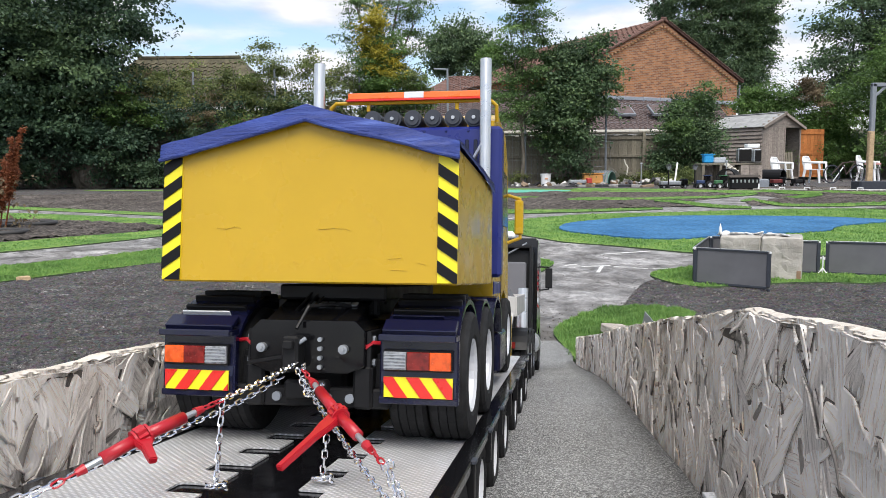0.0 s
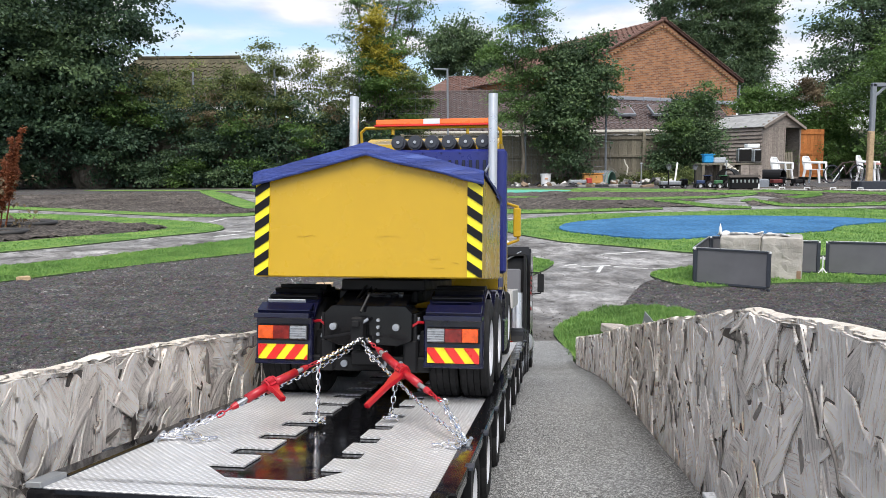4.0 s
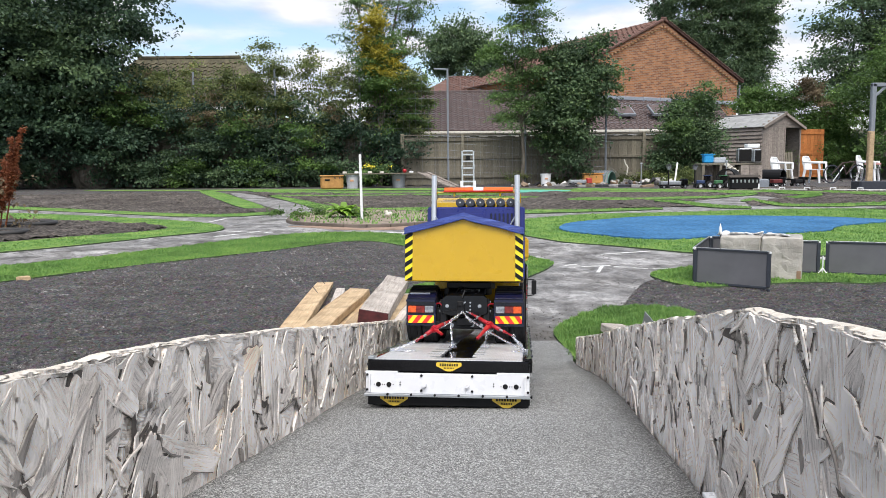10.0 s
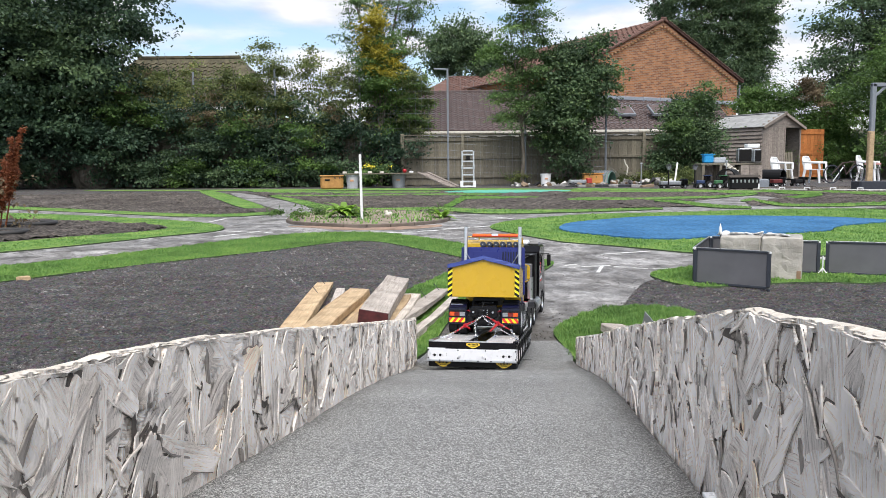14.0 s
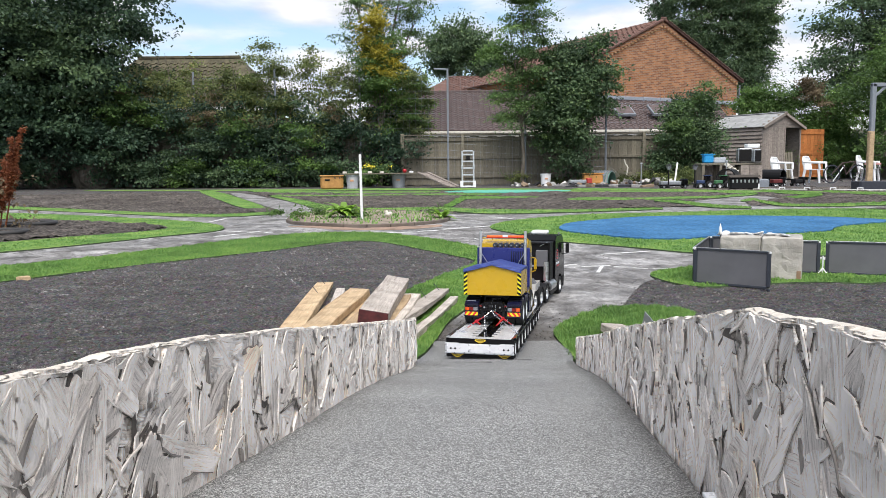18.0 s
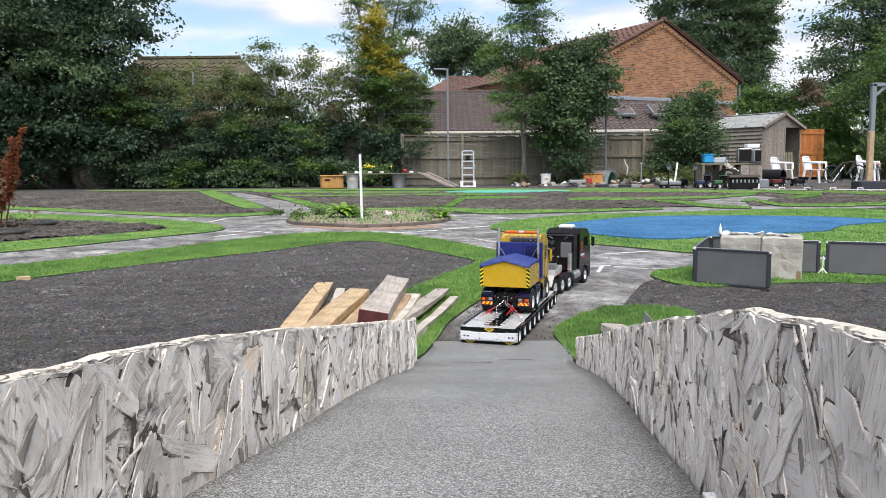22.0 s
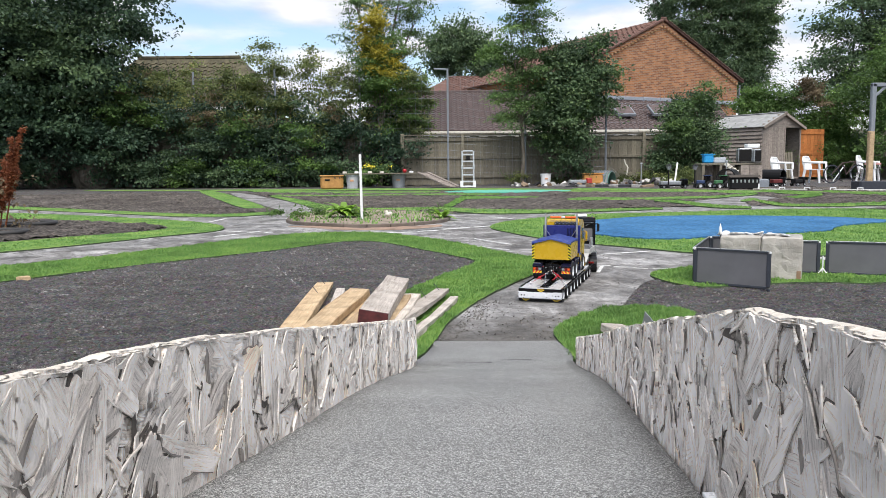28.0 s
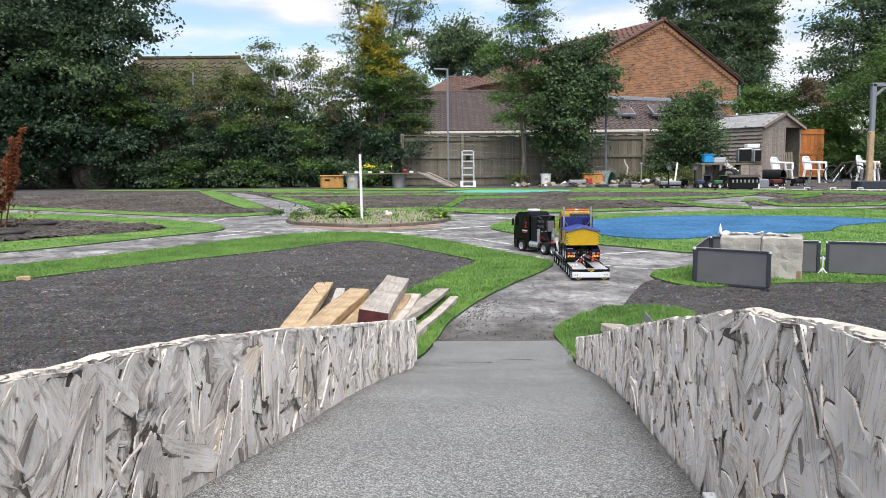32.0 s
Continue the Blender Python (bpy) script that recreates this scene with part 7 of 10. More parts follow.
def shed():
    s = thing("garden_shed", "silvered timber garden shed with an open orange door", "shed", pose(11.6, 27.9, 0, 0, 0, 32))
    W, D, eave, apex = 2.4, 2.4, 1.95, 2.45
    # local: front gable faces -y, long side at -x; front left corner at the origin
    n = 13
    for i in range(n):
        z = 0.12 + i * (eave - 0.12) / n
        part("side_board", B((0, D / 2, z + 0.065, 0.026, D, 0.135, pose(0, 0, 0, 0, 19))), SHED_W, s)
    part("back_wall", B((W / 2, D, eave / 2, W, 0.03, eave)), SHED_W, s)
    part("side_wall", B((W, D / 2, eave / 2, 0.03, D, eave)), SHED_W, s)
    part("floor_board", B((W / 2, D / 2, 0.08, W, D, 0.06)), SHED_W, s)
    bm = bmesh.new()
    prism(bm, [(0, eave), (W, eave), (W / 2, apex)], D - 0.012, D + 0.012, "y")
    part("back_gable", bm, SHED_W, s)
    for i in range(11):
        part("front_board", B((0.06 + i * 0.116, -0.012, eave / 2 + 0.05, 0.112, 0.022, eave - 0.1)), SHED_W, s)
    part("front_board", B((W - 0.06, -0.012, eave / 2 + 0.05, 0.12, 0.022, eave - 0.1)), SHED_W, s)
    for i in range(4):
        z0, z1 = eave + i * 0.12, eave + (i + 1) * 0.12
        f = max(0.05, 1 - (z0 - eave) / (apex - eave))
        part("gable_board", B((W / 2, -0.012, (z0 + z1) / 2, W * f, 0.022, 0.118)), SHED_W, s)
    a = math.degrees(math.atan2(apex - eave, W / 2))
    sl = math.hypot(W / 2, apex - eave) + 0.16
    for k in (-1, 1):
        part("roof_felt", B((W / 2 + k * W / 4, D / 2, (eave + apex) / 2 + 0.03, sl, D + 0.25, 0.03, pose(0, 0, 0, 0, k * a))), ROOF_FELT, s, "grey-green roofing felt")
        part("bargeboard", B((W / 2 + k * W / 4, -0.125, (eave + apex) / 2, sl, 0.025, 0.10, pose(0, 0, 0, 0, k * a))), SHED_W, s)
    part("door_frame", B((1.31, -0.02, eave / 2, 0.05, 0.05, eave), (2.26, -0.02, eave / 2, 0.05, 0.05, eave)), SHED_W, s)
    door = new("door")
    door.parent = s
    door["label"] = "open orange-stained ledged door"
    door.matrix_basis = pose(2.28, -0.03, 0.1, 0, 0, -24)
    for i in range(7):
        part("door_board", B((0.06 + i * 0.138, 0, 0.90, 0.135, 0.022, 1.80)), ORANGE_W, door)
    for z in (0.18, 0.88, 1.65):
        part("ledge", B((0.475, -0.022, z, 0.94, 0.022, 0.09)), ORANGE_W, door)
    return s


shed()


def leaned_boards():
    """Boards that lean in the shed's doorway."""
    for i in range(4):
        bm = B((0, 0, 0.45, 0.10, 0.03, 0.95))
        ob = finish("leaning_board", bm, FENCE_W)
        ob.matrix_basis = pose(12.72 + i * 0.12, 28.5 + i * 0.05, 0.12, -9, 4, 20)
        tagged(ob, "weathered board leaning in the shed doorway", "board", "leaning boards")


leaned_boards()


def monobloc():
    """A white plastic garden armchair facing -y."""
    c = thing("garden_chair", "white plastic garden armchair with a slatted back", "chair", group="garden chairs")
    bm = bmesh.new()
    box(bm, 0, 0, 0.42, 0.46, 0.44, 0.025, None, 0.01)
    part("seat", bm, WHITE_P, c)
    back = new("backrest")
    back.parent = c
    bm = bmesh.new()
    pts = [(-0.24, 0.22, 0.42), (-0.25, 0.28, 0.70), (-0.15, 0.31, 0.82), (0.15, 0.31, 0.82), (0.25, 0.28, 0.70), (0.24, 0.22, 0.42)]
    bent(bm, pts, 0.034, 8)
    part("back_frame", bm, WHITE_P, back)
    for i in range(6):
        x = -0.15 + i * 0.06
        part("back_slat", B((x, 0.262, 0.61, 0.052, 0.016, 0.40, pose(0, 0, 0, -12))), WHITE_P, back)
    for s in (-1, 1):
        for y in (-0.22, 0.24):
            bm = bmesh.new()
            rod(bm, (s * 0.22, y * 0.9, 0.43), (s * 0.27, y * 1.15, 0), 0.045, 0.032, n=8)
            part("leg", bm, WHITE_P, c)
        bm = bmesh.new()
        bent(bm, [(s * 0.25, 0.26, 0.66), (s * 0.27, 0.05, 0.645), (s * 0.27, -0.22, 0.635), (s * 0.245, -0.24, 0.42)], 0.034, 8)
        part("armrest", bm, WHITE_P, c)
    return c


chair = monobloc()
chair.matrix_basis = pose(11.53, 26.0, 0, 0, 0, 40)
copy_thing(chair, pose(11.72, 24.1, 0, 0, 0, 42))
copy_thing(chair, pose(13.4, 24.1, 0, 0, 0, 48))


# ---- trees ----


def leaf_cloud(name, blobs, count, size, mat, parent, seed, hollow=0.45, droop=0.0, spread=1.0, pads=True):
    """Leaves in sprays, the sprays in tiers on boughs, over ellipsoids (x, y, z, rx, ry, rz); joined."""
    g = np.random.default_rng(seed)
    bl = np.array([b[:6] for b in blobs], float)
    vol = bl[:, 3] * bl[:, 4] + bl[:, 3] * bl[:, 5] + bl[:, 4] * bl[:, 5]
    count = int(count * LEAF_MORE)
    size = size * LEAF_SIZE
    per = 22
    clumps = max(4, count // per)
    nb = max(3, clumps // 9) if pads else clumps
    bi = g.choice(len(bl), nb, p=vol / vol.sum())
    bd = g.normal(size=(nb, 3))
    bd /= np.linalg.norm(bd, axis=1)[:, None]
    brad = hollow + (1.10 - hollow) * g.random(nb) ** 0.6
    wob = 1 + 0.25 * np.sin(bd[:, 0] * 7 + bi * 3) * np.cos(bd[:, 2] * 6 + bi)
    bc = bl[bi, :3] + bd * bl[bi, 3:6] * (brad * wob)[:, None]
    pick = g.integers(0, nb, clumps) if pads else np.arange(clumps)
    d = bd[pick] + g.normal(size=(clumps, 3)) * 0.3
    d /= np.linalg.norm(d, axis=1)[:, None]
    cen = bc[pick].copy()
    if pads:
        # a bough's tier: wide, thin, and sloping down outwards
        r = (bl[bi, 3:6].min(1) * (0.20 + 0.28 * g.random(nb)))[pick]
        o = g.normal(size=(clumps, 3)) * np.array([0.75, 0.75, 0.20]) * r[:, None]
        o[:, 2] -= 0.35 * (o[:, 0] * bd[pick, 0] + o[:, 1] * bd[pick, 1])
        cen += o
    n = clumps * per
    t1 = d * np.array([1, 1, 0.5]) + g.normal(size=(clumps, 3)) * np.array([0.45, 0.45, 0.25])
    t1 /= np.linalg.norm(t1, axis=1)[:, None]
    t2 = np.cross(t1, np.array([0, 0, 1.0])) + 1e-6
    t2 /= np.linalg.norm(t2, axis=1)[:, None]
    sp = spread * size * (2.0 + 2.2 * g.random(clumps))[:, None]
    c = np.repeat(cen, per, 0) + np.repeat(t1 * sp, per, 0) * g.normal(size=(n, 1)) * 0.75 + np.repeat(t2 * sp, per, 0) * g.normal(size=(n, 1)) * 0.6
    c += g.normal(size=(n, 3)) * size * 0.4 * spread
    c[:, 2] -= droop * np.abs(g.normal(size=n))
    ax = g.normal(size=(n, 3)) * 0.7 + np.repeat(t1, per, 0)
    ax[:, 2] -= 0.35
    ax /= np.linalg.norm(ax, axis=1)[:, None]
    nm = g.normal(size=(n, 3)) * 0.55 + np.array([0, -0.25, 0.9])
    sd = np.cross(ax, nm)
    sd /= np.linalg.norm(sd, axis=1)[:, None] + 1e-9
    up = np.cross(sd, ax)
    L = (size * (0.55 + 0.9 * g.random(n)))[:, None]
    W = L * (0.28 + 0.16 * g.random(n))[:, None]
    V = np.empty((n, 4, 3))
    V[:, 0] = c
    V[:, 1] = c + ax * L * 0.5 + sd * W + up * L * 0.10
    V[:, 2] = c + ax * L - up * L * 0.06
    V[:, 3] = c + ax * L * 0.5 - sd * W + up * L * 0.10
    F = np.arange(n * 4).reshape(-1, 4)
    keep = V[:, :, 2].min(1) > 0.0
    ob = raw(name, V.reshape(-1, 3), F[keep], mat, parent)
    tone = np.clip(0.55 * g.random(nb)[pick] + 0.45 * g.random(clumps), 0, 1)
    at = ob.data.attributes.new("tone", "FLOAT", "POINT")
    at.data.foreach_set("value", np.repeat(tone, per * 4).astype(np.float32))
    ob["kind"] = "stuff"
    return ob


LEAF_MORE, LEAF_SIZE = 3.3, 0.53


def limbs(parent, base, tips, r, mat, name="trunk"):
    """A tapered trunk that forks to the tips."""
    bm = bmesh.new()
    b = Vector(base)
    top = sum((Vector(t) for t in tips), Vector()) / len(tips)
    fork = b + (top - b) * 0.35
    mid = b.lerp(fork, 0.5) + Vector((0.06, 0, 0))
    rod(bm, b, mid, r, r * 0.85, 9)
    rod(bm, mid, fork, r * 0.85, r * 0.7, 9)
    part(name, bm, mat, parent)
    for t in tips:
        bm = bmesh.new()
        t = Vector(t)
        k = fork.lerp(t, 0.5) + Vector((0, 0, 0.08 * (t - fork).length))
        rod(bm, fork, k, r * 0.5, r * 0.3, 7)
        rod(bm, k, t, r * 0.3, r * 0.08, 6)
        for j in range(3):
            e = k.lerp(t, 0.3 * j + 0.1)
            a = Vector((math.sin(j * 2.3 + t.x * 5), math.cos(j * 1.7 + t.y * 3), 0.5)) * (t - fork).length * 0.22
            rod(bm, e, e + a, r * 0.18, r * 0.04, 5)
        part("limb", bm, mat, parent)


L_DARK = make_leaf("dark_sycamore_leaf", (0.042, 0.072, 0.048), (0.088, 0.142, 0.08), (0.175, 0.25, 0.115))
L_SYC = make_leaf("deep_sycamore_leaf", (0.022, 0.044, 0.034), (0.046, 0.084, 0.056), (0.10, 0.16, 0.085))
L_MID = make_leaf("mid_green_leaf", (0.052, 0.095, 0.042), (0.105, 0.18, 0.07), (0.20, 0.30, 0.105))
L_OLIVE = make_leaf("olive_autumn_leaf", (0.06, 0.085, 0.034), (0.125, 0.16, 0.062), (0.235, 0.265, 0.10), (0.27, 0.19, 0.10))
L_YEL = make_leaf("yellowing_leaf", (0.20, 0.19, 0.03), (0.42, 0.36, 0.05), (0.6, 0.46, 0.06))
L_FRESH = make_leaf("fresh_green_leaf", (0.055, 0.108, 0.032), (0.10, 0.18, 0.052), (0.185, 0.285, 0.082))
L_BROWN = make_leaf("dry_brown_leaf", (0.10, 0.07, 0.045), (0.2, 0.15, 0.10), (0.3, 0.24, 0.16))


def tree(name, label, base, tips, r, clouds, bark=None, group=""):
    t = thing(name, label, "tree", group=group)
    limbs(t, base, tips, r, bark or BARK)
    for i, (blobs, count, size, mat) in enumerate(clouds):
        leaf_cloud("crown", blobs, count, size, mat, t, hash_seed(base, i))
    return t


def hash_seed(base, i):
    return int(abs(base[0] * 131 + base[1] * 17 + i * 7919)) + 3


tree("sycamore_tree", "large dark green sycamore with a dense crown", (-14.2, 27.5, 0),
     [(-16.5, 27, 6.5), (-14, 26.5, 8), (-11.6, 27, 6.2), (-13, 28.5, 7.5), (-17.8, 28, 5)], 0.4,
     [([(-16.5, 27.5, 5.8, 3.2, 2.6, 2.6), (-13.2, 27, 6.8, 2.6, 2.4, 2.5), (-11.6, 26.6, 4.9, 1.9, 1.8, 1.7), (-15, 26, 3.6, 3.0, 1.7, 1.6), (-12.2, 26, 2.9, 2.0, 1.4, 1.2),
        (-19, 27.5, 4.5, 2.5, 2.4, 3.5), (-11.0, 26.8, 6.3, 1.2, 1.2, 1.2), (-14.5, 25.6, 1.6, 4.5, 1.0, 1.6), (-17.2, 26.4, 2.6, 2.2, 1.0, 1.9), (-15.2, 26.2, 1.6, 1.8, 0.8, 1.5)], 29000, 0.24, L_SYC),
      ([(-15, 25.6, 5.2, 3.2, 1.4, 1.9), (-12.2, 25.6, 4.2, 1.8, 1.2, 1.3)], 6000, 0.22, L_DARK)])


def hedge():
    h = thing("overgrown_hedge", "tall overgrown hedge of mixed bushes and bramble", "hedge")
    for x, z, rx in ((-10.4, 3.4, 1.2), (-8.6, 3.2, 1.4), (-6.6, 2.9, 1.3), (-4.6, 3.2, 1.2), (-2.9, 2.6, 1.1), (-1.6, 2.4, 0.9)):
        for k in range(5):
            bm = bmesh.new()
            a = k * 1.3 + x
            rod(bm, (x + 0.25 * math.sin(a), 26.6, 0), (x + 0.9 * math.sin(a), 26.4 + 0.4 * math.cos(a), z + 0.9 + 0.4 * math.sin(a * 2)), 0.035, 0.008, 6)
            part("stem", bm, BARK, h)
    leaf_cloud("foliage", [(-11.2, 26.4, 1.5, 1.6, 1.0, 1.6), (-9.0, 26.2, 1.5, 1.6, 0.9, 1.6), (-7.0, 26.1, 1.4, 1.5, 0.9, 1.5), (-5.0, 26.0, 1.4, 1.5, 0.9, 1.5), (-3.2, 26.1, 1.3, 1.4, 0.8, 1.4), (-1.9, 26.3, 1.3, 0.9, 0.8, 1.4), (-1.15, 25.0, 0.9, 0.35, 0.2, 0.9)], 16500, 0.17, L_SYC, h, 5)
    leaf_cloud("foliage", [(-10.6, 26.6, 2.9, 1.4, 0.9, 0.9), (-8.6, 26.6, 2.7, 1.5, 0.9, 0.9), (-6.4, 26.6, 2.8, 1.2, 0.8, 1.0), (-4.2, 26.6, 2.7, 1.4, 0.8, 1.1), (-2.5, 26.6, 2.6, 1.2, 0.8, 1.1), (-6.6, 26.4, 3.3, 0.8, 0.6, 0.5), (-9.9, 26.3, 3.3, 1.2, 0.6, 0.5)], 13000, 0.14, L_OLIVE, h, 6)
    leaf_cloud("foliage", [(-5.8, 26.6, 4.0, 0.9, 0.7, 0.9), (-4.4, 26.6, 4.1, 0.8, 0.7, 0.9), (-7.0, 26.8, 3.6, 0.7, 0.6, 0.6), (-3.2, 26.6, 3.8, 0.6, 0.6, 0.7)], 2600, 0.13, L_OLIVE, h, 7, 0.1)
    leaf_cloud("foliage", [(-9.6, 25.4, 0.5, 1.2, 0.4, 0.55), (-7.2, 25.4, 0.45, 1.1, 0.4, 0.5), (-5.2, 25.3, 0.4, 1.1, 0.4, 0.45), (-3.4, 25.4, 0.5, 1.0, 0.4, 0.5), (-8.2, 25.5, 1.3, 0.8, 0.4, 0.5)], 2600, 0.16, L_DARK, h, 8)
    leaf_cloud("foliage", [(-22, 29.5, 1.6, 3.0, 0.8, 1.8), (-17, 29.5, 1.6, 3.0, 0.8, 1.8), (-12.5, 29, 1.6, 2.6, 0.8, 1.8)], 6000, 0.2, L_SYC, h, 9)
    leaf_cloud("foliage", [(-8.6, 25.6, 0.7, 0.5, 0.3, 0.4), (-6.9, 25.5, 1.9, 0.7, 0.3, 0.4), (-4.9, 25.4, 1.7, 0.6, 0.3, 0.4), (-4.3, 25.3, 0.5, 0.5, 0.3, 0.4), (-9.6, 25.6, 2.2, 0.4, 0.3, 0.3), (-10.8, 25.5, 2.9, 0.9, 0.4, 0.7), (-8.0, 25.3, 0.5, 1.2, 0.3, 0.4), (-5.6, 25.2, 0.5, 1.2, 0.3, 0.4), (-3.0, 25.3, 0.5, 0.9, 0.3, 0.4)], 3600, 0.15, L_FRESH, h, 11)
    leaf_cloud("foliage", [(-8.0, 25.9, 2.4, 1.0, 0.4, 0.6), (-5.6, 25.8, 2.3, 0.8, 0.4, 0.7), (-3.9, 25.8, 2.4, 0.7, 0.4, 0.8), (-10, 25.9, 3.4, 0.9, 0.4, 0.6)], 1300, 0.11, L_BROWN, h, 12, 0.2)
    leaf_cloud("foliage", [(-11.6, 31.4, 4.3, 1.8, 0.3, 0.7), (-9.6, 31.4, 4.2, 1.4, 0.3, 0.6), (-12.6, 31.2, 3.8, 1.5, 0.3, 0.8)], 1500, 0.16, L_OLIVE, h, 13, 0.2)
    # lumpy bark-coloured hulls added behind the leaves, to block light and sky
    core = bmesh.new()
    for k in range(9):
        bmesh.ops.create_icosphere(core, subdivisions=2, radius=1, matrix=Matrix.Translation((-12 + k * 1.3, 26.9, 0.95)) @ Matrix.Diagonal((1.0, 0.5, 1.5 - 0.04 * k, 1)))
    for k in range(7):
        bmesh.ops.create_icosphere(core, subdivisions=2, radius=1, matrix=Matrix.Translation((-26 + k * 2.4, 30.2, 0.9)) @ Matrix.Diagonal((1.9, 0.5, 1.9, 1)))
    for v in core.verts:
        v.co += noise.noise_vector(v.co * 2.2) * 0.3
    ob = part("core_hull", core, BARK, h)
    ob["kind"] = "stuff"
    return h


hedge()

tree("tall_willow", "tall airy tree with thin drooping foliage", (-2.6, 31, 0), [(-3.6, 31, 8.0), (-2.4, 31, 9.5), (-1.4, 31, 8.2), (-0.9, 31.2, 6.6)], 0.16,
     [([(-3.3, 31, 7.4, 0.9, 0.8, 1.1), (-2.3, 31, 8.6, 1.0, 0.9, 1.6), (-1.3, 31, 7.4, 0.9, 0.8, 1.3), (-2.2, 31, 6.3, 1.4, 0.9, 0.9), (-0.9, 31, 6.2, 0.5, 0.5, 0.7), (-3.6, 31, 8.6, 0.5, 0.5, 0.8), (-2.8, 31, 9.6, 0.9, 0.7, 1.0), (-1.8, 31, 9.4, 0.7, 0.6, 1.0), (-3.0, 31, 5.4, 1.0, 0.8, 0.9)], 9500, 0.13, L_MID)])
tree("yellowing_tree", "slim tree with patches of yellow autumn leaves", (-2.1, 25.9, 0), [(-2.5, 25.9, 5.0), (-2.0, 25.9, 5.6), (-1.5, 25.9, 4.2)], 0.09,
     [([(-2.35, 25.8, 4.8, 0.40, 0.35, 0.55), (-2.0, 25.8, 4.1, 0.5, 0.4, 0.4), (-2.2, 25.7, 5.4, 0.22, 0.2, 0.35), (-1.7, 25.7, 3.6, 0.3, 0.3, 0.3)], 1900, 0.14, L_YEL),
      ([(-2.2, 25.9, 4.4, 0.6, 0.4, 0.8), (-1.6, 25.9, 4.3, 0.5, 0.4, 0.6), (-1.2, 25.9, 3.4, 0.6, 0.4, 0.5)], 1500, 0.14, L_FRESH),
      ([(-2.0, 25.9, 3.3, 0.7, 0.6, 0.7), (-2.3, 25.8, 3.9, 0.35, 0.35, 0.5), (-1.4, 26, 2.4, 0.8, 0.6, 0.8)], 3400, 0.15, L_FRESH),
      ([(-1.3, 25.9, 3.7, 0.7, 0.5, 0.7), (-0.9, 25.9, 3.0, 0.5, 0.4, 0.6), (-1.0, 26, 2.2, 0.5, 0.4, 0.7)], 2400, 0.13, L_OLIVE)])
tree("ash_tree", "feathery light green ash tree before the fence", (2.55, 24.6, 0), [(2.1, 24.6, 5.4), (2.6, 24.4, 6.4), (3.2, 24.6, 5.6), (1.9, 24.8, 4.2), (3.0, 24.6, 4.2)], 0.07,
     [([(2.55, 24.5, 4.7, 0.8, 0.7, 0.7), (2.15, 24.5, 3.8, 0.7, 0.6, 0.6), (3.0, 24.5, 3.9, 0.6, 0.6, 0.7), (2.5, 24.5, 3.0, 0.8, 0.6, 0.6), (2.6, 24.5, 5.5, 0.6, 0.5, 0.6), (2.4, 24.5, 2.2, 0.6, 0.5, 0.5), (2.95, 24.5, 1.7, 0.5, 0.4, 0.6), (3.2, 24.5, 2.8, 0.5, 0.4, 0.7)], 7600, 0.12, L_MID),
      ([(2.3, 24.4, 5.8, 0.45, 0.4, 0.6), (3.1, 24.5, 5.8, 0.4, 0.4, 0.5), (1.75, 24.4, 4.4, 0.35, 0.3, 0.4), (2.7, 24.4, 6.1, 0.5, 0.4, 0.4)], 1900, 0.12, L_FRESH)])
tree("bay_tree", "bushy dark green tree with broad leaves before the fence", (4.2, 24.7, 0), [(3.9, 24.6, 4.4), (4.6, 24.4, 4.6), (5.0, 24.6, 3.4), (3.7, 24.7, 3.0)], 0.09,
     [([(4.1, 24.5, 3.5, 0.85, 0.7, 0.9), (4.0, 24.4, 2.2, 0.95, 0.7, 0.9), (4.5, 24.5, 2.9, 0.85, 0.7, 0.9), (4.5, 24.5, 4.1, 0.55, 0.5, 0.6), (4.1, 24.4, 1.2, 0.85, 0.6, 0.75)], 9500, 0.17, L_DARK),
      ([(5.1, 24.4, 3.3, 0.4, 0.3, 0.3), (4.8, 24.4, 4.3, 0.4, 0.3, 0.4), (4.4, 24.2, 2.4, 0.5, 0.3, 0.4)], 700, 0.17, L_MID)])
tree("round_tree", "dark round tree behind the roofs", (1.3, 60, 0), [(0, 60, 10), (1.5, 60, 11), (3, 60, 9.6)], 0.3,
     [([(0.6, 60, 9.4, 1.7, 1.7, 1.7), (2.6, 60, 9.2, 1.9, 1.7, 1.8), (1.5, 60, 10.6, 1.5, 1.5, 1.2), (3.9, 60, 8.4, 1.2, 1.2, 1.2)], 7000, 0.34, L_DARK)])
for i, (x, zt, rx) in enumerate(((17.8, 17, 1.7), (20.4, 19, 1.7), (22.4, 18.5, 1.8), (24.2, 19.5, 1.5), (25.2, 17, 1.1))):
    tree("poplar_tree", "tall dark green poplar", (x, 62, 0), [(x - 0.4, 62, zt), (x + 0.4, 62, zt - 2)], 0.35,
         [([(x, 62, 7.5, rx * 0.9, rx, 2.4), (x - 0.5, 62, 10.6, rx * 0.75, rx, 2.2), (x + 0.6, 62, 12.2, rx * 0.7, rx, 2.2), (x - 0.2, 62, 14.4, rx * 0.65, rx, 2.4), (x + 0.3, 62, 17.0, rx * 0.5, rx, 2.0), (x, 62, 9.0, rx * 0.8, rx * 0.8, 3.0), (x, 62, 13.0, rx * 0.6, rx * 0.8, 3.5)], 8000, 0.32, L_DARK)], group="poplars")
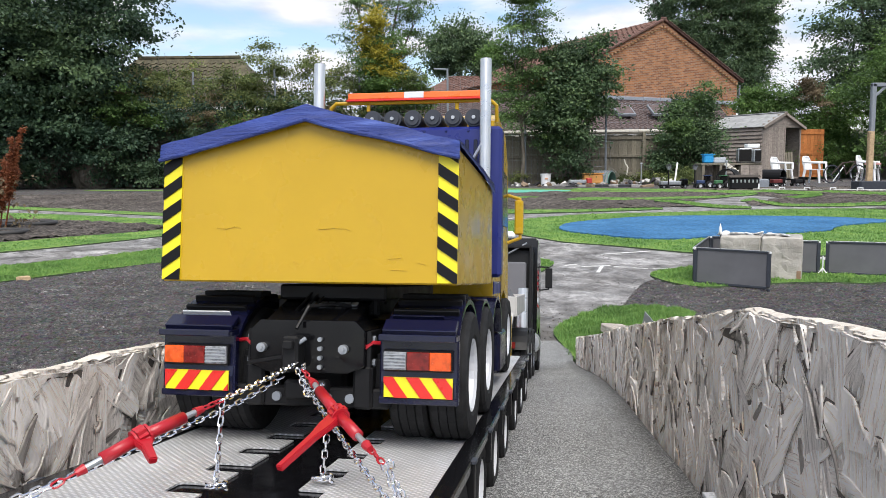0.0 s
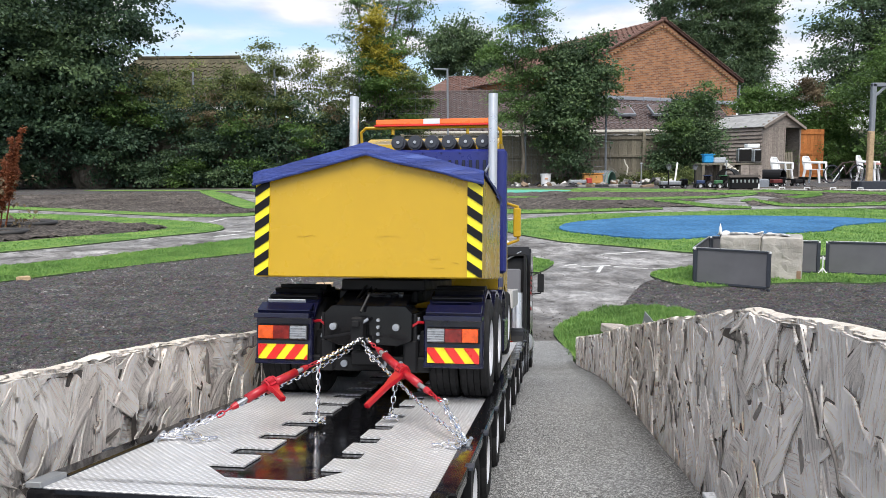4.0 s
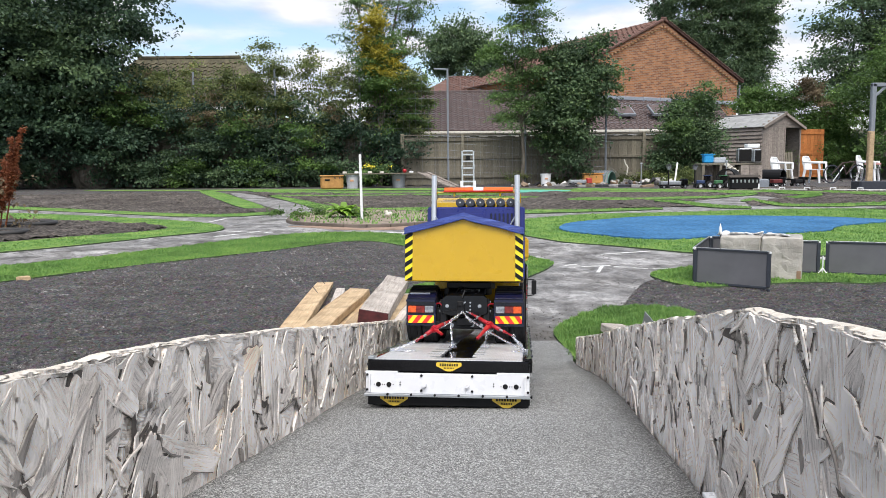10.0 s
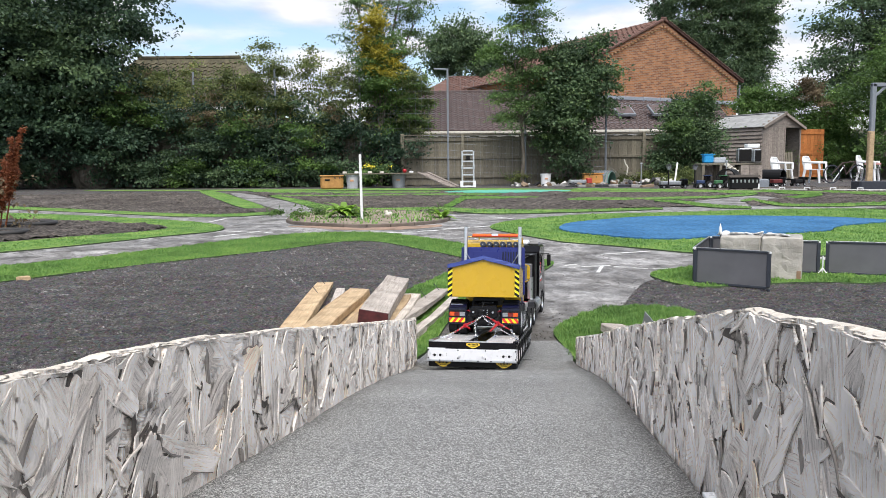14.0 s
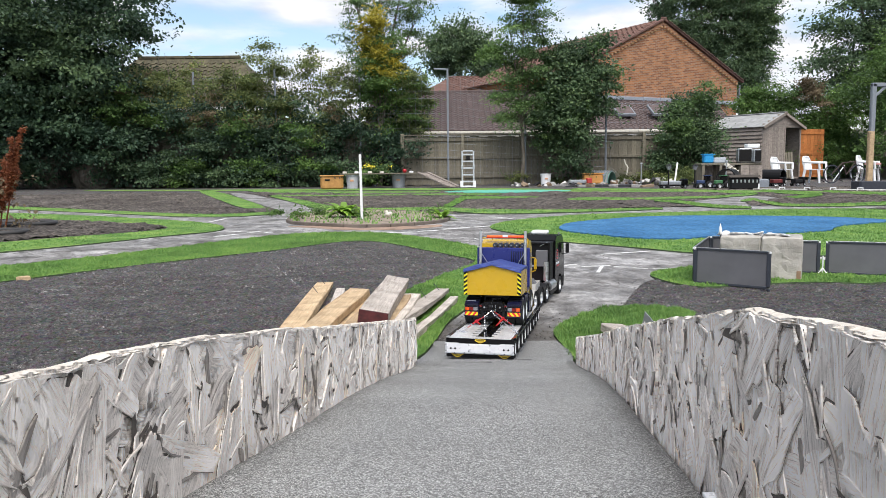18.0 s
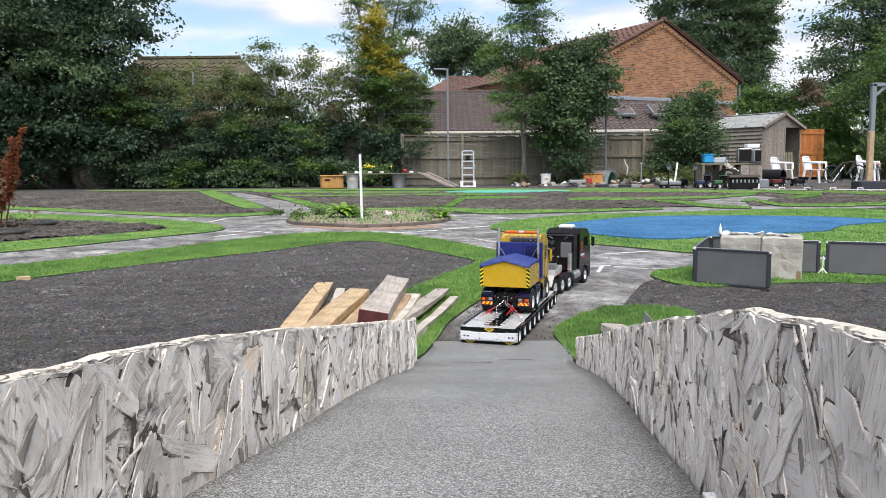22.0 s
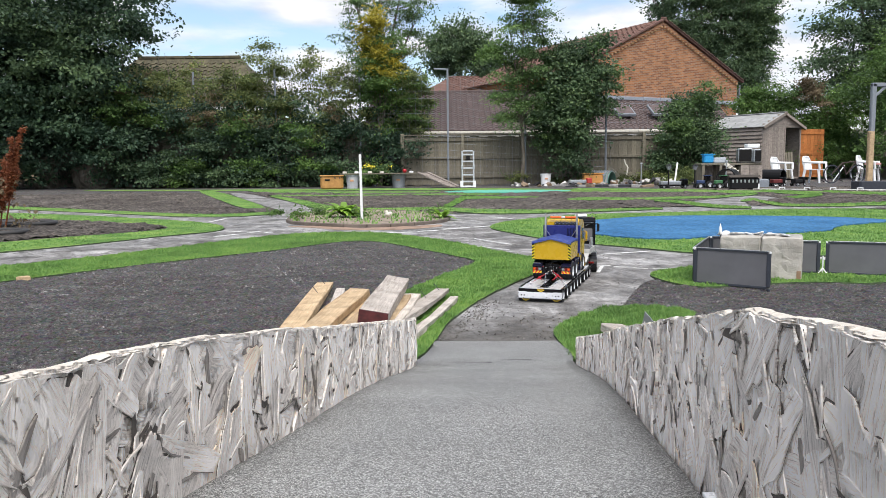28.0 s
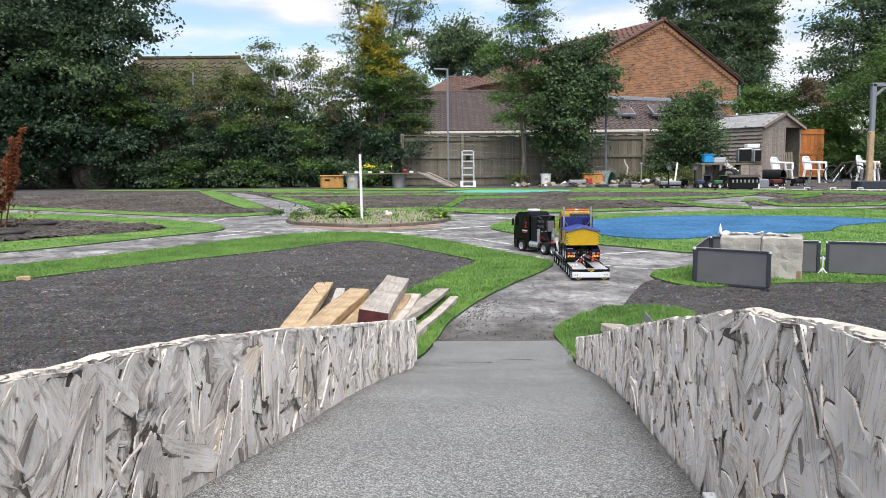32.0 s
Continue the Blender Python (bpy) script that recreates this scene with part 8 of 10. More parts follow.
tree("sapling", "bushy young green sapling before the fence end", (8.0, 24.8, 0), [(7.7, 24.8, 2.6), (8.5, 24.8, 3.4), (7.4, 24.8, 2.2), (8.2, 24.8, 2.9)], 0.05,
     [([(7.7, 24.8, 2.3, 0.45, 0.4, 0.55), (8.0, 24.8, 1.6, 0.75, 0.5, 0.7), (7.6, 24.7, 0.9, 0.8, 0.5, 0.8), (8.5, 24.8, 0.9, 0.6, 0.5, 0.9), (8.3, 24.8, 2.3, 0.4, 0.4, 0.6)], 6800, 0.14, L_DARK),
      ([(8.55, 24.7, 3.0, 0.25, 0.25, 0.5), (8.1, 24.6, 2.5, 0.5, 0.3, 0.5), (7.5, 24.5, 1.7, 0.5, 0.3, 0.5)], 1500, 0.14, L_MID)])
tree("maple_tree", "leafy green maple with mottled foliage", (18.2, 29, 0), [(16.8, 29, 4.6), (18.4, 29, 6.2), (19.6, 29, 6.0)], 0.2,
     [([(17.6, 28.6, 4.6, 1.4, 1.2, 1.2), (18.8, 28.6, 5.6, 1.5, 1.2, 1.3), (16.6, 28.6, 3.0, 1.5, 1.2, 1.3), (18.6, 28.4, 2.8, 1.8, 1.3, 1.5), (20.2, 28.6, 4.6, 1.5, 1.2, 2.0), (17.6, 28.2, 1.4, 2.2, 1.0, 1.3), (18.2, 29, 4.0, 1.8, 1.2, 1.6)], 21000, 0.17, L_FRESH),
      ([(16.9, 28, 3.8, 0.8, 0.6, 0.9), (18.3, 27.8, 4.4, 0.9, 0.6, 0.9), (17.4, 28, 5.4, 0.5, 0.5, 0.6), (18.6, 28, 6.4, 0.4, 0.4, 0.8), (17.0, 28, 2.4, 0.9, 0.5, 0.6)], 4200, 0.17, L_FRESH)])
bush = thing("boundary_hedge", "dark hedge closing the lot behind the shed", "hedge")
leaf_cloud("foliage", [(12.5, 32.5, 1.0, 2.0, 0.6, 1.2), (16, 31.8, 1.1, 2.5, 0.6, 1.4), (20.5, 31, 1.3, 3.0, 0.6, 1.8), (25, 31, 1.3, 3.0, 0.6, 1.8)], 8000, 0.19, L_DARK, bush, 61)
# hulls added here too, so that no sky shines through the hedge
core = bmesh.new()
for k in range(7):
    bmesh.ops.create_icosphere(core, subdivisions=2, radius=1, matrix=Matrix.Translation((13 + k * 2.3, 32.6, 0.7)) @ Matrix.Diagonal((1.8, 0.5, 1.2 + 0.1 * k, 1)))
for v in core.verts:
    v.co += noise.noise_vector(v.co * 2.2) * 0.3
part("core_hull", core, BARK, bush)
tree("far_tree", "dark broad tree behind the maple", (25.5, 45, 0), [(24, 45, 10), (26, 45, 12), (27.5, 45, 11)], 0.4,
     [([(24.2, 45, 9.0, 2.4, 2, 2.2), (26.0, 45, 10.8, 2.2, 2, 2.0), (27.5, 45, 9.0, 2.4, 2, 3.0), (25.5, 45, 6.0, 3.0, 2, 3.0), (22.3, 45, 5.2, 1.5, 1.5, 1.8), (23.8, 45, 7.2, 1.6, 1.5, 2.2), (26.5, 45, 7.5, 2.5, 1.5, 3.5)], 12000, 0.32, L_DARK)])
tree("hawthorn_bush", "hedge bush with some brown leaves behind the shed", (14.2, 30.5, 0), [(13.2, 30.5, 3.0), (14.4, 30.5, 3.6), (15.6, 30.5, 3.2)], 0.08,
     [([(13.0, 30.5, 2.4, 0.9, 0.7, 1.0), (14.2, 30.5, 2.6, 1.0, 0.7, 1.1), (15.4, 30.3, 2.2, 1.1, 0.8, 1.2), (14.8, 30.2, 1.0, 2.0, 0.8, 1.1), (12.4, 30.8, 3.1, 0.5, 0.5, 0.7), (13.6, 30.6, 3.4, 0.8, 0.5, 0.6)], 9500, 0.16, L_FRESH),
      ([(14.7, 30.0, 2.9, 0.6, 0.4, 0.6), (14.3, 30.0, 3.4, 0.4, 0.3, 0.4)], 700, 0.15, L_BROWN)])

# ---- island with kerb, weeds and post ----
SOIL = plain("brown_soil", (0.24, 0.195, 0.15), 0.95, var=0.4, scale=12, bump=0.01)
KERB = plain("stained_concrete_kerb", (0.13, 0.105, 0.088), 0.9, var=0.3, scale=6, bump=0.004)


def island():
    pts = rounded(ISLAND, 2)
    isl = thing("island_bed", "raised round bed with a stained kerb and low weeds", "planting bed", kind="structure")
    n = len(pts)
    cx, cy = sum(p[0] for p in pts) / n, sum(p[1] for p in pts) / n
    bm = bmesh.new()
    prism(bm, [(cx + (x - cx) * 0.97, cy + (y - cy) * 0.97) for x, y in pts], 0.0, 0.034, "z")
    part("soil", bm, SOIL, isl)
    for i in range(0, n, 2):
        a, b = Vector((*pts[i], 0)), Vector((*pts[(i + 2) % n], 0))
        d = b - a
        q = Matrix.Rotation(math.atan2(d.y, d.x), 4, "Z")
        m = (a + b) / 2
        part("kerb_stone", B((m.x, m.y, 0.019, d.length * 0.985, 0.05, 0.042, q)), KERB, isl)
    tris = [t for t in tessellate_polygon([[Vector((x, y, 0)) for x, y in pts]])]
    blades(isl, pts, tris, 0.033, 700, 0.035, 0.010, BLADE)
    leaf_cloud("weed_growth", [(-1.3, 9.6, 0.08, 0.4, 0.5, 0.06), (-0.6, 9.4, 0.08, 0.5, 0.5, 0.06), (-1.7, 9.0, 0.08, 0.25, 0.4, 0.07), (-0.2, 9.1, 0.07, 0.25, 0.4, 0.05)], 520, 0.05, L_FRESH, isl, 31)


island()


spill, _, _ = sheet("soil_spill", [(-1.75, 8.1), (-1.3, 7.72), (-0.75, 7.42), (-0.2, 7.5), (0.0, 7.9), (-0.05, 8.15), (-0.48, 7.75), (-0.95, 7.74), (-1.45, 8.08)], 0.001, plain("rusty_soil", (0.27, 0.185, 0.135), 0.95, var=0.4, scale=9, bump=0.01), 0.006, 2, 0.10)
tagged(spill, "rusty brown soil spilt from the bed onto the road", "soil", kind="structure")


def fern(x, y, z, h, n, seed):
    f = thing("fern_plant", "bright green leafy clump on the bed edge", "plant", pose(x, y, z), group="leafy clumps")
    g = random.Random(seed)
    for i in range(n):
        a = 2 * math.pi * i / n + g.uniform(-0.2, 0.2)
        L, w = h * g.uniform(0.7, 1.1), h * 0.11
        verts, faces = [], []
        k = 6
        rise = g.uniform(0.5, 1.0)
        for j in range(k + 1):
            t = j / k
            r = L * 0.75 * t
            zz = L * (rise * t - 0.75 * t * t * (1.2 - rise * 0.5))
            ww = w * math.sin(math.pi * min(1, 0.15 + t * 0.85)) * (1.0 if j < k else 0.1)
            for s in (-1, 1):
                verts.append((r * math.cos(a) - s * ww * math.sin(a), r * math.sin(a) + s * ww * math.cos(a), max(0.0, zz) + abs(ww) * 0.15))
        for j in range(k):
            faces.append((2 * j, 2 * j + 1, 2 * j + 3, 2 * j + 2))
        raw("leaf", verts, faces, L_FERN, f, True)
    return f


L_FERN = make_leaf("lime_green_leaf", (0.20, 0.36, 0.06), (0.30, 0.48, 0.09), (0.42, 0.58, 0.14))
fern(-1.16, 9.0, 0.05, 0.36, 44, 1)
fern(0.0, 8.75, 0.02, 0.26, 22, 2)

bm = bmesh.new()
box(bm, 0, 0, 0.36, 0.027, 0.027, 0.72, None, 0.003)
post = finish("white_post", bm, WHITE_P)
post.matrix_basis = pose(-0.905, 8.55, 0.04, 0, -0.6, 0)
tagged(post, "slim white plastic marker post in the bed", "post")

bm = bmesh.new()
for p, r in (((0, 0, 0.03), 0.05), ((0.03, 0, 0.045), 0.038), ((-0.02, -0.01, 0.075), 0.03)):
    bmesh.ops.create_icosphere(bm, subdivisions=2, radius=r, matrix=Matrix.Translation(p))
for v in bm.verts:
    v.co += noise.noise_vector(v.co * 40) * 0.014
stone = finish("garden_ornament", bm, CREAM, smooth=True)
stone.matrix_basis = pose(-0.64, 8.9, 0.05) @ Matrix.Diagonal((0.75, 0.75, 0.62, 1))
tagged(stone, "small pale weathered stone ornament in the bed", "ornament")

# ---- dock weed, hoses, small things on the tarmac ----
RUST_SEED = make_leaf("rust_seed", (0.15, 0.045, 0.022), (0.28, 0.09, 0.045), (0.40, 0.16, 0.085))


def dock(x, y, h, lean, seed):
    d = thing("dock_weed", "tall dried dock weed with rust-red seed heads", "plant", pose(x, y, 0), group="dock weeds")
    g = random.Random(seed)
    bm = bmesh.new()
    pts = [Vector((lean * (k / 6) ** 1.3, 0.03 * math.sin(k), h * k / 6)) for k in range(7)]
    for a, b in zip(pts, pts[1:]):
        rod(bm, a, b, 0.009 * (1 - a.z / h * 0.7), n=6)
    part("stem", bm, RUST_SEED, d)
    blobs = []
    for k in range(16):
        f = 0.32 + 0.66 * k / 15
        i = min(5, int(f * 6))
        p = pts[i].lerp(pts[i + 1], f * 6 - i)
        r = 0.034 * (1.15 - f)
        blobs.append((p.x + g.uniform(-0.03, 0.03) * (1.3 - f), p.y, p.z, r + 0.008, r + 0.008, 0.04))
    for k in range(5):
        p = pts[2 + k % 3]
        a = g.uniform(0, 6.28)
        tip = p + Vector((0.09 * math.cos(a), 0.09 * math.sin(a), 0.24))
        bm = bmesh.new()
        rod(bm, p, tip, 0.005, 0.002, n=5)
        part("side_stem", bm, RUST_SEED, d)
        blobs += [(*p.lerp(tip, q), 0.016, 0.016, 0.03) for q in (0.45, 0.65, 0.85, 1.0)]
    leaf_cloud("seed_head", blobs, 2600, 0.026, RUST_SEED, d, seed, 0.1, spread=0.4, pads=False)
    leaf_cloud("dry_leaf", [(0.0, 0, 0.2, 0.16, 0.16, 0.15), (0.05, 0, 0.45, 0.06, 0.06, 0.12)], 10, 0.08, L_BROWN, d, seed + 1, 0.1)


dock(-4.46, 7.75, 1.04, 0.26, 4)
dock(-4.60, 7.9, 0.72, 0.12, 9)
dock(-4.72, 7.7, 0.55, 0.05, 12)


def hose(cx, cy, rx, ry, turn, label):
    bm = bmesh.new()
    n, k = 48, 10
    rings = []
    for i in range(n):
        a = 2 * math.pi * i / n
        c, d = Vector((cx + rx * math.cos(a), cy + ry * math.sin(a), 0.044)), Vector((math.cos(a), math.sin(a), 0))
        rings.append([bm.verts.new(c + (d * math.cos(2 * math.pi * j / k) + Vector((0, 0, 1)) * math.sin(2 * math.pi * j / k)) * 0.022) for j in range(k)])
    for i in range(n):
        for j in range(k):
            bm.faces.new((rings[i][j], rings[(i + 1) % n][j], rings[(i + 1) % n][(j + 1) % k], rings[i][(j + 1) % k]))
    bmesh.ops.recalc_face_normals(bm, faces=bm.faces)
    ob = finish("bed_hose", bm, plain("grey_hose", (0.035, 0.034, 0.034), 0.6), smooth=True)
    tagged(ob, label, "hose", "hose loops")


hose(-4.72, 8.38, 0.45, 0.27, 0, "thick dark grey hose laid in a loop on the bed")
hose(-4.32, 7.2, 0.36, 0.24, 0, "thick dark grey hose laid in a loop on the bed")

bm = bmesh.new()
prism(bm, [(-0.035, -0.02), (0.038, -0.01), (0.02, 0.03), (-0.025, 0.025)], 0.0, 0.030, "z")
bmesh.ops.bevel(bm, geom=bm.edges[:], offset=0.003, segments=1, affect="EDGES")
blk = finish("wood_offcut", bm, PLANK_W)
blk.matrix_basis = pose(-2.33, 4.2, 0.0, 0, 0, 15)
tagged(blk, "small pale wooden offcut on the tarmac", "offcut")


# ---- plank pile behind the board wall ----


def plank(x0, y0, x1, y1, z, w, t, mat, tilt=0, name="plank", label="rough sawn timber board in a loose pile", ends=None):
    d = Vector((x0 - x1, y0 - y1, 0))
    L = d.length + 0.16
    p = thing(name, label, "board", None, "timber pile")
    p.matrix_basis = Matrix.Translation((x0 - d.normalized().x * L / 2, y0 - d.normalized().y * L / 2, z)) @ Matrix.Rotation(math.atan2(d.y, d.x) - math.pi / 2, 4, "Z") @ pose(0, 0, 0, 0, tilt, 0)
    g = random.Random(int(abs(x0) * 1000))
    # sawn along, broken rough at the ends
    k = 6
    jag = 0.0 if ends else 0.010
    far = [((i / k - 0.5) * w * g.uniform(0.94, 1.0), L / 2 - g.uniform(0, jag * 1.6) - (0.012 * i / k if not ends else 0)) for i in range(k + 1)]
    near = [((0.5 - i / k) * w, -L / 2 + g.uniform(0, jag)) for i in range(k + 1)]
    mid = [(0.5 * w * g.uniform(0.95, 1.02), y) for y in (L * 0.25, 0.0, -L * 0.25)]
    bm = bmesh.new()
    prism(bm, far + mid + near + [(-x, -y) for x, y in mid], -t / 2, t / 2, "z")
    for v in bm.verts:
        v.co += noise.noise_vector(Vector((v.co.x * 9 + x0 * 7, v.co.y * 3, z * 11 + v.co.z * 20))) * 0.009
    bmesh.ops.bevel(bm, geom=bm.edges[:], offset=0.0015, segments=1, affect="EDGES")
    part("board", bm, mat, p)
    for k in range(2 if "nail" in label else 0):
        bm = bmesh.new()
        xx, yy = g.uniform(-0.2, 0.2) * w, L * (0.42 - 0.2 * k)
        rod(bm, (xx, yy, t / 2), (xx - 0.022, yy - 0.004, t / 2 + 0.030), 0.0016, n=6)
        part("nail", bm, DARK_P, p)
    if ends:
        part("painted_end", B((0, -L / 2 - 0.002, 0, w * 1.01, 0.006, t * 1.02)), ends, p, "maroon painted end")
    return p


plank(-0.595, 3.80, -0.55, 2.73, 0.03, 0.088, 0.028, PLANK_W, label="yellow softwood board with nails in a loose pile")
plank(-0.50, 3.65, -0.43, 2.76, 0.02, 0.045, 0.025, PLANK_G)
plank(-0.445, 3.58, -0.39, 2.76, 0.02, 0.045, 0.025, PLANK_G)
plank(-0.375, 3.41, -0.44, 2.58, 0.058, 0.095, 0.03, PLANK_W, label="yellow softwood board in a loose pile")
plank(-0.33, 3.43, -0.36, 2.69, 0.025, 0.10, 0.03, PLANK_W, label="yellow softwood board in a loose pile")
plank(-0.205, 3.34, -0.232, 2.70, 0.105, 0.100, 0.045, PLANK_G, 9, name="plank", label="pale grey beam with a maroon painted end", ends=MAROON)
plank(-0.14, 3.27, -0.19, 2.64, 0.055, 0.085, 0.028, PLANK_G)
plank(0.0, 3.46, -0.19, 2.66, 0.048, 0.07, 0.022, PLANK_G, label="long pale board with nails in a loose pile")
plank(0.05, 3.37, -0.10, 2.65, 0.018, 0.038, 0.03, PLANK_G, label="narrow pale batten lying on the turf")
plank(-0.21, 3.2, -0.26, 2.6, 0.05, 0.16, 0.05, PLANK_W)

# ---- grey folding panels and wrapped blocks ----


def panel(x0, y0, x1, y1, h, label, foot=False):
    d = Vector((x1 - x0, y1 - y0, 0))
    L = d.length
    p = thing("site_barrier", label, "barrier", Matrix.Translation((x0, y0, 0.012)) @ Matrix.Rotation(math.atan2(d.y, d.x), 4, "Z"), "grey barriers")
    part("sheet", B((L / 2, 0, h / 2, L - 0.01, 0.006, h - 0.008)), GREY_P, p)
    e = 0.018
    for x in (e / 2, L - e / 2):
        part("stile", B((x, -0.002, h / 2, e, 0.014, h - 0.02)), DARK_P, p)
    part("top_rail", B((L / 2, -0.002, h - 0.005, L - 0.03, 0.012, 0.009)), DARK_P, p)
    part("edge_strip", B((L / 2, -0.002, h + 0.001, L - 0.02, 0.008, 0.003)), ALU, p, "thin bright edge strip")
    part("bottom_rail", B((L / 2, -0.002, 0.007, L - 0.03, 0.012, 0.012)), DARK_P, p)
    for x in (0.004, L - 0.004):
        part("corner_clip", B((x, 0, h - 0.006, 0.007, 0.013, 0.010)), WHITE_P, p)
        part("corner_foot", B((x, 0, -0.003, 0.012, 0.024, 0.012)), WHITE_P if x < 0.01 else DARK_P, p)
    if foot:
        bm = bmesh.new()
        rod(bm, (-0.012, -0.006, 0.0), (-0.012, -0.006, h * 0.55), 0.004, n=8)
        rod(bm, (-0.012, -0.006, 0.03), (-0.04, -0.02, -0.008), 0.004, n=8)
        rod(bm, (-0.012, -0.006, 0.03), (0.018, -0.02, -0.008), 0.004, n=8)
        part("white_stand", bm, WHITE_P, p)
    return p


G_L = "dark grey folding panel with a bright edge strip on the turf"
panel(1.27, 3.83, 1.56, 3.60, 0.182, G_L)
panel(1.275, 3.85, 1.55, 4.42, 0.182, G_L)
panel(1.56, 4.43, 1.93, 4.22, 0.182, G_L)
panel(1.86, 4.16, 2.05, 4.12, 0.178, G_L)
panel(2.075, 4.11, 2.62, 3.86, 0.178, G_L, True)
panel(2.65, 3.85, 3.2, 3.6, 0.178, G_L, True)
WRAP = Mat("cloudy_shrink_wrap", 0.35)
_c = WRAP.ramp(WRAP.noise(9, 6), [(0.35, (0.34, 0.315, 0.28)), (0.65, (0.50, 0.47, 0.425))])
WRAP.color(_c).bump(WRAP.noise(38, 6, 0.7, None, 1.2), 0.006, 0.9)
WRAP = WRAP.m


def wrapped_block(x0, y0, x1, y1, dep, h):
    d = Vector((x1 - x0, y1 - y0, 0))
    L = d.length
    b = thing("wrapped_block", "off-white block in crumpled clear wrap", "package", Matrix.Translation((x0, y0, 0.008)) @ Matrix.Rotation(math.atan2(d.y, d.x), 4, "Z"), "wrapped blocks")
    bm = bmesh.new()
    box(bm, L / 2, dep / 2, h / 2, L, dep, h, None, 0.006)
    bmesh.ops.subdivide_edges(bm, edges=bm.edges[:], cuts=5, use_grid_fill=True)
    for v in bm.verts:
        v.co += noise.noise_vector(v.co * 22 + Vector((x0 * 9, 0, 0))) * 0.006
    part("wrap", bm, WRAP, b)
    part("tape", B((L * 0.93, -0.005, h * 0.13, 0.02, 0.003, 0.05)), plain("brown_tape", (0.3, 0.19, 0.12), 0.4), b)
    return b


wrapped_block(1.475, 4.04, 1.655, 3.955, 0.24, 0.222)
wrapped_block(1.657, 3.953, 1.835, 3.87, 0.24, 0.222)
g = random.Random(3)
for i in range(9):
    bm = bmesh.new()
    bmesh.ops.create_icosphere(bm, subdivisions=2, radius=1)
    for v in bm.verts:
        v.co += noise.noise_vector(v.co * 2.6 + Vector((i, 0, 0))) * 0.9
        v.co = Vector((v.co.x * 0.03, v.co.y * 0.03, v.co.z * 0.005)) if i else Vector((v.co.x * 0.013 * (1.3 - v.co.z), v.co.y * 0.006, v.co.z * 0.030))
    ob = finish("wrap_scrap", bm, WHITE_P, smooth=True)
    f = i / 8
    ob.matrix_basis = pose(1.50 + 0.30 * f, 4.10 - 0.13 * f + g.uniform(-0.02, 0.1), 0.236 if i else 0.255, g.uniform(-20, 20), g.uniform(-20, 20), g.uniform(0, 90))
    tagged(ob, "torn white packing scrap on the wrapped block", "packing scrap", "packing scraps")

# tilted metal plate and offcut by the ramp wall
bm = bmesh.new()
prism(bm, [(0, 0), (0.075, 0.0), (0.015, 0.075)], -0.003, 0.003, "y")
tri = finish("metal_offcut", bm, GALV)
tri.matrix_basis = pose(0.655, 2.50, 0.055, 10, 0, -20)
tagged(tri, "pointed sheet metal offcut standing in the turf", "offcut")
chip = finish("board_offcut", B((0, 0, 0.02, 0.085, 0.10, 0.03)), PLANK_G)
chip.matrix_basis = pose(0.60, 2.60, 0.02, 0, 6, 12)
tagged(chip, "pale board offcut lying on the turf", "offcut")

# ---- things along the fence ----
BOX_W = make_wood("orange_varnished_wood", (0.62, 0.33, 0.12), (0.42, 0.20, 0.07), (12, 1.2, 12), 0.6)
bx = thing("storage_box", "yellow-brown wooden storage box with a handle slot", "box", pose(-3.18, 22.1, 0, 0, 0, 4))
part("box_body", B((0, 0, 0.20, 0.64, 0.42, 0.38)), BOX_W, bx)
part("box_lid", B((0, 0, 0.40, 0.67, 0.45, 0.03)), BOX_W, bx)
part("handle_slot", B((-0.12, -0.212, 0.28, 0.14, 0.01, 0.05)), BLACK_P, bx)
for k in (0.10, 0.24):
    part("catch", B((k, -0.215, 0.34, 0.03, 0.012, 0.05)), DARK_P, bx)


STICKER = plain("faded_orange_label", (0.6, 0.33, 0.2), 0.6)


def bucket(x, y, h, r, mat, label, group="buckets"):
    b = thing("bucket", label, "bucket", pose(x, y, 0), group)
    bm = bmesh.new()
    rod(bm, (0, 0, 0), (0, 0, h), r * 0.82, r, n=20, caps=False)
    rod(bm, (0, 0, 0.001), (0, 0, 0.01), r * 0.8, r * 0.8, n=20)
    part("tub", bm, mat, b)
    bm = bmesh.new()
    rod(bm, (0, 0, h - 0.03), (0, 0, h), r * 1.05, r * 1.07, n=20)
    part("rim", bm, mat, b)
    part("sticker", B((0, -r * 0.96, h * 0.60, r * 0.55, 0.012, h * 0.14)), STICKER, b)
    return b


bucket(3.24, 24.0, 0.38, 0.17, WHITE_P, "white plastic bucket with a small orange sticker")
bucket(-2.72, 23.2, 0.40, 0.20, plain("grey_plastic_tub", (0.45, 0.46, 0.48), 0.5), "pale grey plastic tub under a plank bench")
bucket(-1.35, 23.7, 0.40, 0.22, plain("dull_grey_tub", (0.34, 0.36, 0.38), 0.5), "pale grey plastic tub under a plank bench")
bn = thing("plank_bench", "rough plank laid across tubs as a bench", "bench")
for k in (-0.14, 0.14):
    part("bench_plank", B((-1.95, 23.4 + k, 0.435, 2.3, 0.26, 0.035, pose(0, 0, 0, 0, 0, 12))), FENCE_W, bn)
for i, (x, col) in enumerate(((-2.95, CREAM), (-2.6, WHITE_P), (-2.2, CREAM), (-1.85, CREAM), (-0.95, WHITE_P))):
    ob = finish("flower_pot", B((0, 0, 0.03, 0.12, 0.10, 0.06)), col)
    ob.matrix_basis = pose(x, 23.42 + (x + 1.95) * 0.21, 0.452)
    tagged(ob, "small pale pot on the plank bench", "pot", "pots")
